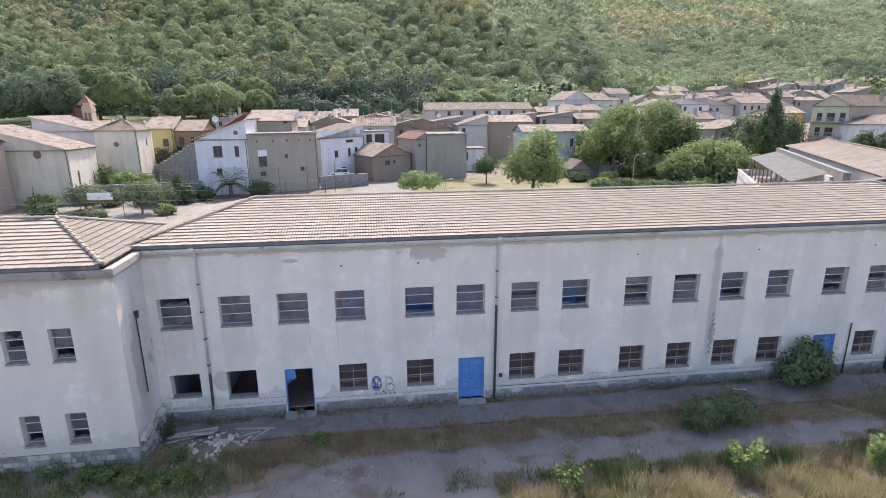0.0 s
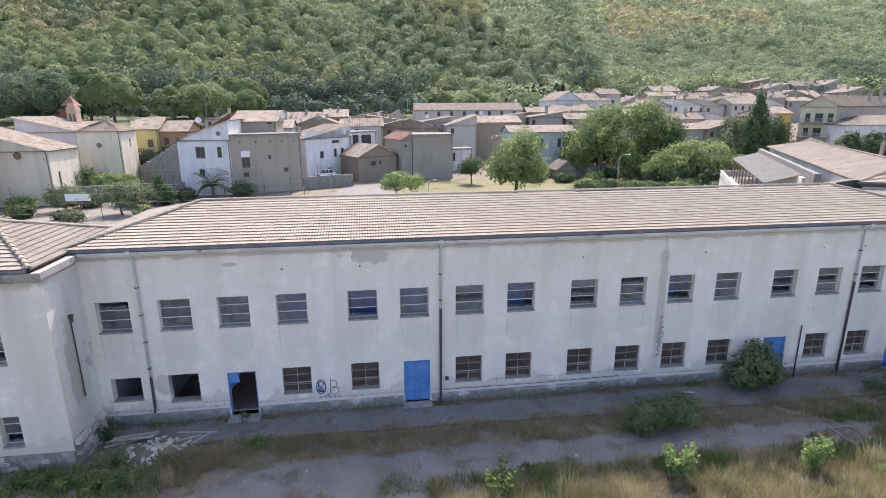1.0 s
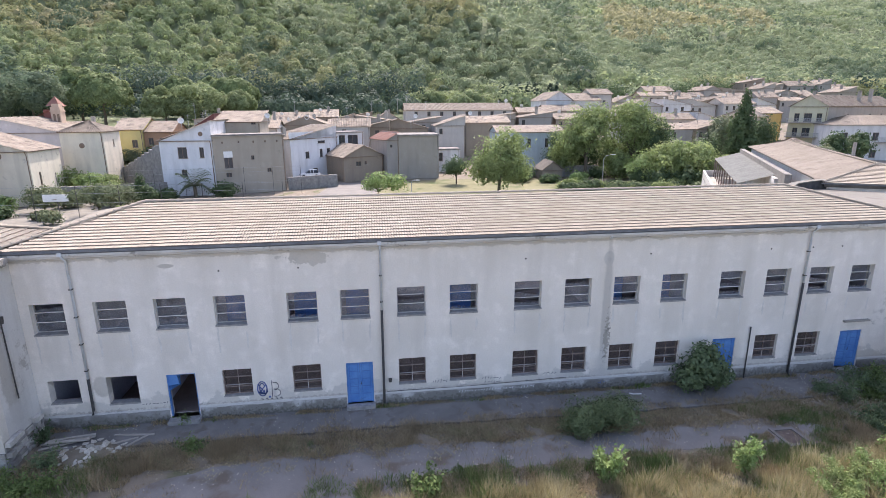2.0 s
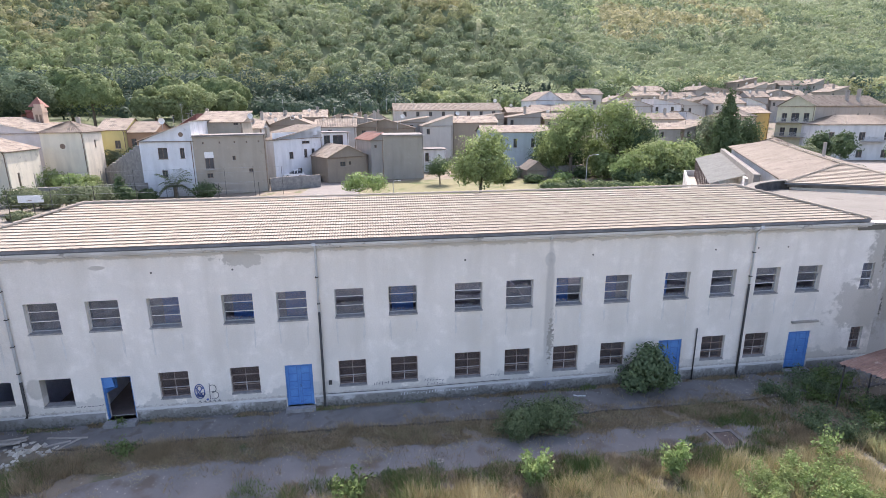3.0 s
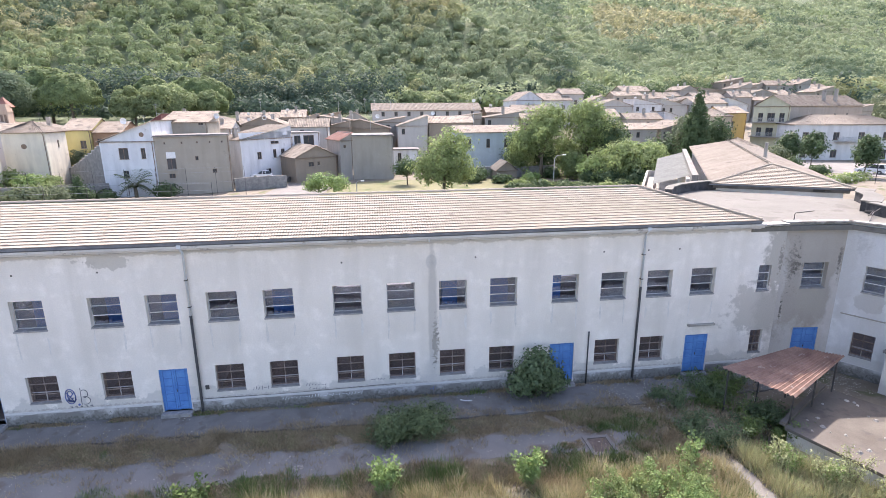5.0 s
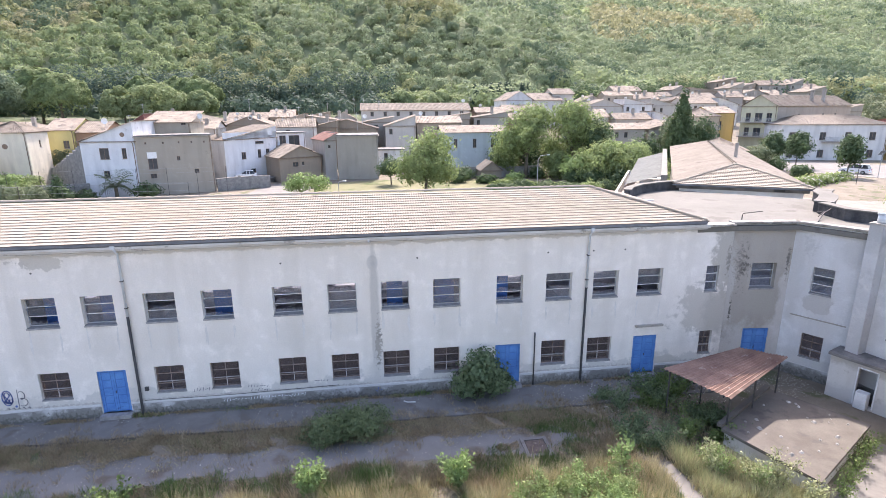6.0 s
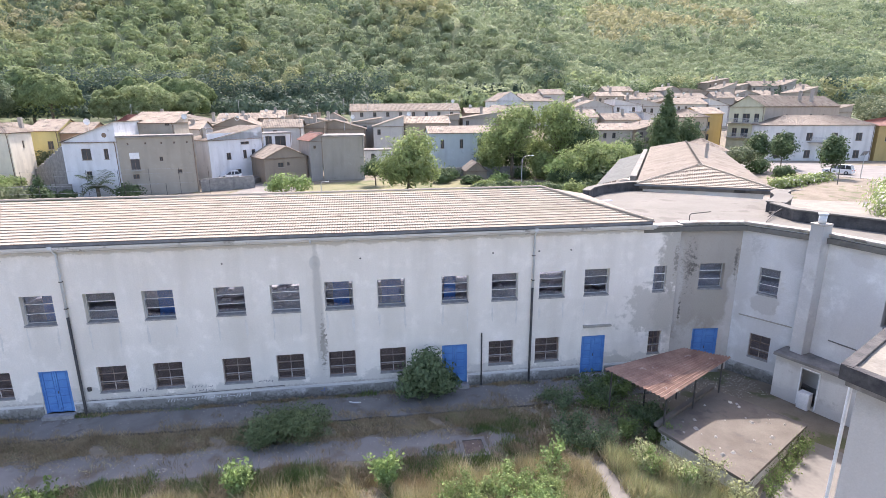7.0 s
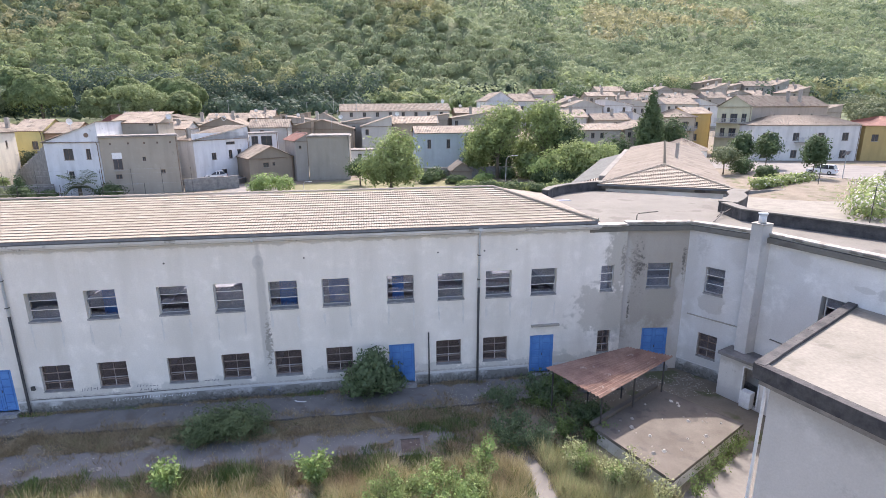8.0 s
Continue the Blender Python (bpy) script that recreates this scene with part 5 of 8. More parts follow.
SHUTTER = mat("brown shutter", (0.15, 0.10, 0.07), (0.24, 0.17, 0.12), 4, 0.7)
WHITE, CREAM, GREY, YELLOW, BLUEISH, OCHRE, PALE, BROWN = (0.78, 0.79, 0.80), (0.78, 0.72, 0.58), (0.45, 0.405, 0.33), (0.70, 0.60, 0.26), (0.52, 0.60, 0.62), (0.56, 0.41, 0.17), (0.60, 0.56, 0.50), (0.36, 0.295, 0.225)


def house(x0, x1, y0, depth, z0, ze, zr, roof_kind, colour, wins=(), label="", tiles=None, turn=0.0, chimneys=(), side_wins=(), round_wins=(), balconies=(), over=0.35, base=None, name="house"):
    """A house: four walls with window openings, tiled roof, chimneys. Its front is at y0; roof_kind says how the slopes fall."""
    w = x1 - x0
    h = thing(name, pose(x0, y0, z0, 0, 0, turn), label, "house", "houses of the village")
    ze, zr = ze - z0, zr - z0
    wm = paint(colour)
    front = [(x - x0, x - x0 + a, z - z0, z - z0 + b) for x, z, a, b in wins]
    g = wall(Geo(), w, -3, ze, 0.3, front)
    side = [(a, a + b, z - z0, z - z0 + c) for a, z, b, c in side_wins]
    s = wall(Geo(pose(w, 0.3, 0, 0, 0, 90)), depth - 0.3, -3, ze, 0.3, side)
    k = len(g.v)
    g.v += s.v
    g.f += [tuple(k + i for i in f) for f in s.f]
    g.box(0, 0.3, 0.3, depth, -3, ze).box(0.3, w - 0.3, depth - 0.3, depth, -3, ze)
    o = over
    t = tiles or TILE_TOWN
    roof_g, n, nd = Geo(), max(4, int((w + 2 * o) / 0.36)), max(4, int((depth + 2 * o) / 0.36))
    A, B, C, D = (-o, -o), (w + o, -o), (w + o, depth + o), (-o, depth + o)
    if roof_kind == "front":          # ridge along x
        corrugated(roof_g, (*A, ze), (*B, ze), (w + o, depth / 2, zr), (-o, depth / 2, zr), n, 0.035)
        corrugated(roof_g, (*C, ze), (*D, ze), (-o, depth / 2, zr), (w + o, depth / 2, zr), n, 0.035)
        for x in (0.0, w):
            g.quad((x, 0, ze), (x, depth, ze), (x, depth / 2, zr - 0.04))
    elif roof_kind == "gable":        # gable to the front, ridge along y
        corrugated(roof_g, (*D, ze), (*A, ze), (w / 2, -o, zr), (w / 2, depth + o, zr), nd, 0.035)
        corrugated(roof_g, (*B, ze), (*C, ze), (w / 2, depth + o, zr), (w / 2, -o, zr), nd, 0.035)
        for y in (0.0, depth):
            g.quad((0, y, ze), (w, y, ze), (w / 2, y, zr - 0.04))
    elif roof_kind in ("right", "left"):   # one slope that rises to that side
        lo, hi = (ze, zr) if roof_kind == "right" else (zr, ze)
        corrugated(roof_g, (-o, depth + o, lo), (-o, -o, lo), (w + o, -o, hi), (w + o, depth + o, hi), nd, 0.035)
        for y in (0.0, depth):
            g.quad((0, y, ze), (w, y, ze), (w, y, hi - 0.05), (0, y, lo - 0.05))
        xx = w if roof_kind == "right" else 0
        g.quad((xx, 0, ze), (xx, depth, ze), (xx, depth, zr - 0.05), (xx, 0, zr - 0.05))
    elif roof_kind == "back":         # one slope that rises to the rear
        corrugated(roof_g, (*A, ze), (*B, ze), (*C, zr), (*D, zr), n, 0.035)
        for x in (0.0, w):
            g.quad((x, 0, ze), (x, depth, ze), (x, depth, zr - 0.05))
        g.quad((0, depth, ze), (w, depth, ze), (w, depth, zr - 0.05), (0, depth, zr - 0.05))
    elif roof_kind == "hip":
        i = min(w, depth) / 2
        if w >= depth:
            R1, R2_ = (i, depth / 2, zr), (w - i, depth / 2, zr)
            corrugated(roof_g, (*A, ze), (*B, ze), R2_, R1, n, 0.035)
            corrugated(roof_g, (*C, ze), (*D, ze), R1, R2_, n, 0.035)
            corrugated(roof_g, (*B, ze), (*C, ze), R2_, R2_, nd, 0.035)
            corrugated(roof_g, (*D, ze), (*A, ze), R1, R1, nd, 0.035)
        else:
            R1, R2_ = (w / 2, i, zr), (w / 2, depth - i, zr)
            corrugated(roof_g, (*A, ze), (*B, ze), R1, R1, n, 0.035)
            corrugated(roof_g, (*C, ze), (*D, ze), R2_, R2_, n, 0.035)
            corrugated(roof_g, (*B, ze), (*C, ze), R2_, R1, nd, 0.035)
            corrugated(roof_g, (*D, ze), (*A, ze), R1, R2_, nd, 0.035)
    else:
        roof_g.box(-0.1, w + 0.1, -0.1, depth + 0.1, ze, ze + 0.18)
        t = CONCRETE_DARK
    part("wall", g, wm, h)
    roof_ob = part("roof", roof_g, t, h)
    part("eave", Geo().box(-o * 0.7, w + o * 0.7, -o * 0.7, depth + o * 0.7, ze - 0.12, ze - 0.04), SHUTTER if roof_kind != "flat" else CONCRETE, h)
    part("inner_floor", Geo().box(0.3, w - 0.3, 0.3, depth - 0.3, ze - 0.4, ze - 0.3).box(0.3, w - 0.3, 1.2, 1.3, -2.9, ze - 0.4), INSIDE, h)
    for m, group in ((Matrix(), front), (pose(w, 0.3, 0, 0, 0, 90), side)):
        for a, b, c, d in group:
            q = Geo(m)
            q.box(a, a + 0.06, 0.10, 0.16, c, d).box(b - 0.06, b, 0.10, 0.16, c, d).box(a + 0.06, b - 0.06, 0.10, 0.16, d - 0.06, d).box(a + 0.06, b - 0.06, 0.10, 0.16, c, c + 0.06).box((a + b) / 2 - 0.02, (a + b) / 2 + 0.02, 0.09, 0.15, c, d)
            wo = part("window", q, SHUTTER, h)
            q = Geo(m)
            q.quad((a + 0.05, 0.13, c + 0.05), (b - 0.05, 0.13, c + 0.05), (b - 0.05, 0.13, d - 0.05), (a + 0.05, 0.13, d - 0.05))
            part("pane", q, PANE_FAR, wo)
            q = Geo(m)
            q.box(a - 0.08, b + 0.08, -0.07, 0.1, c - 0.08, c)
            part("sill", q, CONCRETE, wo)
    if w > 4:
        part("drainpipe", Geo().tube([(w - 0.25, -over * 0.8, ze - 0.05), (w - 0.2, -0.07, ze - 0.5), (w - 0.2, -0.07, -2.5)], 0.06, 6), SHUTTER, h)
    for x, z, r in round_wins:
        part("round_window", Geo().tube([(x - x0, -0.04, z - z0), (x - x0, 0.02, z - z0)], r, 16), SHUTTER, h, "round louvred window")
    for x, y, zz in chimneys:
        part("chimney", Geo().box(x - 0.35, x + 0.35, y - 0.3, y + 0.3, ze - 0.3, zz - z0).box(x - 0.45, x + 0.45, y - 0.4, y + 0.4, zz - z0, zz - z0 + 0.12).box(x - 0.3, x + 0.3, y - 0.25, y + 0.25, zz - z0 + 0.12, zz - z0 + 0.35), CONCRETE, h)
    for a, b, z, deep in balconies:
        q = Geo().box(a - x0, b - x0, -deep, 0, z - z0 - 0.15, z - z0)
        bo = part("balcony", q, CONCRETE, h)
        q = Geo().box(a - x0, b - x0, -deep, -deep + 0.05, z - z0 + 0.95, z - z0 + 1.0)
        for x in np.arange(a - x0, b - x0, 0.22):
            q.box(x, x + 0.04, -deep, -deep + 0.04, z - z0, z - z0 + 0.95)
        part("railing", q, STEEL, bo)
    return h


# nearest row, from the church side across
house(-58, -47.1, 60.0, 8, 0.8, 8.95, 12.4, "left", CREAM, label="cream church hall with a one-sided roof and round window", round_wins=((-51.1, 8.3, 0.55),), side_wins=((1.5, 3.8, 0.5, 2.0),))
house(-58.5, -49.0, 73.2, 14, 0.8, 11.1, 13.6, "left", (0.66, 0.62, 0.62), label="pale church nave with a one-sided tile roof", side_wins=())
house(-48.8, -42.2, 72.0, 6.2, 0.8, 11.2, 12.95, "hip", CREAM, label="square cream chapel with a hipped tile roof", round_wins=((-45.6, 8.95, 0.42),), side_wins=((3.0, 8.6, 0.5, 1.2),))
house(-66, -54.3, 50, 8.5, 0.8, 10.2, 11.8, "front", (0.50, 0.39, 0.31), label="orange-brown house at the court's end", wins=((-57.6, 6.5, 1.0, 1.6),))
tw = thing("bell_tower", pose(-53.9, 84, 0.8), "small bell tower of brick with a pyramid roof", "tower")
part("shaft", Geo().box(-1.9, -0.3, 0, 1.6, 0, 14.4).box(-2.0, -0.2, -0.1, 1.7, 13.6, 13.8).box(-1.7, -0.5, 0.2, 1.4, 14.4, 15.0), paint((0.62, 0.47, 0.36)), tw)
for k in range(2):
    part("belfry_opening", Geo().box(-1.55 + 0.65 * k, -1.15 + 0.65 * k, -0.03, 0.0, 11.6, 13.2), SHUTTER, tw)
part("bell_gable", Geo().box(-4.2, -1.95, 2.0, 4.6, 0, 14.0), paint((0.30, 0.115, 0.095)), tw)
g = Geo()
for a, b in (((-3.6, 1.9), (-1.2, 1.9)), ((-1.2, 1.9), (-1.2, 4.3)), ((-1.2, 4.3), (-3.6, 4.3)), ((-3.6, 4.3), (-3.6, 1.9))):
    g.quad((*a, 14.6), (*b, 14.6), (-2.4, 3.1, 16.4))
part("roof", g, TILE_RED, tw)
part("lean_roof", Geo().quad((-5.4, 1.8, 12.9), (-1.6, 1.8, 14.5), (-1.6, 4.8, 14.5), (-5.4, 4.8, 12.9)), TILE_RED, tw)
house(-44.6, -39.9, 82.0, 9, 0.8, 11.15, 13.2, "front", YELLOW, label="yellow house with a weathered tile roof", wins=((-41.9, 7.9, 1.0, 1.4), (-41.6, 4.6, 1.2, 1.0)))
house(-39.85, -35.0, 82.5, 9, 0.8, 10.7, 12.6, "front", (0.45, 0.28, 0.17), label="ochre-brown house with a tile roof", wins=((-39.2, 8.2, 0.9, 1.4), (-37.2, 8.2, 0.7, 1.4)))
house(-31.6, -23.6, 66.5, 11, 0.8, 9.85, 12.95, "right", WHITE, wins=((-28.93, 7.05, 1.4, 1.75), (-25.64, 7.1, 0.68, 1.65), (-28.72, 4.1, 0.85, 1.15)), label="bright white house with a one-sided roof", tiles=TILE_TOWN, round_wins=((-25.2, 10.85, 0.36),), side_wins=())
block = house(-23.55, -12.35, 66.55, 5.0, 0.8, 10.5, 10.7, "flat", GREY, wins=((-22.03, 5.25, 1.3, 2.6), (-17.82, 6.5, 0.5, 0.7), (-15.4, 4.3, 0.7, 0.7), (-21.95, 3.8, 0.9, 0.75), *((x, 9.25, 0.26, 0.34) for x in (-22.2, -19.7, -17.4, -15.5, -13.6))), label="bare grey block house with small square windows", turn=20)
part("shutter", Geo().box(1.5, 2.86, -0.06, 0.05, 6.2, 7.2), STEEL_WHITE, block, "white roller shutter")
part("balcony", Geo().box(1.4, 2.95, -0.35, 0, 4.25, 4.4), CONCRETE, block)
house(-25.6, -17.7, 75.7, 8, 0.8, 12.5, 14.4, "back", GREY, label="grey upper storey with a patched tile roof", wins=((-19.2, 12.0, 0.8, 0.4),))
house(-30.6, -25.8, 77.5, 7, 0.8, 11.0, 14.0, "right", (0.21, 0.085, 0.075), label="dark red painted house end behind the white house", over=0.15)
house(-17.2, -7.6, 98, 9, 1.6, 11.3, 13.2, "gable", BROWN, label="brown stone house end under a faded tile roof", chimneys=((6.5, 3, 13.2),))
house(-27.5, -16.8, 88, 8, 0.9, 11.0, 12.5, "front", (0.66, 0.64, 0.60), label="low pale house with a sunlit tile roof", wins=((-24, 9.2, 0.8, 1.0),), chimneys=((8.6, 2.5, 12.6),))
house(-13.2, -0.9, 79.0, 7, 0.9, 9.2, 11.6, "right", WHITE, wins=((-13.2 + 10.2, 9.6, 1.0, 0.8), (-13.2 + 7.0, 8.1, 2.0, 0.5), (-13.2 + 3.6, 5.4, 1.0, 1.3), (-13.2 + 7.4, 5.4, 0.8, 1.6), (-13.2 + 9.4, 5.4, 0.9, 1.6), (-13.2 + 5.4, 1.2, 1.2, 2.2)), label="white house with a long one-sided tile roof", chimneys=((1.6, 3.4, 11.0),), turn=50)
house(-6.5, 1.5, 96.5, 7, 1.6, 10.9, 12.6, "front", (0.60, 0.57, 0.52), label="pale house behind the flat-roofed extension", wins=((-4.5, 9.0, 0.9, 1.3),))
house(-5.2, 0.5, 88.9, 6, 1.6, 9.9, 10.1, "flat", WHITE, wins=((-4.8, 7.3, 1.3, 2.1), (-2.9, 7.3, 2.2, 2.1)), label="white flat-roofed extension with tall windows", turn=22)
house(-3.6, 4.9, 79.0, 9, 0.9, 5.7, 7.9, "gable", BROWN, wins=((-1.0, 3.9, 1.1, 0.9), (0.8, 4.1, 0.5, 0.7)), label="small brown stone barn with a low gable", turn=28)
house(4.7, 7.0, 81.6, 8, 0.9, 8.7, 10.2, "right", (0.40, 0.37, 0.33), label="narrow grey house end with a red tile roof", tiles=TILE_RED, turn=22, wins=((5.4, 7.2, 0.5, 0.6),))
drip = house(7.0, 15.0, 82.4, 9, 0.9, 9.5, 10.2, "flat", (0.43, 0.39, 0.325), label="grey rendered house with water-stained walls")
rr = random.Random(8)
drip.children[0].data.materials[0] = marks(plaster("water-stained render", (0.43, 0.39, 0.325), (0.27, 0.25, 0.22), (0.25, 0.235, 0.21), 0.6), [((0.6 + k * 0.72 + rr.uniform(-0.2, 0.2), 0, 8.6), (rr.uniform(0.14, 0.34), 1, rr.uniform(1.2, 3.0)), (0.13, 0.12, 0.105), 0, 0.8, 0.35, 0.85) for k in range(13)] + [((5, 0, 4.0), (30, 1, 1.6), (0.48, 0.46, 0.43), 0, 1.0, 0.2, 0.5)])
house(14.9, 21.0, 93.0, 5, 0.9, 5.9, 6.2, "flat", WHITE, wins=((16.4, 3.4, 0.8, 1.8),), label="low white annex with a sheet roof")
house(29.0, 43.8, 91.0, 8, 0.9, 9.5, 10.9, "front", BLUEISH, wins=((35.7, 6.2, 0.8, 1.9), (39.7, 6.2, 0.8, 1.9), (31.5, 6.2, 0.8, 1.9)), label="pale blue-green house with a brown tile roof")
part("garden_wall", Geo().box(28.0, 47.5, 80.0, 80.3, 0.3, 3.2), STONEWALL)
tagged(bpy.data.objects["garden_wall"], "long grey garden wall of stone", "garden wall", kind="structure")
shed2 = house(34.5, 38.5, 76, 5, 0.9, 2.9, 4.6, "gable", BROWN, label="dark garden shed with a steep roof", tiles=TILE_BROWN)
# second and third rows
house(1.0, 15.4, 106, 9, 1.5, 10.1, 12.3, "gable", BROWN, label="brown stone house with a broad gable")
house(17.3, 24.6, 106.5, 9, 1.5, 10.6, 13.1, "right", PALE, label="house with a tilted tile roof", wins=((18.2, 8.6, 0.8, 1.3),))
house(25.0, 36.0, 108, 9, 1.5, 11.2, 12.8, "front", BROWN, label="low brown house with a tile roof")
house(11.5, 42.0, 128, 10, 4, 14.2, 16.2, "front", PALE, wins=[(14 + 3.6 * i, 12.6, 0.9, 1.2) for i in range(8)], label="long house with a pale tile roof and a row of windows")
house(55.1, 63.5, 138, 16, 6, 16.9, 19.6, "gable", (0.70, 0.70, 0.70), label="tall white house with a tile roof")
house(63.6, 73.0, 139, 12, 6, 16.8, 19.2, "front", (0.66, 0.64, 0.62), label="white house beside the tall gable", wins=((66, 14, 0.9, 1.3), (70, 14, 0.9, 1.3)))
house(71.1, 78.0, 142, 10, 6, 18.8, 20.6, "front", PALE, label="pale house with an upper storey", wins=((75, 15.6, 0.9, 1.3),))
# right-hand quarter
flats = house(103.82, 112.32, 97.88, 34, 0.9, 14.6, 17.2, "gable", (0.68, 0.64, 0.45), wins=tuple((103.82 + x, z, w_, 2.0) for z in (11.0, 7.6) for x, w_ in ((1.2, 1.2), (3.4, 1.8), (6.2, 1.2))), label="pale yellow apartment house with balconies", balconies=((104.0, 112.1, 10.9, 1.3), (104.0, 112.1, 7.5, 1.3)), turn=-68, chimneys=((6.5, 18, 18.0), (6.8, 23, 18.4)))
part("side_wall", Geo().box(8.5, 8.53, 0.15, 33.9, -3, 13.55), paint((0.42, 0.37, 0.31)), flats, "bare brown render")
for y in (9.0, 20.0, 26.0):
    part("window", Geo().box(8.53, 8.56, y, y + 0.7, 10.9, 11.8), PANE_FAR, flats)
house(104.2, 126.2, 84.5, 10, 0.9, 10.6, 12.6, "hip", (0.72, 0.70, 0.67), wins=[(x, z, 1.3, 1.7) for x in (106.0, 112.4, 117.6, 122.6) for z in (7.2, 3.4)], label="long two-storey white house with a hipped brown roof", balconies=((112.8, 117.5, 6.9, 1.0),), tiles=TILE_BROWN, turn=-14)
house(126.4, 140, 79.0, 12, 0.9, 10.4, 12.3, "hip", OCHRE, label="orange-brown house with a red roof and dark porch", wins=((128.0, 7.0, 1.4, 1.5), (132.0, 6.0, 2.5, 2.2), (132, 2.4, 2.4, 2.2)), tiles=TILE_RED, turn=-14)
house(91.0, 97.8, 97, 9, 0.9, 12.3, 14.2, "hip", (0.62, 0.50, 0.36), wins=((92.0, 9.4, 1.2, 1.8), (94.6, 9.4, 1.2, 1.8), (92.4, 5.8, 1.2, 1.5)), label="ochre house with a red hipped roof and balcony", tiles=TILE_TOWN, balconies=((91.2, 97.4, 9.2, 1.2),))
house(98.2, 104.5, 101, 9, 0.9, 13.0, 14.6, "front", OCHRE, wins=((100, 9.4, 1.1, 1.6), (100, 6.4, 1.1, 1.6)), label="bright ochre house between the trees")

# the crowd of roofs behind
r = random.Random(21)
TONES = [(0.50, 0.46, 0.40), BROWN, GREY, (0.44, 0.38, 0.31), (0.66, 0.64, 0.60), (0.36, 0.29, 0.23), (0.42, 0.39, 0.35)]
PALES = [(0.70, 0.69, 0.66), (0.66, 0.62, 0.55), (0.72, 0.71, 0.70), (0.52, 0.47, 0.40), (0.60, 0.57, 0.52)]


def aerial(x, y, z, s):
    """A roof mast with crossed rods."""
    t = thing("aerial", pose(x, y, z - 0.5, 0, 0, s * 37 % 180), "thin television aerial on a village roof", "aerial", "roof aerials")
    h = 1.6 + (s * 7 % 10) * 0.12
    part("mast", Geo().tube([(0, 0, 0), (0, 0, h + 0.5)], 0.035, 5), IRON, t)
    g = Geo().tube([(-0.6, 0, h + 0.3), (0.6, 0, h + 0.3)], 0.025, 4)
    for k in range(5):
        g.tube([(-0.55 + k * 0.27, -0.35, h + 0.3), (-0.55 + k * 0.27, 0.35, h + 0.3)], 0.018, 4)
    part("rods", g, IRON, t)


def roof_dish(x, y, z, s):
    t = thing("satellite_dish", pose(x, y, z, 0, 0, s * 23 % 60 - 30), "pale satellite dish on a village roof", "satellite dish", "roof dishes")
    part("mast", Geo().tube([(0, 0, -0.6), (0, 0, 0.4)], 0.035, 5), IRON, t)
    g = Geo(pose(0, -0.08, 0.55, -65, 0, 0))
    pts = [(0, 0, -0.1)] + [(0.5 * math.cos(a * math.pi / 8), 0.5 * math.sin(a * math.pi / 8), 0.02) for a in range(16)]
    g.add(pts, [(0, 1 + a, 1 + (a + 1) % 16) for a in range(16)] + [(0, 1 + (a + 1) % 16, 1 + a) for a in range(0)])
    part("bowl", g, STEEL_WHITE, t)


def crowd(x0, x1, y, ze, dz, keep, tones=TONES):
    x = x0
    while x < x1:
        w = r.uniform(6, 13)
        if r.random() < keep:
            e = ze + r.uniform(-dz, dz)
            d = r.uniform(7, 11)
            wins = [(x + 0.8 + k * 2.4, e - 2.0, 0.9, 1.3) for k in range(int((w - 1.5) / 2.4)) if r.random() < 0.6]
            house(x, x + w, y + r.uniform(-2, 2), d, float(ground_z(x, y)), e, e + r.uniform(1.3, 2.4), r.choice(["front", "front", "gable", "right", "left"]), r.choice(tones), wins=wins,
                  label="village house with a faded clay tile roof", chimneys=((w * 0.6, d * 0.4, e + 2.6),) if r.random() < 0.6 else (), turn=r.uniform(-6, 6))
            if r.random() < 0.45:
                aerial(x + w * 0.4, y + d * 0.5, e + 1.3, int(x * 3 + 500))
            if r.random() < 0.4:
                roof_dish(x + w * 0.25, y + d * 0.4, e + 1.4, int(x * 5 + 500))
        x += w + r.uniform(0.2, 1.5)


crowd(-62, -16, 98, 10.3, 0.6, 0.9)
crowd(-20, 0, 104, 10.2, 0.6, 1.0)
crowd(-40, 12, 116, 11.0, 0.6, 1.0)
crowd(-45, 10, 131, 11.9, 0.7, 0.95)
crowd(14, 55, 117, 12.0, 0.8, 0.9)
crowd(44, 58, 130, 13.6, 0.8, 1.0)
crowd(44, 60, 104, 10.6, 0.8, 0.9, PALES)
crowd(62, 84, 100, 9.6, 0.8, 1.0, PALES)
crowd(70, 95, 118, 12.0, 1.0, 1.0, PALES)
crowd(78, 130, 134, 14.5, 1.2, 0.95, PALES)
crowd(84, 160, 152, 17.5, 1.2, 0.95)
crowd(105, 190, 172, 20.0, 1.5, 0.8)
crowd(150, 230, 196, 23.5, 1.5, 0.7)
crowd(128, 165, 118, 13.0, 1.0, 0.7)

# walls and paving round the gardens
def stone_wall(name, a, b, z0, z1, label, thick=0.4, steps_down=None):
    m, n = along(a, b)
    g = Geo(m)
    r2 = random.Random(int(n * 10))
    x = 0
    while x < n:
        w = r2.uniform(0.8, 1.6)
        e = min(n, x + w)
        top = z1 + r2.uniform(-0.06, 0.06) if not steps_down else z0 + (z1 - z0) * (0.35 + 0.65 * x / n)
        g.box(x, e, 0, thick, z0 - 0.5, top)
        x += w
    return tagged(part(name, g, STONEWALL), label, "wall", kind="structure")


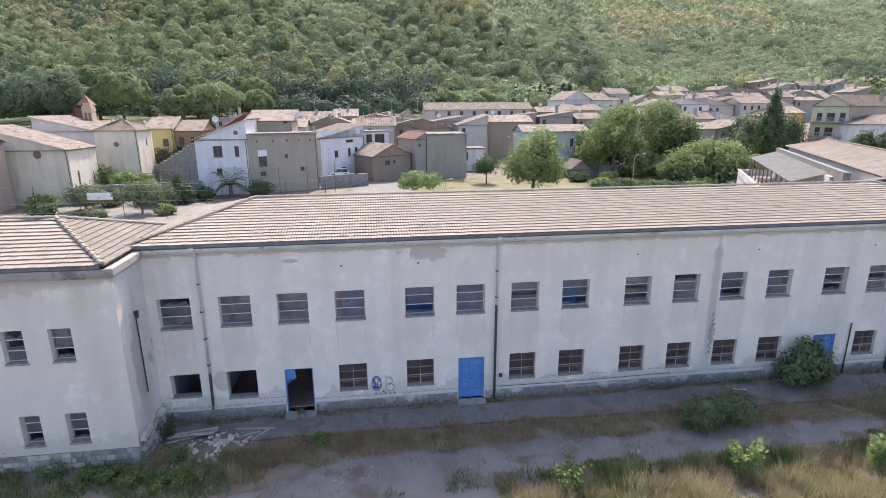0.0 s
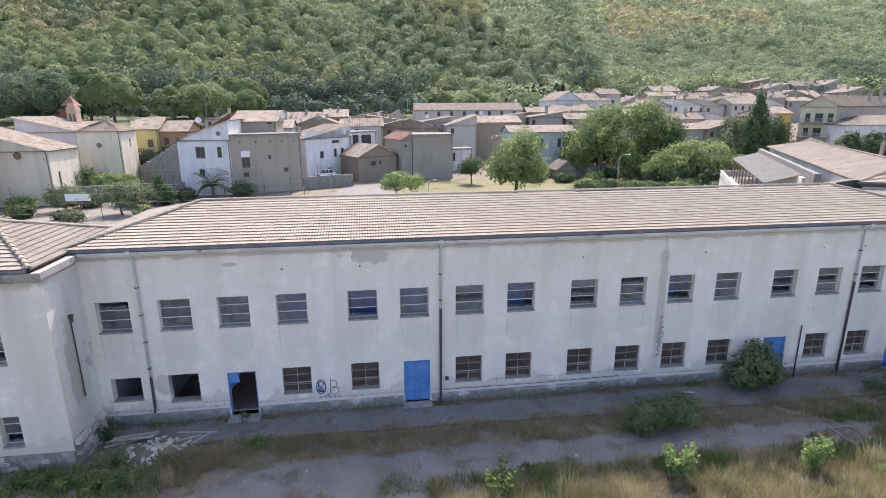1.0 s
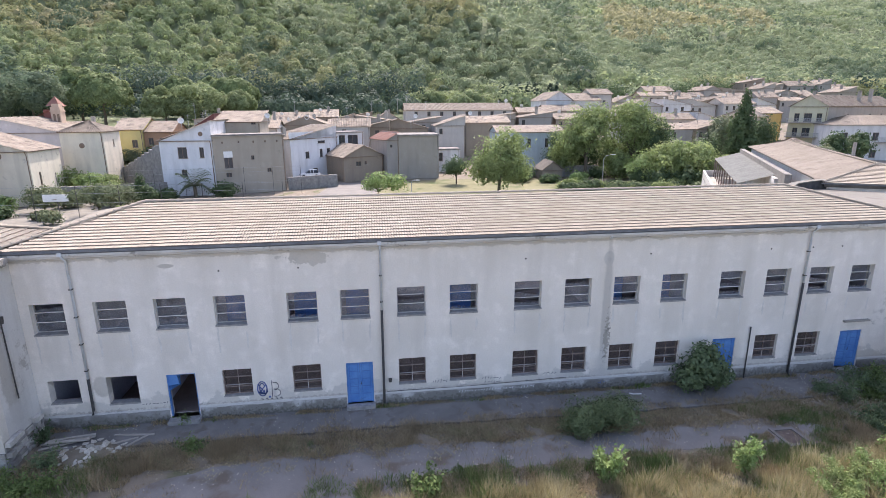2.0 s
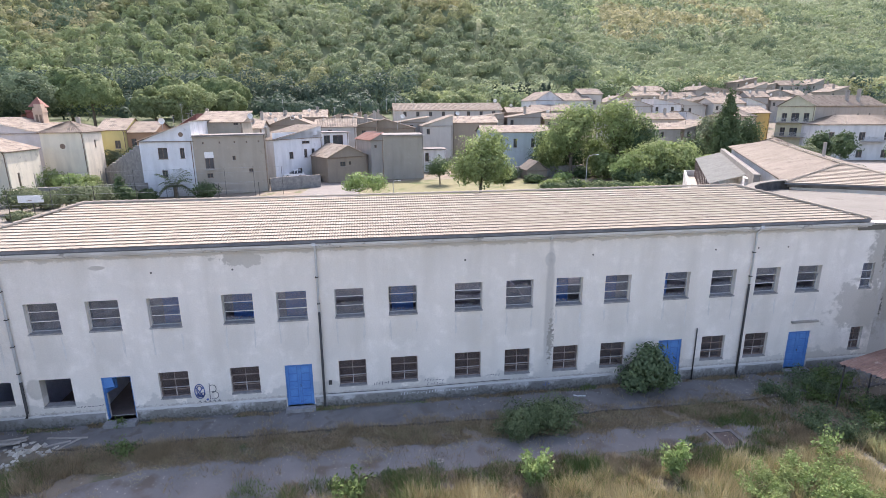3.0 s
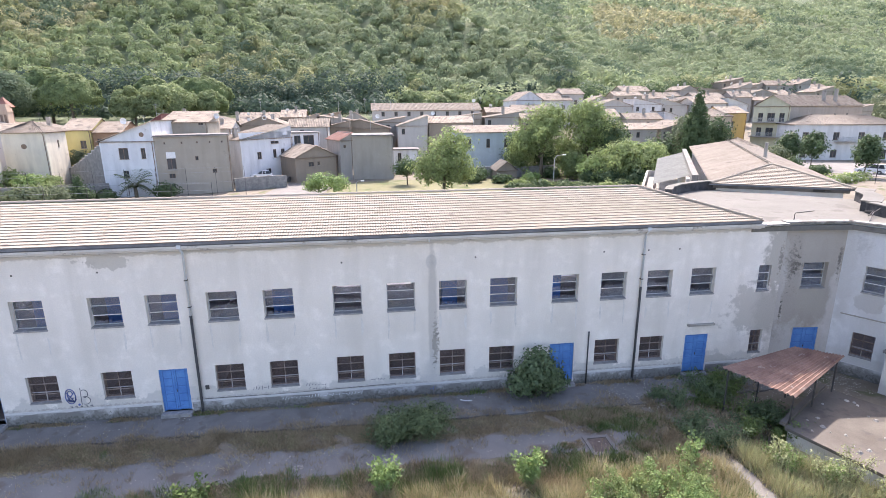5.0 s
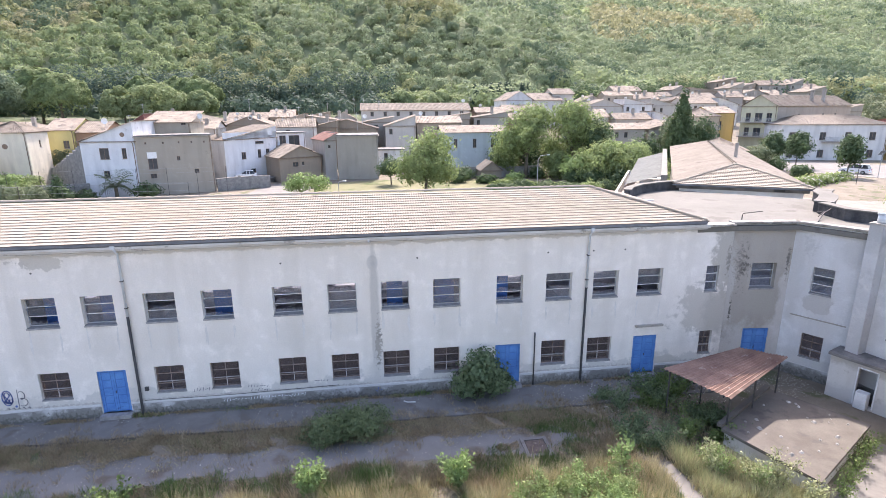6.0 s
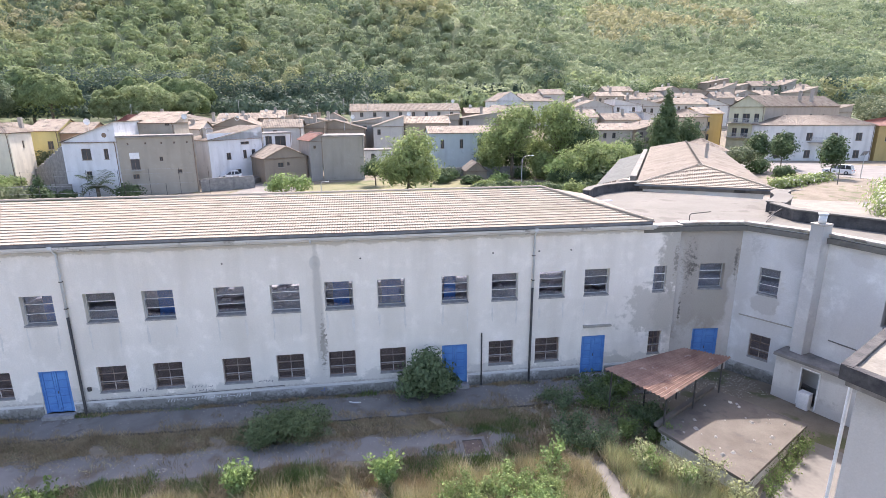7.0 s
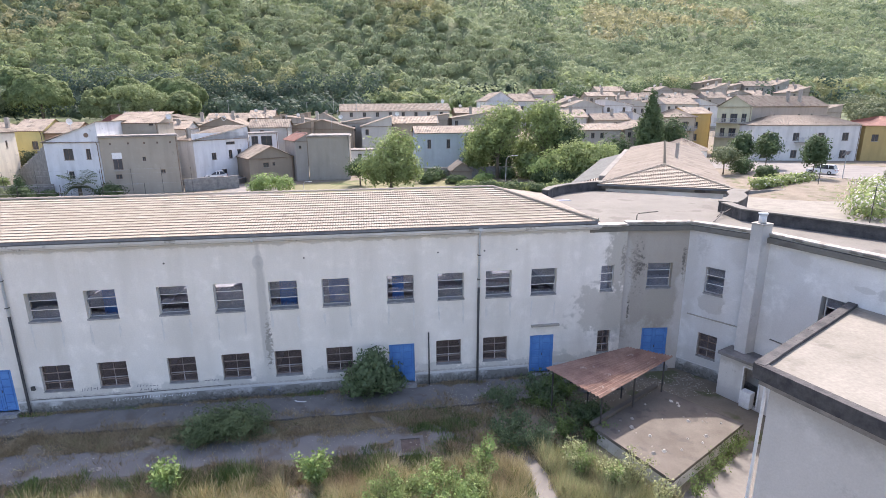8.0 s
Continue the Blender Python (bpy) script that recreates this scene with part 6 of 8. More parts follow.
stone_wall("wall_steps", (-44.0, 79.0), (-31.7, 67.5), 0.8, 9.8, "ruined stone wall stepping down beside the white house", 0.5, True)
stone_wall("wall_garden", (-12.7, 70.2), (-4.6, 73.8), 0.8, 3.2, "mottled stone retaining wall")
stone_wall("wall_garden", (-47.0, 62.5), (-31.0, 66.0), 0.8, 3.4, "weathered garden wall under the chapel")
patch("lawn", [(1.5, 57), (32, 52), (44, 62), (42, 77), (14, 80), (4.5, 76)], 0.2, 1.03, LAWN, "parched yellow-green lawn", "lawn", 14, 0.5)
patch("driveway", [(-8, 60), (1.0, 57), (4.0, 76), (-5.5, 78.5)], 0.2, 1.02, ROAD, "pale concrete drive beside the lawn", "driveway")
patch("court", [(-52, 44), (-26, 42), (-28, 60), (-48, 61)], 0.2, 1.03, mat("dusty play court", (0.15, 0.138, 0.115), (0.215, 0.20, 0.168), 0.4), "dusty play court behind a tall fence", "court")
patch("street", [(84, 76), (88.4, 69), (95, 56.5), (100, 48), (112, 32), (140, 32), (126, 58), (112, 76), (100, 84), (92, 90)], 0.5, 2.84, ROAD, "sunlit pale street", "street")
stone_wall("wall_terrace", (66, 44), (86, 45), 0.2, 2.6, "low concrete wall of the roadside terrace", 0.3)
patch("terrace", [(52, 16), (74, 14), (86, 44), (66, 43)], 0.2, 2.0, SCREED, "pale sunlit terrace with dry weeds", "terrace")


# ---- woods on the hillside ----
def crowns(name, gx, gy, size, n, card, r, material, label, tall=1.0):
    """Many round tree crowns of leaf sprays, one mesh."""
    gz = ground_z(gx, gy)
    k = len(gx)
    s = size * r.uniform(0.65, 1.3, k)
    d = r.normal(size=(k, n, 3))
    d[:, :, 2] = np.abs(d[:, :, 2]) * 1.1 - 0.25
    d /= np.linalg.norm(d, axis=2)[:, :, None]
    ph = r.uniform(0, 6.3, (k, 1, 4))
    lump = 1 + 0.15 * np.sin(d[:, :, 0] * 4 + ph[:, :, 0]) * np.sin(d[:, :, 1] * 4 + ph[:, :, 1]) + 0.10 * np.sin(d[:, :, 2] * 7 + ph[:, :, 2])
    rad = lump * r.uniform(0.8, 1.0, (k, n))
    high = tall * r.uniform(0.85, 1.2, (k, 1, 1))
    c = d * rad[:, :, None] * s[:, None, None]
    c[:, :, 2:] *= high
    c += np.stack([gx, gy, gz + s * 0.85 * tall], 1)[:, None, :]
    nn = d + np.array((0, 0, 0.12)) + r.normal(size=d.shape) * 0.16
    tr = cards(c.reshape(-1, 3), nn.reshape(-1, 3), card, r, wide=0.85)
    return tagged(soup(name, tr, material), label, "woodland", kind="stuff")


def scatter(x0, x1, y0, y1, spacing, seed):
    r = np.random.default_rng(seed)
    gx, gy = np.meshgrid(np.arange(x0, x1, spacing), np.arange(y0, y1, spacing))
    gx = gx.ravel() + r.uniform(-0.5, 0.5, gx.size) * spacing
    gy = gy.ravel() + r.uniform(-0.5, 0.5, gy.size) * spacing
    # keep only bearings that the camera takes in
    u = (gx - EYE_X) / (gy - EYE_Y)
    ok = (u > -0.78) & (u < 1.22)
    return gx[ok], gy[ok], r


KINDS = ((FOREST, "dense green deciduous woods on the slope"), (FOREST_DARK, "darker trees in the woods, some coloured dark for gully and ridge shade"), (FOREST_OLIVE, "olive-green trees drying on the slope"),
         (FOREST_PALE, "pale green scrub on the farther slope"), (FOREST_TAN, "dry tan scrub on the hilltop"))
for y0, y1, spacing, size, n, card, seed in ((230, 325, 6.6, 3.9, 250, 0.46, 31), (325, 500, 7.0, 4.1, 105, 0.66, 33), (500, 1000, 10.5, 6.2, 40, 1.3, 35)):
    gx, gy, r = scatter(-620, 1150, y0, y1, spacing, seed)
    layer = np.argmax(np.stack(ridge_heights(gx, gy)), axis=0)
    # bearing and height angle as seen from the camera choose the leaf kind
    u, e = (gx - EYE_X) / (gy - EYE_Y), (ground_z(gx, gy) - EYE_Z) / (gy - EYE_Y)
    pick = r.uniform(-0.75, 0.75, len(gx)) + drift(gx, gy, 45)
    fine_ = r.uniform(-0.5, 0.5, len(gx)) + drift(gx + 300, gy, 70)
    kind = np.zeros(len(gx), int)
    near = layer == 0
    kind[near & (fine_ > 0.5 - 4.5 * np.clip(e - 0.06, 0, 0.2))] = 2
    kind[near & (e > 0.10) & (fine_ > 0.95 - 4.0 * np.clip(e - 0.10, 0, 0.2))] = 4
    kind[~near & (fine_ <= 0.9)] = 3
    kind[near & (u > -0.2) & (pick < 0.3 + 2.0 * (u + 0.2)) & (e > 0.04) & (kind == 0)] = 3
    kind[near & (pick > 1.0)] = 1
    kind[~near & (pick > 1.15)] = 1
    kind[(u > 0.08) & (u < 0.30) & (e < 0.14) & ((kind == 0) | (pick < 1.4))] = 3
    # darker leaves as the gully's shade between the two slopes, and the tan crown of the farther hill
    gully = 0.312 + 0.007 * drift(gx, gy, 80)
    kind[~near & (np.abs(u - gully) < 0.006 + 0.7 * np.clip(e - 0.13, 0, 0.2)) & (e > 0.128) & (pick > -0.7)] = 1
    kind[(layer == 2) & (e > 0.105) & (u > 0.40) & (u < 0.74) & (fine_ > 0.3)] = 4
    # dark bands at set view angles suggest ridges and valley lines by leaf colour
    kind[(layer == 2) & (np.abs(e - 0.078 - 0.09 * (u - 0.4) - 0.01 * drift(gx, gy, 60)) < 0.007) & (pick > -0.1)] = 1
    kind[(layer == 1) & (np.abs(e - 0.115 - 0.25 * (0.2 - u) - 0.01 * drift(gx, gy, 60)) < 0.007) & (u > 0.14) & (pick > -0.2)] = 1
    kind[(layer == 2) & (u > 0.6) & (e > np.interp(u, RIDGES[2][2], RIDGES[2][3]) - 0.012) & (pick > 0.2)] = 1
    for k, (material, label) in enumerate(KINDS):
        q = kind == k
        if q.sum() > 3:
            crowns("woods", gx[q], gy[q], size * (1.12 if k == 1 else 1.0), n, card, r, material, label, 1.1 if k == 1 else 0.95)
# the shaded band below the woods comes from the dark leaf colour
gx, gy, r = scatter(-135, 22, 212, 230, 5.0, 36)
crowns("woods", gx, gy, 4.6, 170, 0.55, r, SHADY, "row of tall trees at the foot of the slope, darkened for shade", 1.75)
gx, gy, r = scatter(-230, -128, 200, 228, 6.6, 39)
crowns("woods", gx, gy, 4.8, 170, 0.6, r, FOREST, "green trees at the foot of the slope", 1.3)
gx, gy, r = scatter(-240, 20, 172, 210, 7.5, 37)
crowns("woods", gx, gy, 4.0, 110, 0.6, r, SHADY, "undergrowth below the slope, coloured dark for shade", 1.0)
gx, gy, r = scatter(20, 66, 200, 230, 6.6, 38)
crowns("woods", gx, gy, 4.4, 170, 0.55, r, ROUND, "light green trees at the foot of the slope", 1.1)
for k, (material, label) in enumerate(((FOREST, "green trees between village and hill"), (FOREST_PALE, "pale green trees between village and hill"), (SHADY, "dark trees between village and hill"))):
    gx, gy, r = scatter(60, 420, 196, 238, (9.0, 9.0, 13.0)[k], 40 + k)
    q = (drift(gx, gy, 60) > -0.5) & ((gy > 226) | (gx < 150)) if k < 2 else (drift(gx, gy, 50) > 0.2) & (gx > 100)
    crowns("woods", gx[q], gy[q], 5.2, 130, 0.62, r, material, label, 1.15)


# ---- single trees ----
def tree(x, y, z, crowns, trunk, n, size, material, label, name="tree", seed=1, limbs=5, flat=0.2, shell=0.5, group=""):
    """Trunk with limbs that reach into the crown; the crown is made of many leaf sprays in several lumps."""
    if size > 0.2:
        n, size = int(n * 1.7), size * 0.74
    t = thing(name, pose(x, y, z), label, "tree" if name != "shrub" else "shrub", group)
    r = random.Random(seed)
    g = Geo()
    h, rad = trunk
    lean = (r.uniform(-0.2, 0.2), r.uniform(-0.2, 0.2))
    g.tube([(0, 0, -0.3), (lean[0] * 0.4, lean[1] * 0.4, h * 0.5), (lean[0], lean[1], h)], rad, 8, rad * 0.65)
    for i in range(limbs):
        c = crowns[i % len(crowns)]
        a = r.uniform(0, 6.28)
        tip = (c[0] + math.cos(a) * c[3] * 0.55, c[1] + math.sin(a) * c[4] * 0.55, c[2] + r.uniform(-0.1, 0.5) * c[5])
        mid = ((lean[0] + tip[0]) / 2, (lean[1] + tip[1]) / 2, (h + tip[2]) / 2 - 0.1 * h)
        g.tube([(lean[0], lean[1], h * r.uniform(0.75, 1.0)), mid, tip], rad * 0.45, 6, rad * 0.08)
    part("trunk", g, BARK, t, smooth=True)
    tot = sum(c[3] * c[4] + c[4] * c[5] for c in crowns)
    arr = [leaves(int(n * (c[3] * c[4] + c[4] * c[5]) / tot), c[:3], c[3:6], size, seed * 31 + i, shell * 0.85, 0.5, flat) for i, c in enumerate(crowns)]
    soup("crown", np.concatenate(arr), material, t)
    return t


G = 1.0
tree(22.0, 60.0, G, [(0, 0, 5.4, 4.6, 4.4, 4.0), (1.6, 0.6, 7.8, 3.0, 3.0, 2.8), (-2.2, 0, 4.2, 3.0, 3.0, 2.4), (2.6, 0, 3.8, 2.8, 2.8, 2.2)], (3.0, 0.3), 5200, 0.33, LEAF, "broad green garden tree on the lawn", seed=2)
tree(2.6, 59.0, G, [(0, 0, 2.7, 2.2, 2.0, 1.5), (2.6, 0.3, 2.4, 1.9, 1.9, 1.4), (-1.2, 0, 2.2, 1.4, 1.5, 1.1)], (1.2, 0.1), 1700, 0.24, LEAF_BRIGHT, "light green fruit trees growing close together", seed=3, limbs=7)
tree(17.0, 72.5, G, [(0, 0, 3.4, 2.6, 2.4, 1.7), (-0.8, 0, 2.9, 1.8, 1.8, 1.2)], (2.0, 0.15), 1500, 0.24, LEAF_DARK, "small round dark tree on the lawn", seed=4)
tree(44.0, 78.0, G, [(0, 0, 9.0, 5.2, 5.0, 4.6), (-3.0, 0, 7.0, 4.0, 4.0, 3.6), (2.0, 1, 11.8, 3.6, 3.6, 2.8)], (5.0, 0.4), 5200, 0.38, LEAF, "tall plane tree behind the garden wall", seed=5, limbs=9, shell=0.35)
tree(54.0, 78.5, G, [(0, 0, 9.6, 5.4, 5.0, 5.0), (3.6, 0, 7.5, 4.0, 4.0, 4.0), (-1.0, 0, 12.6, 3.6, 3.4, 2.6)], (5.0, 0.4), 5200, 0.38, LEAF, "tall leafy plane tree with an open crown", seed=6, limbs=9, shell=0.35)
tree(57.5, 76.0, G, [(0, 0, 7.0, 3.0, 3.0, 4.6)], (3.0, 0.25), 2000, 0.32, LEAF_DARK, "dark evergreen among the plane trees", seed=7)
tree(40.5, 86.0, G, [(0, 0, 3.5, 2.6, 2.6, 3.0), (0, 0, 6.8, 1.7, 1.7, 2.6)], (2.0, 0.2), 1700, 0.28, LEAF_DARK, "dark conifer behind the garden", seed=8)
for i, (x, y, rad, h) in enumerate(((51.0, 67.5, 3.6, 4.6), (53.6, 64.6, 4.3, 6.6), (57.6, 63.0, 4.0, 6.2), (60.0, 72.0, 3.4, 5.6), (61.0, 68.0, 3.6, 5.8), (62.8, 63.5, 2.8, 4.2))):
    tree(x, y, G, [(0, 0, h * 0.62, rad, rad * 0.9, h * 0.55), (rad * 0.3, 0, h * 0.9, rad * 0.6, rad * 0.6, h * 0.34)], (h * 0.35, 0.14), 2600, 0.32, LEAF if i % 3 else LEAF_BRIGHT, "bushy green tree in the thicket", seed=20 + i, group="thicket trees")
for i, (x, y, rad, h) in enumerate(((31.5, 78.0, 2.0, 2.4), (34.5, 72.0, 1.8, 1.6), (49.0, 66.0, 2.0, 3.2), (51.5, 62.5, 2.4, 3.2), (55.0, 60.0, 2.6, 3.4), (58.5, 58.5, 2.6, 3.2), (29.5, 73.5, 2.0, 2.0), (46.0, 77.0, 1.8, 2.2), (57.5, 50.0, 1.6, 2.8), (39.5, 70.0, 1.8, 2.2))):
    tree(x, y, G, [(0, 0, h * 0.5, rad, rad * 0.85, h * 0.52)], (h * 0.3, 0.07), 1000, 0.28, LEAF_DARK if i < 8 else LEAF_BRIGHT, "dark shrub at the thicket's foot" if i < 8 else "young green shrub by the wall", "shrub", 40 + i, group="thicket shrubs")
for i, (x, y, rad, h) in enumerate(((41.0, 82.0, 3.2, 6.0), (46.5, 84.0, 3.6, 7.5), (51.5, 83.0, 3.8, 7.0), (57.0, 83.0, 3.6, 7.5), (62.5, 80.0, 3.6, 6.5), (66.5, 76.5, 3.2, 6.0), (50.0, 75.0, 3.2, 5.0), (55.5, 71.5, 3.6, 5.2), (65.0, 68.0, 3.0, 4.6))):
    tree(x, y, G, [(0, 0, h * 0.5, rad, rad * 0.9, h * 0.5), (-rad * 0.3, 0, h * 0.8, rad * 0.6, rad * 0.6, h * 0.3)], (h * 0.35, 0.14), 2600, 0.34, (LEAF, LEAF_DARK, LEAF, LEAF_GREY)[i % 4], "bushy green tree among the planes", seed=230 + i, group="thicket trees")
r = random.Random(41)
for i in range(22):
    x = 34.0 + i * 1.45
    y, h = 61.5 - (x - 34.0) * 0.22 + r.uniform(-2.5, 3.0), r.uniform(1.2, 2.1)
    tree(x, y, G, [(0, 0, h * 0.45, r.uniform(1.5, 2.3), 1.7, h * 0.55)], (h * 0.3, 0.06), 900, 0.26, (LEAF_DARK, LEAF, LEAF_GREY)[i % 3], ("low dark undergrowth below the garden wall", "low green undergrowth below the garden wall", "low dull green undergrowth below the garden wall")[i % 3], "shrub", 290 + i, group="undergrowth")
# cypress and its neighbours
tree(71.6, 70.5, G, [(0, 0, 3.4, 3.5, 3.3, 3.0), (0.3, 0, 6.4, 3.0, 2.9, 3.0), (-0.2, 0, 9.2, 2.4, 2.3, 3.0), (0.1, 0, 11.8, 1.7, 1.7, 2.8), (0, 0, 14.4, 0.9, 0.9, 2.4)], (5.0, 0.3), 6500, 0.36, LEAF_DARK, "tall dark pointed conifer", seed=9, flat=-0.3)
tree(77.2, 72.5, G, [(0, 0, 5.0, 3.4, 3.2, 4.4), (0, 0, 8.8, 2.4, 2.4, 2.8)], (3.0, 0.2), 3600, 0.34, LEAF_DARK, "dark evergreen beside the tall conifer", seed=10)
tree(66.0, 72.0, G, [(0, 0, 5.0, 2.8, 2.8, 3.6)], (2.5, 0.2), 1800, 0.34, LEAF_DARK, "dark evergreen in the thicket", seed=11)
for i, (x, y, rad) in enumerate(((89.0, 67.5, 2.5), (95.5, 69.0, 2.7), (93.0, 55.0, 2.4))):
    tree(x, y, 2.8, [(0, 0, 4.2, rad * 0.95, rad * 0.95, 2.2), (0, 0, 5.6, rad * 0.6, rad * 0.6, 1.5)], (2.6, 0.12), 2000, 0.32, LEAF_DARK, "clipped round street tree", seed=60 + i, group="street trees")
tree(82.0, 62.5, 2.6, [(0, 0, 3.6, 2.4, 2.4, 1.7)], (2.2, 0.14), 1100, 0.28, LEAF_OLIVE, "grey-green olive tree by the street", seed=64)
for i, (x, y, rad, h) in enumerate(((85.5, 62.5, 2.0, 3.2), (84.5, 55.0, 1.6, 2.4), (103.5, 49.5, 1.8, 2.2))):
    tree(x, y, 2.7, [(0, 0, h * 0.5, rad, rad, h * 0.5)], (h * 0.3, 0.08), 900, 0.28, LEAF_DARK if i < 2 else LEAF_OLIVE, "rounded garden shrub by the street", "shrub", 70 + i, group="street shrubs")


def hedge(a, b, z, w, h, n, material, label, seed, flowers=0):
    t = thing("hedge", pose(a[0], a[1], z), label, "hedge")
    r = np.random.default_rng(seed)
    u = r.uniform(0, 1, n)
    d = np.array((b[0] - a[0], b[1] - a[1]))
    off = r.normal(size=(n, 2)) * w * 0.4
    zz = h * r.uniform(0, 1, n) ** 0.7 * (1 + 0.15 * np.sin(u * 40) + 0.1 * np.sin(u * 90))
    c = np.concatenate([d * u[:, None] + off, zz[:, None]], 1)
    nn = np.concatenate([off, (zz / h)[:, None] * 1.5], 1) + r.normal(size=(n, 3)) * 0.5
    soup("foliage", cards(c, nn, 0.26, r), material, t)
    if flowers:
        c2 = c[:flowers] + np.array((-0.05, -0.15, 0.1))
        soup("blossom", cards(c2, nn[:flowers], 0.2, r), LEAF_FLOWER, t)
    stem = Geo()
    for k in range(8):
        p = d * (k + 0.5) / 8
        stem.tube([(p[0], p[1], -0.2), (p[0] + 0.1, p[1], h * 0.6)], 0.05, 5)
    part("stem", stem, BARK, t)


hedge((76, 46.5), (90.5, 52.5), 2.5, 1.8, 1.4, 2600, LEAF, "flowering oleander hedge along the street wall", 80, 250)
hedge((74, 25.5), (94, 43.5), 2.0, 3.2, 2.2, 4200, LEAF, "thick flowering oleander bank by the terrace", 81, 1300)
tree(96.0, 34.0, 2.0, [(0, 0, 2.4, 2.6, 2.4, 2.0)], (1.5, 0.1), 1200, 0.3, LEAF, "green shrub at the end of the terrace", "shrub", 82)
# gardens by the church
tree(-34.4, 51.0, 0.9, [(0, 0, 2.7, 2.7, 2.4, 1.5), (1.0, 0, 3.3, 1.6, 1.6, 1.0)], (1.4, 0.16), 1800, 0.24, LEAF_OLIVE, "spreading olive tree in the play court", seed=90)
tree(-43.0, 54.5, 0.9, [(0, 0, 2.2, 2.6, 2.2, 1.5)], (0.9, 0.12), 1300, 0.24, LEAF_OLIVE, "silvery shrub by the court fence", "shrub", 91)
tree(-37.5, 45.5, 0.9, [(0, 0, 1.0, 1.4, 1.2, 0.7)], (0.5, 0.06), 500, 0.22, LEAF_OLIVE, "low grey-green shrub in the court", "shrub", 92)
tree(-33.2, 61.5, 0.9, [(0, 0, 1.6, 1.6, 1.6, 1.7), (0, 0, 3.1, 0.8, 0.8, 1.2)], (1.0, 0.1), 1000, 0.24, LEAF_DARK, "dark pointed conifer beneath the stone wall", seed=93)
for i, (x, y, z, rad, h) in enumerate(((-47.0, 69.0, 2.4, 2.2, 3.2), (-44.0, 68.5, 2.2, 2.4, 2.4), (-41.2, 69.5, 2.2, 1.6, 2.2), (-41.6, 80.0, 4.2, 2.0, 3.4), (-43.4, 76.0, 2.6, 0.9, 4.0), (-49.5, 56.0, 0.9, 1.7, 2.2), (-38.0, 80.5, 4.6, 1.6, 3.4), (-21.5, 63.5, 0.9, 2.0, 2.6))):
    tree(x, y, z, [(0, 0, h * 0.55, rad, rad * 0.8, h * 0.5)], (h * 0.4, 0.08), 1000, 0.24, (LEAF, LEAF_BRIGHT, LEAF, LEAF_OLIVE, LEAF, LEAF_BRIGHT, LEAF_DARK, LEAF_DARK)[i], "leafy garden shrub below the church", "shrub", 95 + i, group="church garden shrubs")
for i, (x, y, z, rad, h, k) in enumerate(((-45.5, 60.5, 0.9, 2.0, 2.6, 3), (-41.5, 58.0, 0.9, 2.2, 2.4, 3), (-37.0, 59.5, 0.9, 2.3, 3.4, 0), (-34.5, 57.0, 0.9, 2.4, 3.2, 3), (-31.5, 58.5, 0.9, 1.6, 2.6, 1), (-48.5, 66.5, 2.2, 1.8, 3.0, 2), (-43.0, 66.5, 2.2, 2.4, 2.6, 2), (-29.5, 61.0, 0.9, 1.5, 2.0, 1), (-46.5, 50.5, 0.9, 1.6, 1.6, 1), (-40.5, 49.0, 0.9, 1.3, 1.2, 3), (-31.0, 49.5, 0.9, 1.2, 1.3, 0))):
    tree(x, y, z, [(0, 0, h * 0.55, rad, rad * 0.8, h * 0.5), (rad * 0.3, 0, h * 0.8, rad * 0.5, rad * 0.5, h * 0.3)], (h * 0.4, 0.08), 1500, 0.24, (LEAF, LEAF_DARK, LEAF_BRIGHT, LEAF_OLIVE)[k], ("leafy garden shrub below the church", "dark green shrub by the play court", "light green shrub against the garden wall", "silvery round shrub in the garden")[k], "shrub", 260 + i, group="church garden shrubs")
# palm
pal = thing("palm", pose(-26.2, 63.8, 0.9), "short palm with arching fronds", "palm")
part("trunk", Geo().tube([(0, 0, -0.3), (0.05, 0, 1.0), (0, 0, 2.2)], 0.3, 8, 0.24), BARK, pal)
r = random.Random(4)
for i in range(36):
    a, up_ = i * 2.4, r.uniform(-0.1, 2.0)
    q = []
    for k in range(10):
        s0 = k / 10 * 2.6
        h0 = 2.25 + up_ * s0 - 0.36 * s0 * s0
        for sgn in (-1, 1):
            px, py = math.cos(a) * s0, math.sin(a) * s0
            nx_, ny_ = -math.sin(a) * sgn * 0.6, math.cos(a) * sgn * 0.6
            q.append([(px, py, h0), (px + math.cos(a) * 0.24, py + math.sin(a) * 0.24, h0), (px + nx_ + math.cos(a) * 0.3, py + ny_ + math.sin(a) * 0.3, h0 - 0.22)])
    soup("frond", np.array(q), LEAF_OLIVE, pal)
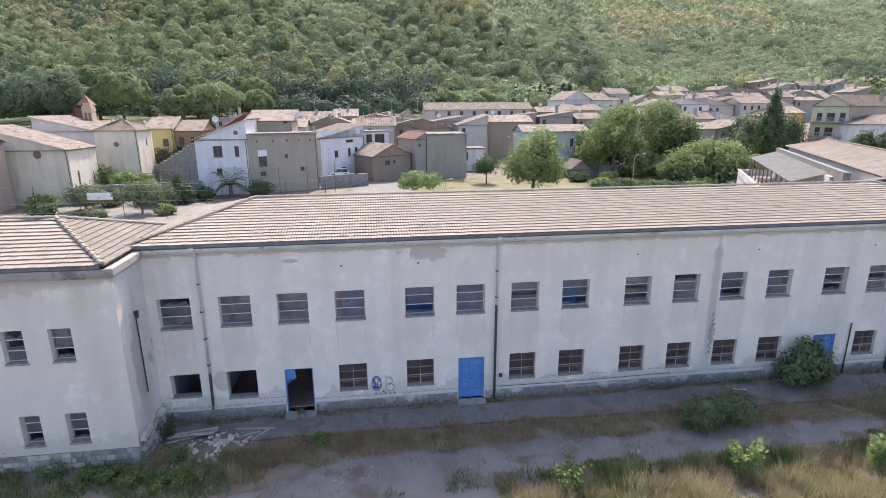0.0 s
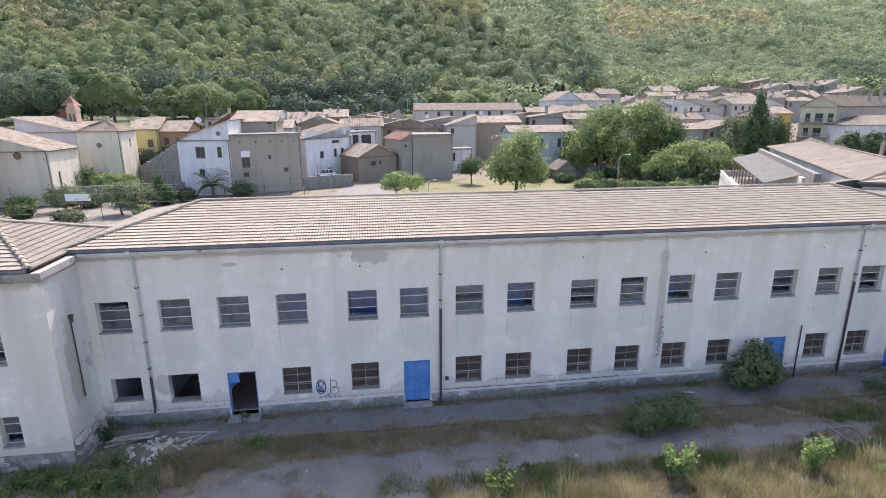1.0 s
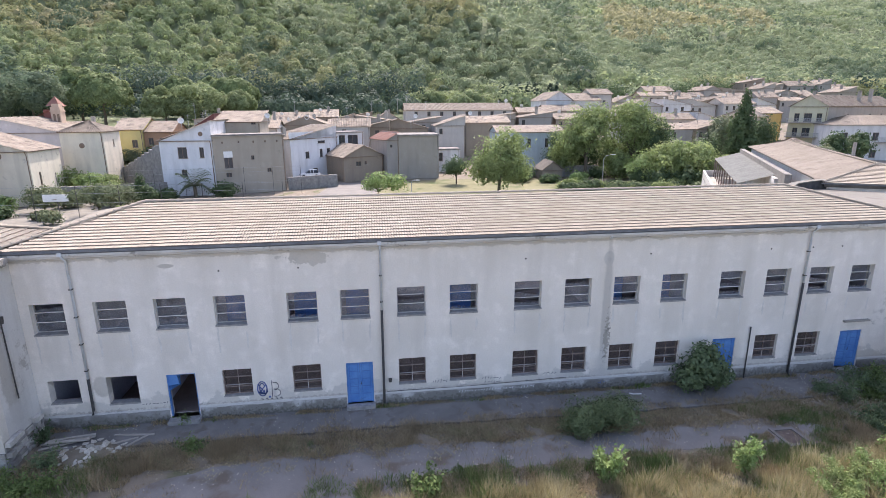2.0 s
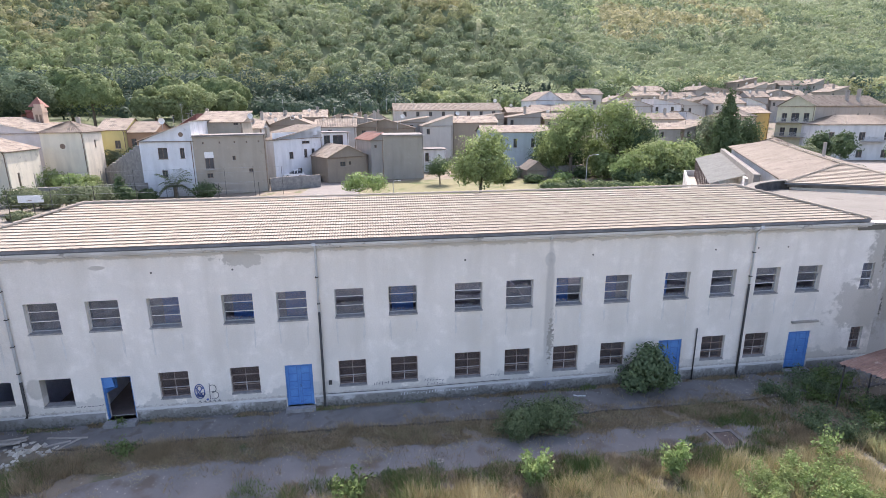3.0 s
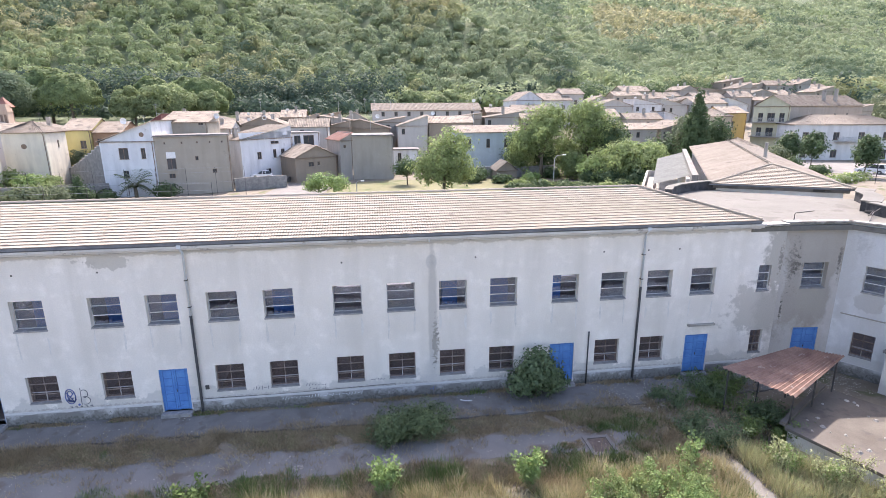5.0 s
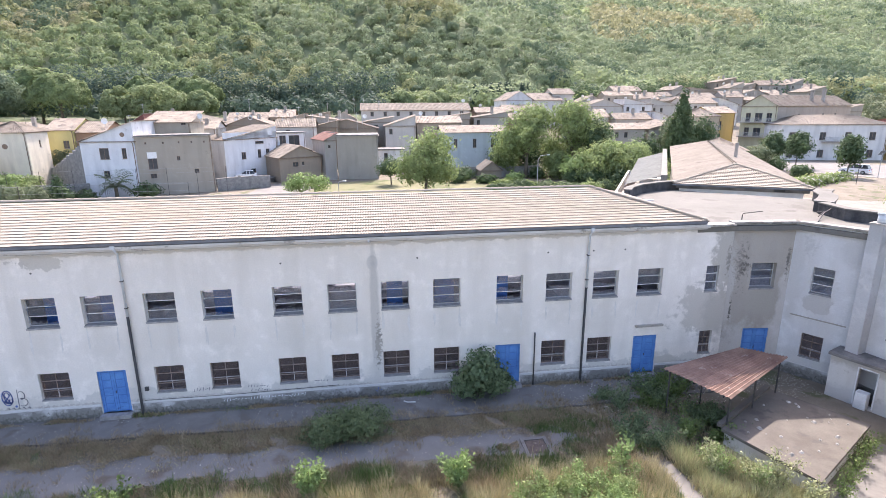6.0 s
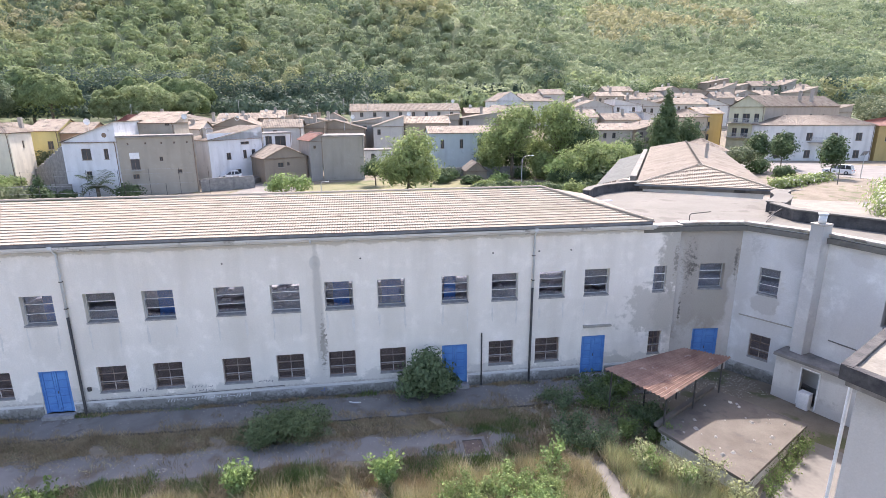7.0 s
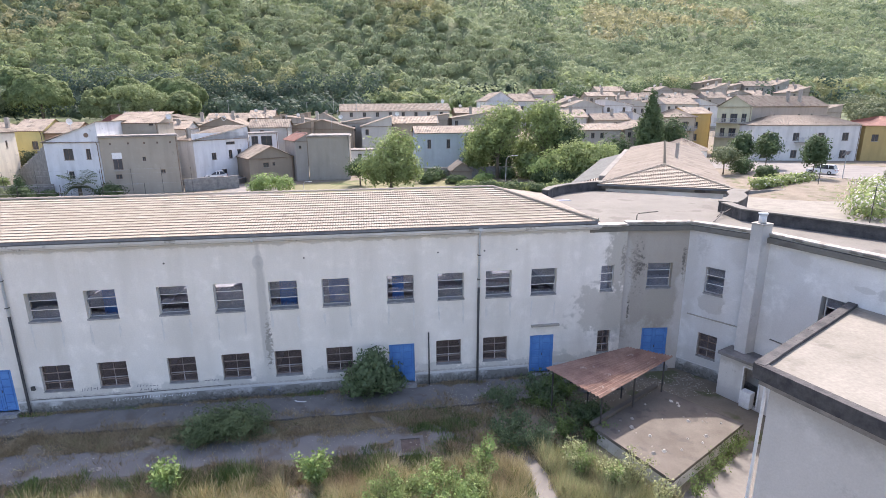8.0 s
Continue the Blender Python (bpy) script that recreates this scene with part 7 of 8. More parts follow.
# the row of tall trees behind the village
def umbrella_pine(x, y, rad, top, seed):
    """A bare trunk whose limbs fan out under a dense dome of needles."""
    z = float(ground_z(x, y))
    h = top - z
    t = thing("tree", pose(x, y, z), "umbrella pine with a dense domed crown over bare limbs", "tree", "umbrella pines")
    q, g = random.Random(seed), Geo()
    g.tube([(0, 0, -0.3), (0.2, 0, h * 0.3), (0, 0.1, h * 0.5)], 0.45, 8, 0.3)
    for i in range(12):
        a = i * 0.5236 + q.uniform(-0.2, 0.2)
        d = rad * q.uniform(0.35, 0.8)
        g.tube([(0, 0.1, h * q.uniform(0.38, 0.5)), (math.cos(a) * d * 0.5, math.sin(a) * d * 0.5, h * 0.6), (math.cos(a) * d, math.sin(a) * d, h * 0.74)], 0.2, 6, 0.06)
    part("trunk", g, BARK, t, smooth=True)
    r = np.random.default_rng(seed)
    n = 15000
    d = r.normal(size=(n, 3))
    d[:, 2] = np.abs(d[:, 2]) - 0.22
    d /= np.linalg.norm(d, axis=1)[:, None]
    ph = r.uniform(0, 6.3, 4)
    lump_ = 1 + 0.07 * np.sin(d[:, 0] * 7 + ph[0]) * np.sin(d[:, 1] * 7 + ph[1]) + 0.05 * np.sin(d[:, 2] * 13 + ph[2]) * np.sin(d[:, 0] * 12 + ph[3])
    c = d * (lump_ * r.uniform(0.86, 1.0, n))[:, None] * np.array((rad, rad * 0.9, h * 0.46))
    c[:, 2] += h * 0.56
    soup("crown", cards(c, d + r.normal(size=d.shape) * 0.3, 0.34, r, wide=0.8), PINE, t)


def round_tree(x, y, rad, top, mtl, seed):
    """A broad tree with a closed, finely lumped crown."""
    z = float(ground_z(x, y))
    h = top - z
    t = thing("tree", pose(x, y, z), "large round tree behind the village roofs", "tree", "trees behind the village")
    part("trunk", Geo().tube([(0, 0, -0.3), (0.1, 0, h * 0.25), (0, 0, h * 0.5)], 0.4, 8, 0.2), BARK, t, smooth=True)
    r = np.random.default_rng(seed)
    arr = []
    for k in range(26):
        d = r.normal(size=3)
        d[2] = abs(d[2]) * 0.9 - 0.3
        d /= np.linalg.norm(d)
        s = r.uniform(0.26, 0.42) * rad
        c = d * np.array((rad, rad * 0.85, h * 0.46)) * (1 - 0.55 * s / rad) + np.array((0, 0, h * 0.53))
        arr.append(leaves(620, c, (s, s, s * 0.85), 0.36, seed * 50 + k, 0.82, 0.2, 0.25))
    soup("crown", np.concatenate(arr), mtl, t)


for i, (x, y, rad, top) in enumerate(((-79, 156, 8.6, 25.2), (-93, 172, 8.4, 28.2), (-66, 186, 6.6, 26.0), (-45.2, 176.2, 8.6, 25.4), (-58, 196, 6.0, 26.4))):
    umbrella_pine(x, y, rad, top, 110 + i)
for i, (x, y, rad, top, mtl) in enumerate(((-62, 158, 6.0, 21.6, ROUND), (-52.5, 159.3, 8.3, 22.2, ROUND), (-41, 164, 5.4, 20.4, ROUND), (-99, 156, 10.5, 25.5, FOREST_DARK), (-122, 165, 11, 25, FOREST_DARK), (-112, 178, 9, 27, FOREST_DARK), (28, 205, 5.5, 21.5, ROUND), (44, 203, 5.0, 21.0, ROUND))):
    round_tree(x, y, rad, top, mtl, 120 + i)
for i in range(8):
    x, y = 60 + i * 3.6 + random.uniform(-0.8, 0.8), 215 + random.uniform(-4, 4)
    z = float(ground_z(x, y))
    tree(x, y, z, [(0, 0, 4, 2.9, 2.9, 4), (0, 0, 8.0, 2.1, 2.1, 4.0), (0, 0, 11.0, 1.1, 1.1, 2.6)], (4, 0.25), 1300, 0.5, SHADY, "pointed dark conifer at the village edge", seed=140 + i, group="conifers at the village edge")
for i, (x, y, rad, h) in enumerate(((120, 178, 7, 12), (138, 188, 8, 14), (160, 205, 7, 12), (100, 190, 7, 11), (205, 150, 8, 8), (190, 140, 7, 7), (215, 170, 8, 8), (178, 128, 6, 6), (84, 92, 3.5, 9), (87, 100, 3.2, 8))):
    z = float(ground_z(x, y))
    tree(x, y, z, [(0, 0, h * 0.6, rad, rad * 0.9, h * 0.5)], (h * 0.4, 0.25), 1500, 0.6, LEAF_DARK if i < 4 else LEAF_OLIVE, "tree among the far houses", seed=160 + i, group="trees among far houses")

# ---- shrubs and weeds in the yard ----
tree(11.75, -3.35, 0.0, [(-0.7, 0, 0.72, 1.25, 1.0, 0.75), (0.8, 0.1, 0.8, 1.25, 1.0, 0.85), (0.2, -0.2, 1.05, 0.9, 0.8, 0.6), (-1.1, -0.3, 0.5, 0.9, 0.7, 0.5)], (0.5, 0.06), 14000, 0.05, LEAF_GREY, "low spreading green shrub in the drive", "shrub", 201, limbs=12)
tree(18.3, -0.95, 0.0, [(0, 0, 1.4, 1.15, 0.95, 1.1), (-0.75, 0, 0.95, 0.9, 0.8, 0.7), (0.75, 0.1, 1.1, 0.95, 0.8, 0.8), (0.15, 0.1, 2.15, 0.75, 0.65, 0.6), (1.1, 0.2, 0.75, 0.75, 0.6, 0.5), (-0.3, -0.3, 1.8, 0.7, 0.6, 0.6)], (0.6, 0.08), 5600, 0.10, LEAF_FIG, "dense dark green fig bush against the facade", "shrub", 202, limbs=14)


def sprig(x, y, h, n, material, label, seed, spread=0.5, size=0.10):
    """An upright young shrub: a few stems, leaves all along them."""
    t = thing("shrub", pose(x, y, 0), label, "shrub", "young shrubs of the yard")
    r = np.random.default_rng(seed)
    g, arr = Geo(), []
    for k in range(7):
        a, s0 = r.uniform(0, 6.3), r.uniform(0.3, 1) * spread
        tip = np.array((math.cos(a) * s0, math.sin(a) * s0, h * r.uniform(0.6, 1.0)))
        g.tube([(0, 0, -0.05), tuple(tip * np.array((0.4, 0.4, 0.55))), tuple(tip)], 0.018, 5, 0.006)
        u = r.uniform(0.25, 1.05, n // 7)[:, None]
        c = tip * np.concatenate([u ** 1.4, u ** 1.4, u], 1) + r.normal(size=(n // 7, 3)) * 0.11
        arr.append(cards(c, r.normal(size=c.shape) + np.array((0, -0.3, 0.8)), size, r))
    part("stem", g, BARK, t)
    soup("foliage", np.concatenate(arr), material, t)


sprig(10.35, -6.95, 1.65, 1000, LEAF_BRIGHT, "bright young tree shoot among dry grass", 301, 0.75, 0.085)
sprig(16.1, -7.3, 1.65, 950, LEAF_BRIGHT, "bright young tree shoot among dry grass", 302, 0.65, 0.085)
sprig(3.4, -6.6, 1.1, 500, GRASS, "dull green weed clump at the drive's edge", 303, 0.8, 0.09)
sprig(22.9, -7.2, 1.6, 380, LEAF_BRIGHT, "leggy pale green weed", 304, 0.6, 0.08)
for i, (x, y, h) in enumerate(((19.6, -8.4, 1.1), (20.4, -8.4, 1.15), (21.4, -8.5, 1.15), (22.4, -8.5, 1.1), (20.9, -9.4, 1.0), (22.0, -9.5, 0.9), (19.0, -9.2, 0.85), (18.7, -8.9, 0.75), (20.0, -9.5, 0.95), (21.6, -10.1, 0.9))):
    sprig(x, y, h, 2400, LEAF_BRIGHT if i % 3 else LEAF, "fresh green bramble patch", 310 + i, 1.05, 0.05)
for i in range(26):
    x, y = random.uniform(24.2, 29.0), random.uniform(-6.2, -1.2)
    sprig(x, y, random.uniform(0.5, 1.15), 1100, LEAF_FIG if i % 4 else GRASS, "dark green weed thicket beside the canopy", 530 + i, 1.0, 0.055)
for i in range(9):
    x = random.uniform(26.4, 29.2)
    sprig(x, -7.4 - (x - 26.4) * 0.95 - random.uniform(0, 0.7), random.uniform(0.9, 1.7), 700, PALE_WEED if i % 3 else LEAF_BRIGHT, "tall seeding weeds beside the slab", 350 + i, 0.6, 0.05)
for i in range(5):
    sprig(30.5 + i * 0.9, -9.9 + i * 0.62, 0.8, 420, GRASS, "weeds under the outbuilding's wall", 365 + i, 0.45, 0.045)


def field(name, n, box, inside, h, w, material, label, seed, z=0.0, lean=0.35):
    r = np.random.default_rng(seed)
    xy = np.stack([r.uniform(box[0], box[1], n), r.uniform(box[2], box[3], n)], 1)
    xy = xy[inside(xy[:, 0], xy[:, 1])]
    tuft = xy[r.integers(0, len(xy), len(xy))] + r.normal(size=xy.shape) * 0.07
    pick = r.random(len(xy)) < 0.6
    xy[pick] = tuft[pick]
    clump = np.clip(0.8 + 0.45 * drift(xy[:, 0] * 10 + seed, xy[:, 1] * 10, 9), 0.35, 1.4)[:, None]
    return tagged(soup(name, blades(xy, z, h * clump, w, seed, lean), material), label, "grass", kind="stuff")


wav = lambda x, s: 0.35 * np.sin(x * 0.9 + s) + 0.25 * np.sin(x * 2.3 + s * 2)
dens = lambda x, y, f, t: np.sin(x * f) * np.sin(y * f * 1.4 + 1) + 0.5 * np.sin(x * f * 2.9 + y * f * 2.3) > t
field("dry_grass", 85000, (0.5, 24.5, -12, -5.6), lambda x, y: (y < -6.95 + wav(x, 1) * 0.6) & dens(x, y, 1.1, -0.55), 0.82, 0.014, STRAW, "tall sun-bleached dry grass", 401)
field("green_grass", 38000, (0.5, 24.5, -12, -5.2), lambda x, y: (y < -5.9 + wav(x, 4) * 0.6) & dens(x, y, 0.9, -0.15), 0.62, 0.014, GRASS, "green weeds through the dry grass", 402)
field("low_weeds", 30000, (0.5, 24.0, -7.6, -5.0), lambda x, y: (y < -5.5 + wav(x, 3) * 0.5) & dens(x, y, 1.0, -0.75) & ~((np.abs(x - 19.95) < 0.8) & (np.abs(y + 5.2) < 0.9)), 0.34, 0.012, BRUSH, "low brown weeds before the tall grass", 417, lean=0.6)
field("low_weeds", 14000, (0.5, 24.0, -7.6, -5.0), lambda x, y: (y < -5.6 + wav(x, 5) * 0.5) & dens(x, y, 0.8, -0.1) & ~((np.abs(x - 19.95) < 0.8) & (np.abs(y + 5.2) < 0.9)), 0.38, 0.012, GRASS, "low green weeds before the tall grass", 418, lean=0.5)
field("dry_weeds", 90000, (-13.5, 24, -4.1, -1.8), lambda x, y: (np.abs(y + 2.85 + wav(x, 2) * 0.35) < 0.72) & dens(x, y, 1.3, -1.0), 0.22, 0.013, BRUSH, "brown dead weeds along the drive", 403, lean=0.7)
field("green_weeds", 8000, (-13.5, 24, -3.9, -2.0), lambda x, y: (np.abs(y + 2.85 + wav(x, 2) * 0.35) < 0.6) & dens(x, y, 0.8, 0.25), 0.22, 0.012, GRASS, "patches of green weeds along the drive", 404, lean=0.6)
field("straw_weeds", 22000, (-13.5, 20, -3.9, -2.2), lambda x, y: (np.abs(y + 3.0 + wav(x, 2) * 0.35) < 0.5) & dens(x, y, 1.7, 0.2), 0.24, 0.011, STRAW, "wisps of straw along the drive", 405, lean=0.8)
field("green_weeds", 14000, (-22, -9, -6.5, -2.7), lambda x, y: (y > -5.4 + wav(x, 3) * 0.6 - (x + 9) * 0.07) & dens(x, y, 1.2, -0.4), 0.34, 0.014, GRASS, "green weeds at the wing's foot", 406)
field("dry_weeds", 9000, (-22, -7, -7.5, -2.7), lambda x, y: dens(x, y, 1.0, 0.1) & (y > -6.2 - (x + 9) * 0.1), 0.32, 0.012, BRUSH, "brown weeds at the wing's foot", 407)
field("green_weeds", 7000, (19, 28.5, -6.6, -2.2), lambda x, y: dens(x, y, 0.9, -0.3) & ~((np.abs(x - 19.95) < 0.8) & (np.abs(y + 5.2) < 0.9)) & ((x > 21.3) | (y > -3.8)), 0.28, 0.014, GRASS, "green weeds spreading over the drive", 408)
field("dry_weeds", 14000, (18, 28.5, -7.0, -2.0), lambda x, y: dens(x, y, 1.3, -0.1) & ~((np.abs(x - 19.95) < 0.8) & (np.abs(y + 5.2) < 0.9)) & ((x > 20.9) | (y > -3.8)), 0.34, 0.012, BRUSH, "dead brown weeds over the drive", 409, lean=0.5)
field("tall_grass", 16000, (25.3, 31, -12, -6.3), lambda x, y: (y < -6.5 - (x - 26.0) * 0.95) & (y > -10.2) & (x < 30.3), 0.85, 0.014, PALE_WEED, "tall grass beside the slab roof", 410)
field("dry_grass", 9000, (25.2, 31, -12, -6.3), lambda x, y: (y < -6.6 - (x - 26.0) * 0.95) & (y > -10.2) & (x < 30.0), 0.8, 0.013, STRAW, "straw grass beside the slab roof", 411)
field("moss", 12000, (-13.6, 30, -0.30, -0.05), lambda x, y: dens(x, y * 4, 0.7, -0.3), 0.16, 0.016, BRUSH, "dark dead weeds along the wall's foot", 412, 0.10)
field("green_weeds", 5000, (-13.6, 30, -0.35, -0.05), lambda x, y: dens(x, y * 4, 0.5, 0.35), 0.2, 0.016, GRASS, "green weeds along the wall's foot", 413, 0.10)
field("tufts", 3000, (21.5, 31.5, -2.4, -0.1), lambda x, y: dens(x, y, 1.4, 0.3), 0.28, 0.012, BRUSH, "dry tufts on the broken pavement", 414, 0.10)

field("tufts", 9000, (-13.5, 30, -2.2, -0.3), lambda x, y: drift(x * 8, y * 8, 6) > 0.55, 0.16, 0.011, BRUSH, "dry tufts in the pavement's cracks", 415, 0.10)
field("tufts", 9000, (-13.5, 24, -6.2, -3.4), lambda x, y: drift(x * 8 + 40, y * 8, 7) > 0.5, 0.18, 0.011, BRUSH, "dry tufts on the drive", 416, 0.02)

# weeds and shrubs at the wing's foot and round the rubble
sprig(-17.26, -1.94, 0.8, 350, LEAF_FIG, "dark green weed bush by the wing", 370, 0.35, 0.06)
sprig(-18.97, -2.08, 1.0, 500, LEAF_FIG, "dark green weed bush by the wing", 371, 0.5, 0.06)
sprig(-12.31, -2.86, 0.9, 550, LEAF_FIG, "dark green weed bush by the wing", 372, 0.55, 0.06)
sprig(-13.41, -0.99, 0.8, 400, LEAF_DARK, "dark shrub in the wall corner", 373, 0.4, 0.06)
sprig(-11.91, 1.31, 0.5, 300, LEAF_FIG, "dark green weed bush by the wing", 374, 0.3, 0.06)
sprig(-7.63, -0.3, 0.45, 300, GRASS, "low green weed clump by the rubble", 375, 0.3, 0.06)
field("dead_weeds", 1500, (-9.55, -7.99, -3.85, -2.65), lambda x, y: np.hypot(x - -8.77, y - -3.25) < 0.6 * 1.2, 0.72, 0.012, BRUSH, "brown dead weeds by the rubble", 376)
field("dead_weeds", 1500, (-10.23, -8.41, -4.60, -3.20), lambda x, y: np.hypot(x - -9.32, y - -3.9) < 0.7 * 1.2, 0.56, 0.012, BRUSH, "brown dead weeds by the rubble", 377)
sprig(-14.68, -3.5, 0.5, 700, GRASS, "low green weed clump by the rubble", 378, 0.7, 0.06)
sprig(-13.7, -3.8, 0.5, 700, GRASS, "low green weed clump by the rubble", 379, 0.7, 0.06)
sprig(-11.67, -4.09, 0.5, 800, GRASS, "low green weed clump by the rubble", 380, 0.8, 0.06)
sprig(-12.67, -4.28, 0.4, 800, GRASS, "low green weed clump by the rubble", 381, 0.8, 0.06)
sprig(-15.59, -3.81, 0.5, 700, GRASS, "low green weed clump by the rubble", 382, 0.7, 0.06)
sprig(-17.08, -3.33, 0.5, 600, LEAF_FIG, "dark green weed bush by the wing", 383, 0.6, 0.06)
sprig(-6.73, -2.55, 0.5, 600, GRASS, "low green weed clump by the rubble", 384, 0.6, 0.06)
field("dead_weeds", 1500, (-6.04, -4.48, -3.15, -1.95), lambda x, y: np.hypot(x - -5.26, y - -2.55) < 0.6 * 1.2, 0.36, 0.012, BRUSH, "brown dead weeds by the rubble", 385)

# creeping weeds and brush that have spread on the drive
field("creeping_weeds", 2400, (3.36, 6.36, -5.90, -5.20), lambda x, y: ((x - 4.86) / 1.5) ** 2 + ((y - -5.55) / 0.35) ** 2 + 0.5 * drift(x * 12, y * 12, 8) < 0.9, 0.12, 0.013, GRASS, "low green creeping weeds on the drive", 420, 0.02, 0.6)
field("creeping_weeds", 1300, (4.67, 6.67, -5.77, -5.17), lambda x, y: ((x - 5.67) / 1.0) ** 2 + ((y - -5.47) / 0.3) ** 2 + 0.5 * drift(x * 12, y * 12, 8) < 0.9, 0.12, 0.013, GRASS, "low green creeping weeds on the drive", 421, 0.02, 0.6)
field("creeping_weeds", 6000, (12.71, 15.91, -7.17, -5.77), lambda x, y: ((x - 14.31) / 1.6) ** 2 + ((y - -6.47) / 0.7) ** 2 + 0.5 * drift(x * 12, y * 12, 8) < 0.9, 0.3, 0.013, BRUSH, "dark dead brush on the drive", 422, 0.02, 0.6)
field("creeping_weeds", 3500, (11.49, 13.89, -6.46, -5.66), lambda x, y: ((x - 12.69) / 1.2) ** 2 + ((y - -6.06) / 0.4) ** 2 + 0.5 * drift(x * 12, y * 12, 8) < 0.9, 0.3, 0.013, GRASS, "green brush on the drive", 423, 0.02, 0.6)
field("creeping_weeds", 2500, (18.01, 19.21, -5.37, -4.67), lambda x, y: ((x - 18.61) / 0.6) ** 2 + ((y - -5.02) / 0.35) ** 2 + 0.5 * drift(x * 12, y * 12, 8) < 0.9, 0.08, 0.013, BRUSH, "flat dead weeds beside the manhole", 424, 0.02, 0.6)
field("creeping_weeds", 2000, (19.96, 23.16, -4.42, -3.42), lambda x, y: ((x - 21.56) / 1.6) ** 2 + ((y - -3.92) / 0.5) ** 2 + 0.5 * drift(x * 12, y * 12, 8) < 0.9, 0.24, 0.013, GRASS, "green weeds beside the manhole", 425, 0.02, 0.6)
field("creeping_weeds", 5000, (21.48, 24.48, -6.27, -5.07), lambda x, y: ((x - 22.98) / 1.5) ** 2 + ((y - -5.67) / 0.6) ** 2 + 0.5 * drift(x * 12, y * 12, 8) < 0.9, 0.4, 0.013, BRUSH, "dead weeds beside the manhole", 426, 0.02, 0.6)
field("creeping_weeds", 2500, (22.70, 23.90, -8.42, -6.82), lambda x, y: ((x - 23.3) / 0.6) ** 2 + ((y - -7.62) / 0.8) ** 2 + 0.5 * drift(x * 12, y * 12, 8) < 0.9, 0.7, 0.013, BRUSH, "reddish dead weeds by the path", 427, 0.02, 0.6)

# ragged weeds that blur the edges of pavement, strip and drive
field("edge_weeds", 12000, (-13, 24, -2.5, -1.6), lambda x, y: np.abs(y + 2.05 + 0.12 * np.sin(x * 1.7)) < 0.22 + 0.15 * drift(x * 9, y * 9, 8), 0.2, 0.012, BRUSH, "brown weeds hanging over the pavement's edge", 440, 0.08, 0.7)
field("edge_weeds", 12000, (-8, 24, -4.4, -3.2), lambda x, y: np.abs(y + 3.65 + wav(x, 2) * 0.3) < 0.25 + 0.25 * drift(x * 9, y * 9, 8), 0.16, 0.012, BRUSH, "dead weeds creeping onto the drive", 441, 0.02, 0.8)
field("edge_weeds", 5000, (-8, 24, -4.6, -3.2), lambda x, y: drift(x * 9 + 60, y * 9, 7) > 0.75, 0.16, 0.012, STRAW, "wisps of straw on the drive", 442, 0.02, 0.8)
field("edge_weeds", 9000, (-4, 24, -6.3, -4.9), lambda x, y: (y < -5.2 + 0.5 * drift(x * 8, y * 8, 9)) & (drift(x * 7 + 20, y * 7, 9) > 0.1), 0.3, 0.012, GRASS, "green weeds along the grass edge", 443, 0.02, 0.5)


# ---- peeled plaster, stains and writing on the facade ----
def blot(g, cx, cz, rx, rz, y, seed, n=40, rough=0.28):
    """An uneven thin flake outline on a wall."""
    r = random.Random(seed)
    ph = [r.uniform(0, 6.3) for _ in range(20)]
    n = 80
    pts = []
    for i in range(n):
        t = 2 * math.pi * i / n
        k = 1 + rough * sum(0.75 / m ** 0.75 * math.sin(m * t + ph[m]) for m in (2, 3, 5, 7, 11, 16))
        pts.append((cx + math.cos(t) * rx * k, y, cz + math.sin(t) * rz * k))
    g.add(pts, [tuple(range(n))])
    return g


SPALL = mat("bare brown render", (0.34, 0.315, 0.275), (0.46, 0.43, 0.38), 1.5, 0.95, 0.5, fine=20)
# black colour for discs that stand in for the unlit inside of holes
HOLE_DARK = mat("dark inside of wall holes", (0.05, 0.045, 0.04), (0.16, 0.145, 0.125), 2.0, 0.95, 0.6, fine=14)


def flake(m, cx, cz, rx, rz, seed, material=SPALL, label="patch of bare render where plaster has fallen", out=-0.006, rough=0.28):
    ob = part("plaster_patch", blot(Geo(m), cx, cz, rx, rz, out, seed, rough=rough), material)
    return tagged(ob, label, "plaster patch", kind="structure")


W0 = Matrix()
WS = pose(X0 + 0.003, -2.6, 0, 0, 0, 90)
for i, x in enumerate((-5.39, 8.85, -1.9, 15.3, 21.9, 24.3, 26.0)):
    ob = part("hole", Geo().tube([(x, -0.008, 7.44 - 0.003 * x), (x, 0.05, 7.44 - 0.003 * x)], 0.045, 10), HOLE_DARK)
    tagged(ob, "small round dark disc for a scaffold hole in the plaster", "hole", "scaffold holes")
# rain streaks that run down from the sills
for i, x in enumerate(UP):
    for k, dx in enumerate((0.05, 1.33)):
        rr = random.Random(i * 2 + k)
        flake(W0, x + dx, 4.1 + rr.uniform(-0.1, 0.1), 0.05, rr.uniform(0.3, 0.65), 200 + i * 2 + k, mat("faint sill streak", (0.55, 0.525, 0.48), (0.66, 0.64, 0.60), 3, 0.9, 0.1) if i == 0 and k == 0 else bpy.data.materials["faint sill streak"], "faint rain streak below a sill", -0.0045, 0.5)

INK_BLUE = mat("blue spray paint", (0.06, 0.10, 0.30), (0.10, 0.16, 0.42), 6, 0.6, 0.0)
INK_BLACK = mat("dark marker paint", (0.09, 0.09, 0.11), (0.18, 0.18, 0.20), 6, 0.6, 0.0)
INK_PALE = mat("pale chalk paint", (0.60, 0.61, 0.62), (0.72, 0.73, 0.74), 6, 0.8, 0.0)


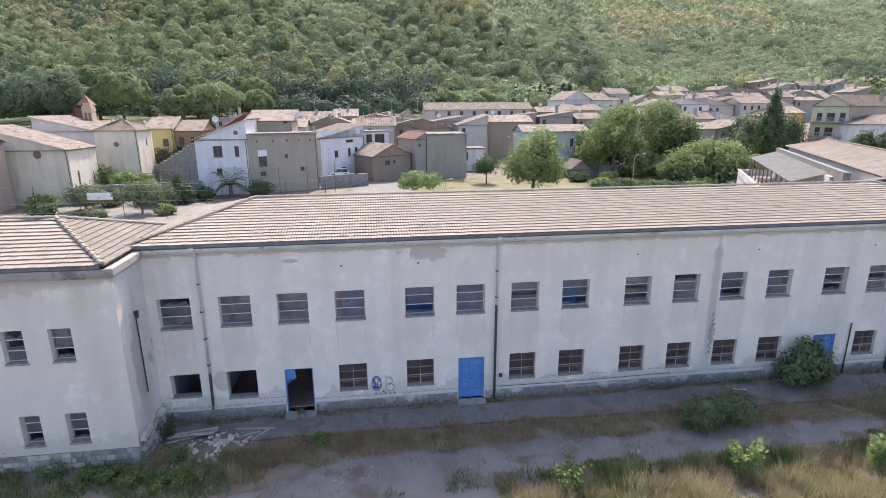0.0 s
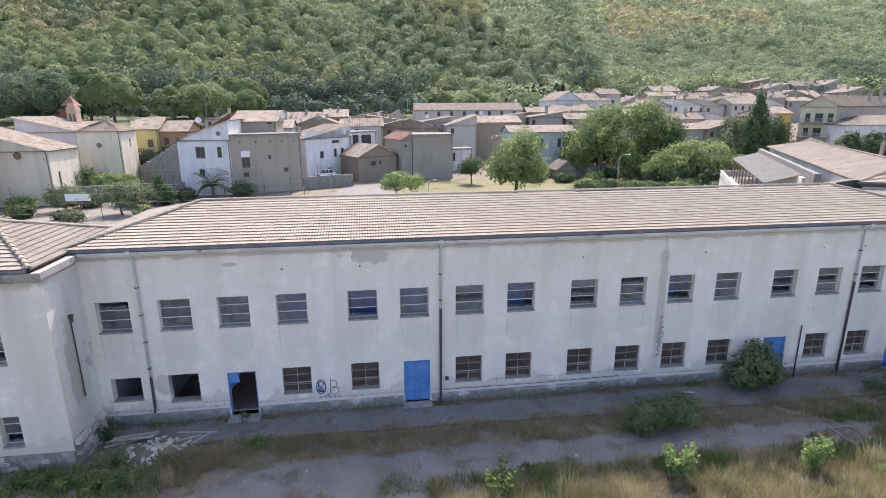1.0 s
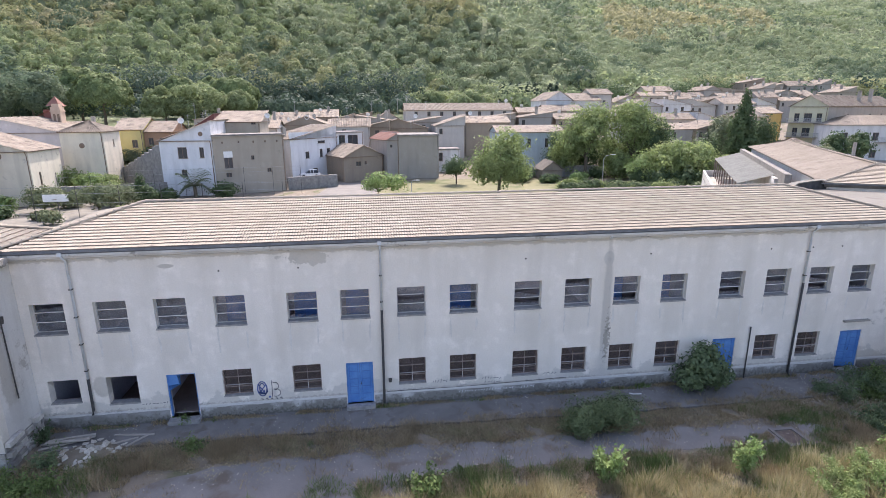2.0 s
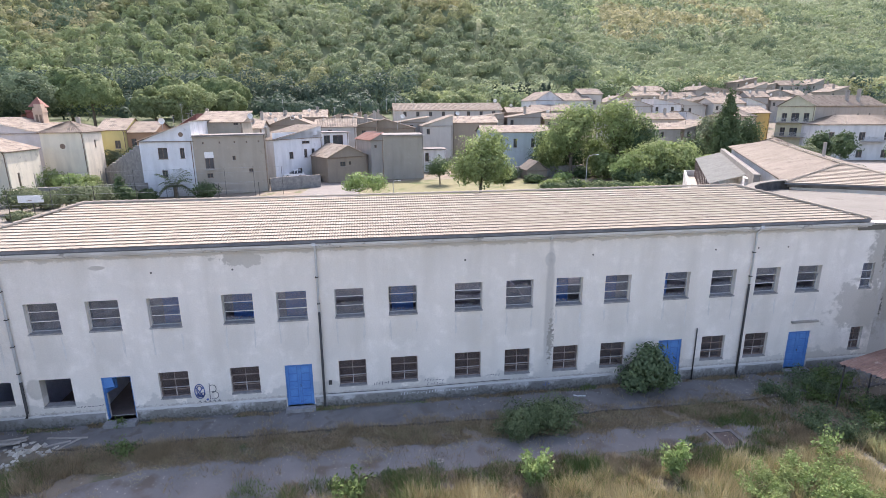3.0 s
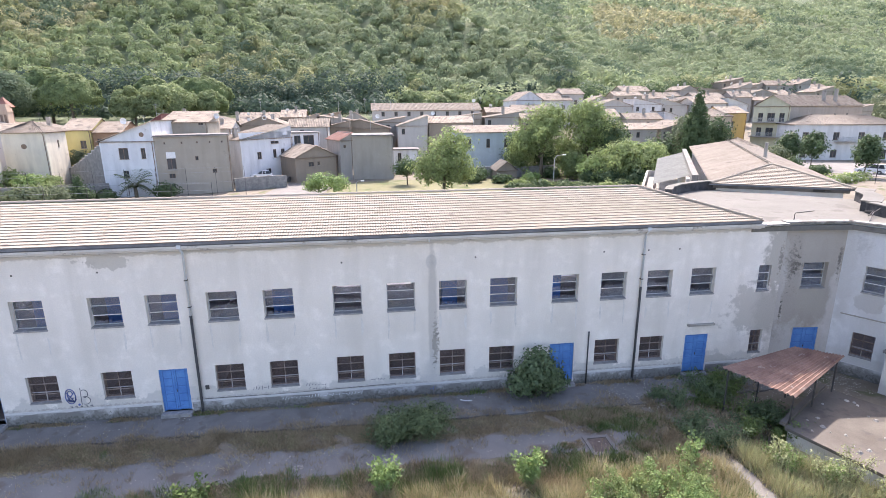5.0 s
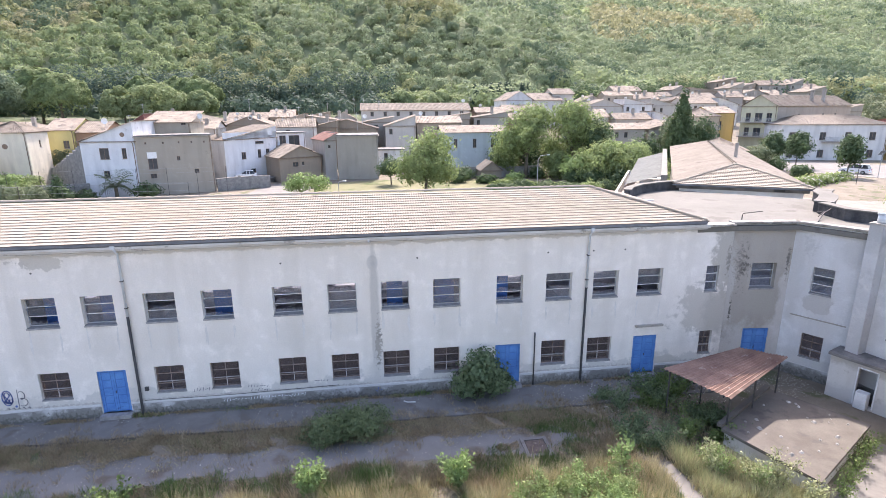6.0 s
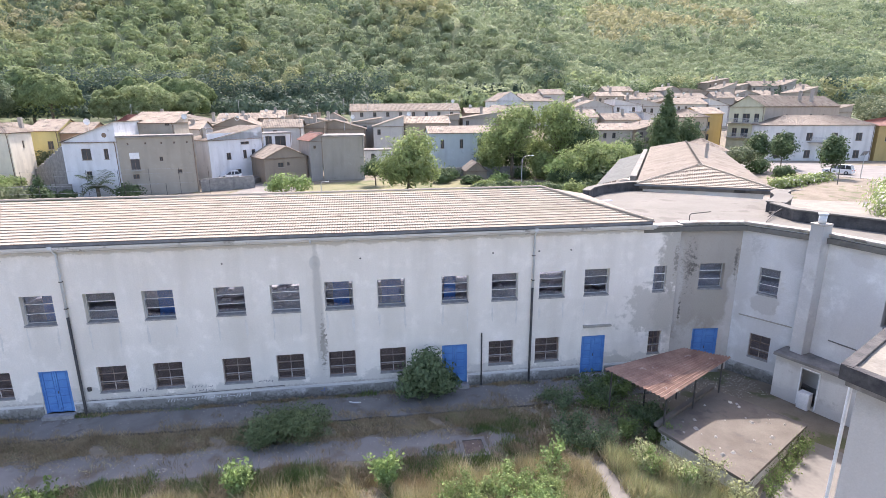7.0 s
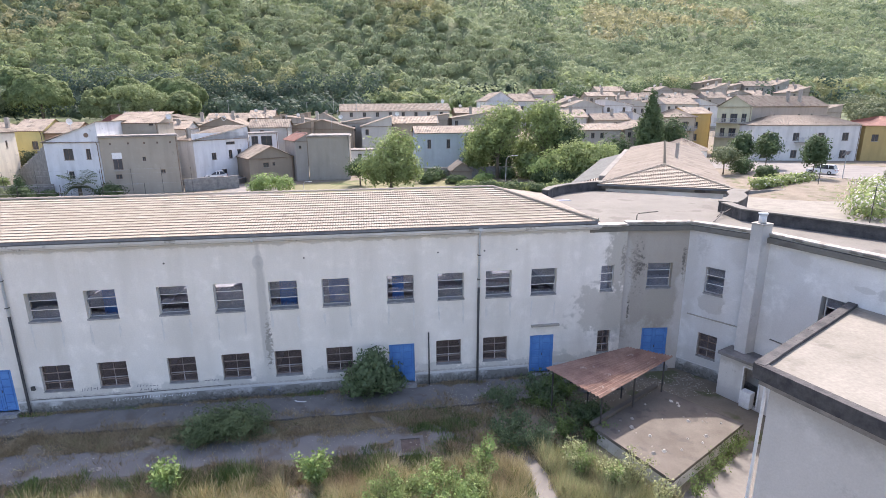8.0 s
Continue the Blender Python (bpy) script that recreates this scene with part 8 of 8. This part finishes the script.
def stroke(g, pts, w, y=-0.008):
    for (x0, z0), (x1, z1) in zip(pts, pts[1:]):
        d = Vector((x1 - x0, z1 - z0))
        if d.length < 1e-4:
            continue
        n = Vector((-d.y, d.x)).normalized() * w / 2
        e = d.normalized() * w * 0.3
        g.quad((x0 - e.x - n.x, y, z0 - e.y - n.y), (x1 + e.x - n.x, y, z1 + e.y - n.y), (x1 + e.x + n.x, y, z1 + e.y + n.y), (x0 - e.x + n.x, y, z0 - e.y + n.y))


def oval(cx, cz, rx, rz, a0=0, a1=360, n=18):
    return [(cx + rx * math.cos(radians(a0 + (a1 - a0) * i / n)), cz + rz * math.sin(radians(a0 + (a1 - a0) * i / n))) for i in range(n + 1)]


tag1 = thing("graffiti", Matrix(), "blue and grey spray-painted scrawl on the white wall", "graffiti")
g = Geo()
for a in (oval(-4.02, 1.45, 0.22, 0.38), oval(-4.02, 1.5, 0.12, 0.24, 20, 330), oval(-3.98, 1.3, 0.18, 0.12, 180, 400)):
    stroke(g, a, 0.05)
stroke(g, [(-4.2, 1.7), (-3.9, 1.2), (-4.15, 1.25), (-3.85, 1.65)], 0.05)
stroke(g, [(-3.72, 0.98), (-3.68, 1.02)], 0.09)
part("scrawl", g, INK_BLUE, tag1)
g = Geo()
stroke(g, oval(-3.42, 1.55, 0.16, 0.2, -100, 120), 0.035)
stroke(g, oval(-3.40, 1.2, 0.22, 0.2, -120, 110), 0.035)
stroke(g, [(-3.55, 1.85), (-3.58, 1.0)], 0.035)
for k in range(5):
    stroke(g, [(-4.1 + k * 0.22, 0.92), (-4.0 + k * 0.22, 0.86), (-4.05 + k * 0.22, 0.95)], 0.03)
part("scrawl", g, INK_BLACK, tag1)


def bars(name, x0, x1, z, h, rows, material, label, seed, slant=0.0, lift=0.0):
    """Unreadable scribble as short plain bars."""
    t = thing(name, Matrix(), label, "graffiti")
    r = random.Random(seed)
    for row in range(rows):
        x = x0 + row * 0.12
        while x < x1:
            w = r.uniform(0.06, 0.13)
            z0 = z - row * h * 1.5 + slant * (x - x0)
            g = Geo()
            stroke(g, [(x, z0 + h * r.uniform(0, 0.3)), (x + w * 0.5, z0 + h * r.uniform(0.6, 1.0))] if r.random() < 0.6 else [(x, z0 + h * 0.5), (x + w, z0 + h * r.uniform(0.3, 0.7))], 0.028)
            ob = part("bar", g, material, t)
            ob.location.y = lift
            x += w + 0.05


bars("graffiti", 6.8, 7.75, 1.12, 0.15, 2, INK_BLACK, "short dark scrawled words on the wall", 3, -0.05)
bars("graffiti", 4.25, 5.05, 1.08, 0.22, 1, INK_BLACK, "faded grey scrawl between two windows", 4)
bars("graffiti", 10.0, 10.75, 1.15, 0.12, 1, INK_BLACK, "faint dark scribble on the wall", 5)
bars("graffiti", -9.5, -8.4, 1.02, 0.13, 1, INK_BLACK, "dark scribble beside the broken door", 6)
bars("graffiti", 5.6, 9.6, 0.45, 0.2, 1, INK_PALE, "row of faint pale letters on the plinth", 7, 0.0, -0.024)
bars("graffiti", 13.0, 13.4, 0.35, 0.25, 1, INK_BLUE, "small dark blue mark low on the wall", 8, 0.0, -0.024)
box = thing("meter_box", pose(2.05, -0.02, 1.35), "small dark electric box on the wall", "electric box")
part("body", Geo().box(0, 0.16, -0.06, 0.02, 0, 0.2), IRON, box)
tagged(part("cable", Geo().tube([(1.95, -0.02, 0.83), (6, -0.015, 0.80), (11.2, -0.02, 0.9), (11.2, -0.02, 0.84)], 0.012, 5), IRON), "thin dark cable along the plinth's edge", "cable")
tagged(part("ledge", Geo(m1).box(0.35, 2.9, -0.05, 0.0, 3.42, 3.48), CONCRETE), "thin rusted pipe along the court wall", "pipe")
tagged(part("ledge", Geo(m2).box(0.9, 3.1, -0.05, 0.0, 3.36, 3.41), CONCRETE_DARK), "thin rusted pipe beside the chimney pier", "pipe")

# ---- wing's old downpipe ----
dp = thing("drainpipe", WS, "broken iron downpipe on the wing's side wall", "drainpipe")
part("pipe", Geo().tube([(1.30, -0.07, 6.0), (1.34, -0.07, 2.5)], 0.028, 8), IRON, dp)
part("hopper", Geo().tube([(1.30, -0.12, 5.95), (1.30, -0.11, 6.25)], 0.06, 8, 0.10), IRON, dp)

# ---- rubble, planks and litter ----
r = random.Random(77)


def lump(s, seed):
    q = random.Random(seed)
    g = Geo()
    j = lambda v: v * q.uniform(0.65, 1.15)
    g.add([(-j(s), -j(s), -0.03), (j(s), -j(s), -0.03), (j(s), j(s), -0.03), (-j(s), j(s), -0.03), (-j(s) * 0.7, -j(s) * 0.7, j(s)), (j(s) * 0.7, -j(s) * 0.7, j(s) * 0.8), (j(s) * 0.7, j(s) * 0.7, j(s)), (-j(s) * 0.7, j(s) * 0.7, j(s) * 0.9)],
          [(0, 3, 2, 1), (4, 5, 6, 7), (0, 1, 5, 4), (1, 2, 6, 5), (2, 3, 7, 6), (3, 0, 4, 7)])
    return g


PALE_STONE = mat("pale rubble", (0.38, 0.35, 0.295), (0.54, 0.51, 0.44), 5, 0.9, 0.4, vary=0.2)
heap = thing("rubble_heap", pose(-11.0, -2.05, 0), "low heap of pale broken masonry in weeds", "rubble")
mound = Geo()
for k in range(14):
    a0, a1 = k / 14 * 6.283, (k + 1) / 14 * 6.283
    mound.quad((0, 0, 0.28), (math.cos(a0) * 0.8, math.sin(a0) * 0.5, 0.2), (math.cos(a1) * 0.8, math.sin(a1) * 0.5, 0.2))
    mound.quad((math.cos(a0) * 0.8, math.sin(a0) * 0.5, 0.2), (math.cos(a0) * 1.7, math.sin(a0) * 1.1, -0.05), (math.cos(a1) * 1.7, math.sin(a1) * 1.1, -0.05), (math.cos(a1) * 0.8, math.sin(a1) * 0.5, 0.2))
part("earth_mound", mound, SOIL, heap)
for i in range(70):
    a, d = r.uniform(0, 6.28), r.random() ** 0.6
    x, y = math.cos(a) * d * 1.5, math.sin(a) * d * 1.0
    s = r.uniform(0.05, 0.17) * (1.2 - 0.4 * d)
    ob = part("stone", lump(s, i), PALE_STONE, heap)
    ob.matrix_local = pose(x, y, max(0.0, 0.26 - 0.28 * d), r.uniform(-20, 20), r.uniform(-20, 20), r.uniform(0, 180))
pile = thing("plank_pile", pose(-12.3, -1.25, 0.1), "loose stack of grey weathered planks", "planks")
for i in range(9):
    ob = part("plank", Geo().box(-0.9, 0.9, -0.06, 0.06, 0, 0.04), WOOD, pile)
    ob.matrix_local = pose(r.uniform(-0.2, 0.2), r.uniform(-0.25, 0.25), i * 0.025, r.uniform(-2, 2), r.uniform(-3, 3), 12 + r.uniform(-14, 14))
for x, y, a, l in ((-9.6, -1.0, -6, 0.9), (-9.3, -1.5, 52, 0.5), (-9.9, -1.45, 20, 0.6)):
    ob = thing("plank", pose(x, y, 0.11, 0, 0, a), "single grey plank lying on the pavement", "plank")
    part("board", Geo().box(-l, l, -0.05, 0.05, 0, 0.04), WOOD, ob)
tagged(part("bare_patch", Geo().slab(ragged([(-12.6, -3.2), (-11.7, -3.4), (-11.9, -2.2), (-12.5, -1.9)], 4, 0.08), -0.2, 0.02), CONCRETE), "bare concrete patch between weeds", "concrete patch", kind="structure")
# crumbs of masonry and paper on pavement and drive
n = 420
xy = np.stack([rng.choice(rng.uniform(-12, 31, 40), n) + rng.normal(size=n) * 0.6, -0.2 - 1.8 * rng.uniform(0, 1, n) ** 1.6], 1)
xy = np.concatenate([xy, np.stack([rng.uniform(-8, 21, 260), -rng.uniform(3.6, 5.2, 260)], 1), np.stack([rng.uniform(22, 31.5, 700), -rng.uniform(0.2, 3.2, 700)], 1), np.stack([rng.uniform(32, 36.0, 500), -rng.uniform(0.8, 3.2, 500)], 1)])
c = np.concatenate([xy, np.full((len(xy), 1), 0.115)], 1)
c[420:680, 2] = 0.04
c[1380:, 2] = 0.02
tagged(soup("debris", cards(c, np.tile((0, 0, 1.0), (len(c), 1)) + rng.normal(size=c.shape) * 0.25, 0.035, rng), PALE_STONE), "scattered crumbs of masonry and litter", "debris", kind="stuff")
rag = thing("litter", pose(6.9, -4.9, 0.03) @ Matrix.Scale(0.6, 4), "crumpled grey plastic sheet on the drive", "litter")
q = Geo()
for k in range(6):
    a = k * 1.05
    q.quad((math.cos(a) * 0.1, math.sin(a) * 0.06, 0.07), (math.cos(a) * 0.45, math.sin(a) * 0.26, 0.01), (math.cos(a + 0.8) * 0.4, math.sin(a + 0.8) * 0.3, 0.05))
part("sheet", q, CONCRETE, rag)
rag = thing("litter", pose(14.7, -0.9, 0.1, 0, 0, -10), "white bent strip of plastic on the pavement", "litter")
part("strip", Geo().tube([(-0.3, 0.1, 0.03), (-0.1, 0, 0.03), (0.3, 0.03, 0.03)], 0.03, 5), STEEL_WHITE, rag)

# ---- vehicles ----
CARPAINT = mat("white car paint", (0.70, 0.71, 0.72), (0.76, 0.77, 0.78), 1, 0.3, 0.0)
TYRE = mat("black tyre", (0.02, 0.02, 0.02), (0.035, 0.035, 0.035), 8, 0.85, 0.2)
LAMP_RED = mat("red tail lamp", (0.35, 0.02, 0.02), (0.4, 0.03, 0.03), 4, 0.3, 0.0)


def car(m, length, height, suv, label):
    """Body with a shaped side profile, cabin glass, wheels."""
    t = thing("car", m, label, "car")
    L2, w = length / 2, 0.88
    base_z, belt = 0.25, height * 0.6
    prof = [(-L2, 0.45), (-L2 + 0.05, belt - 0.05), (-L2 + 0.25, belt), (L2 - 1.25, belt), (L2 - 0.25, belt - 0.18), (L2, 0.6), (L2 - 0.03, base_z + 0.05), (-L2 + 0.05, base_z)]
    def loft(prof, w0, w1):
        g = Geo()
        n = len(prof)
        zmax, zmin = max(p[1] for p in prof), min(p[1] for p in prof)
        k = lambda z: w0 + (w1 - w0) * (z - zmin) / (zmax - zmin)
        pts = [(x, -k(z), z) for x, z in prof] + [(x, k(z), z) for x, z in prof]
        g.add(pts, [tuple(range(n))[::-1], tuple(range(n, 2 * n))] + [(i, (i + 1) % n, n + (i + 1) % n, n + i) for i in range(n)])
        return g
    part("body", loft(prof, w, w * 0.97), CARPAINT, t)
    back = -L2 + (0.15 if suv else 0.4)
    cab = [(back, belt), (back + 0.25, height - 0.08), (back + 0.5, height), (L2 - 2.0, height), (L2 - 1.2, belt)]
    part("cabin_glass", loft(cab, w * 0.95, w * 0.72), PANE_FAR, t)
    part("roof", Geo().box(back + 0.3, L2 - 1.95, -w * 0.7, w * 0.7, height - 0.02, height + 0.03), CARPAINT, t)
    for y in (-w * 0.86, w * 0.86):
        for x in (back + 0.9, L2 - 2.2):
            part("pillar", Geo().box(x, x + 0.08, y - 0.05, y + 0.05, belt, height), CARPAINT, t)
    for x in (-L2 + 0.8, L2 - 0.8):
        for y in (-w, w):
            wh = part("tyre", Geo().tube([(x, y - 0.1, 0.32), (x, y + 0.1, 0.32)], 0.32, 16), TYRE, t)
            part("rim", Geo().tube([(x, y - 0.11, 0.32), (x, y + 0.11, 0.32)], 0.18, 12), STEEL, wh)
    for y in (-0.6, 0.6):
        part("tail_lamp", Geo().box(-L2 - 0.01, -L2 + 0.05, y - 0.15, y + 0.15, belt - 0.3, belt - 0.12), LAMP_RED, t)
        part("headlight", Geo().box(L2 - 0.12, L2 + 0.005, y - 0.18, y + 0.18, 0.58, 0.72), PANE_FAR, t)
    return t


car(pose(98.6, 59.0, 2.84, 0, 0, 118), 4.5, 1.65, True, "silver-white estate car parked on the street")
car(pose(-10.2, 80.6, 1.9, 0, 0, 190), 4.0, 1.45, False, "small white car parked behind the stone wall")
patch("yard", [(-16, 79.3), (-5.8, 79.3), (-4.5, 84), (-16, 84)], 0.2, 1.9, ROAD, "raised pale yard behind the stone wall", "yard")

# ---- poles, fences, aerials ----
def lamp_post(x, y, z, h, arm, label):
    t = thing("street_lamp", pose(x, y, z), label, "street lamp")
    part("pole", Geo().tube([(0, 0, -0.2), (0, 0, h * 0.85), (arm * 0.25, 0, h * 0.97), (arm, 0, h)], 0.07, 8, 0.045), STEEL, t)
    part("lamp_head", Geo().box(arm - 0.05, arm + 0.5, -0.1, 0.1, h - 0.08, h + 0.04), STEEL_WHITE, t)


lamp_post(43.0, 67.5, 1.0, 5.4, 1.6, "curved grey street lamp in the thicket")
lamp_post(8.0, 63.0, 1.0, 2.2, 0.8, "low curved garden lamp on the lawn")
fence = thing("fence", pose(-50, 47.0, 0.9), "tall wire fence on thin posts round the court", "fence")
for i in range(9):
    part("post", Geo().tube([(i * 5.0, 0.0, 0), (i * 5.0, 0, 4.6)], 0.035, 6), IRON, fence)
for z in (1.2, 2.4, 3.6, 4.5):
    part("wire", Geo().tube([(0, 0, z), (40, 0, z)], 0.01, 4), STEEL, fence)
fence = thing("fence", pose(-45, 62, 0.9, 0, 0, 6), "thin wire fence before the white houses", "fence")
for i in range(9):
    part("post", Geo().tube([(i * 4.4, 0.0, 0), (i * 4.4, 0, 4.8)], 0.03, 6), IRON, fence)
for z in (2.4, 4.0, 4.7):
    part("wire", Geo().tube([(0, 0, z), (35, 0, z)], 0.009, 4), STEEL, fence)
hoop = thing("basketball_hoop", pose(-38.5, 49.0, 0.9), "white basketball backboard on a post", "basketball hoop")
part("post", Geo().tube([(0, 0.3, 0), (0, 0.3, 3.0), (0, 0, 3.3)], 0.06, 8), IRON, hoop)
part("backboard", Geo().box(-1.5, 1.5, -0.06, 0.0, 2.4, 3.3), STEEL_WHITE, hoop)
part("ring", Geo().tube([(math.cos(a) * 0.24, -0.35 + math.sin(a) * 0.24, 2.7) for a in np.linspace(0, 6.28, 13)], 0.02, 5), RUST, hoop)
r = random.Random(8)
for i in range(26):
    x, y = r.uniform(-45, 70), r.choice((99, 106, 118, 132, 133))
    z = 11.5 + (y - 99) * 0.11 + r.uniform(0, 0.6)
    t = thing("aerial", pose(x, y, z - 2.0), "thin television aerial on a roof", "aerial", "roof aerials")
    h = r.uniform(3.2, 4.6)
    part("mast", Geo().tube([(0, 0, 0), (0, 0, h)], 0.04, 5), STEEL, t)
    for k in range(3):
        part("rod", Geo().tube([(-0.5 + k * 0.1, 0, h - 0.15 - k * 0.35), (0.5 - k * 0.1, 0, h - 0.15 - k * 0.35)], 0.02, 4), STEEL, t)
for i, (x, y, z) in enumerate(((-29.0, 70, 12.6), (-17, 79.5, 13.2), (26, 108.0, 13.2), (40, 128, 16.4), (12.5, 106.5, 12.6), (-12, 98, 12.6))):
    t = thing("satellite_dish", pose(x, y, z), "pale satellite dish on a roof", "satellite dish", "roof dishes")
    part("mast", Geo().tube([(0, 0.1, -1.2), (0, 0.1, 0.2)], 0.035, 5), STEEL, t)
    part("dish", Geo().add([(0, 0.12, 0.3)] + [(math.cos(a) * 0.5, -0.05, 0.3 + math.sin(a) * 0.5) for a in np.linspace(0, 6.283, 17)[:-1]], [(0, i + 1, (i + 1) % 16 + 1) for i in range(16)]), STEEL_WHITE, t)
sign = thing("road_sign", pose(96.5, 52.5, 2.4), "grey panel on a pole by the street", "sign")
part("pole", Geo().tube([(0, 0, 0), (0, 0, 4.5)], 0.06, 6), STEEL, sign)
part("panel", Geo(pose(0, 0, 4.6, 30, 0, 20)).box(-0.9, 0.9, -0.03, 0.03, -0.4, 0.4), ZINC, sign)
for x, y, h in ((73.0, 24.5, 4.2), (87.0, 47.0, 4.0)):
    t = thing("post", pose(x, y, 2.0), "thin dark metal post by the terrace", "post")
    part("pole", Geo().tube([(0, 0, 0), (0, 0, h)], 0.05, 6), IRON, t)
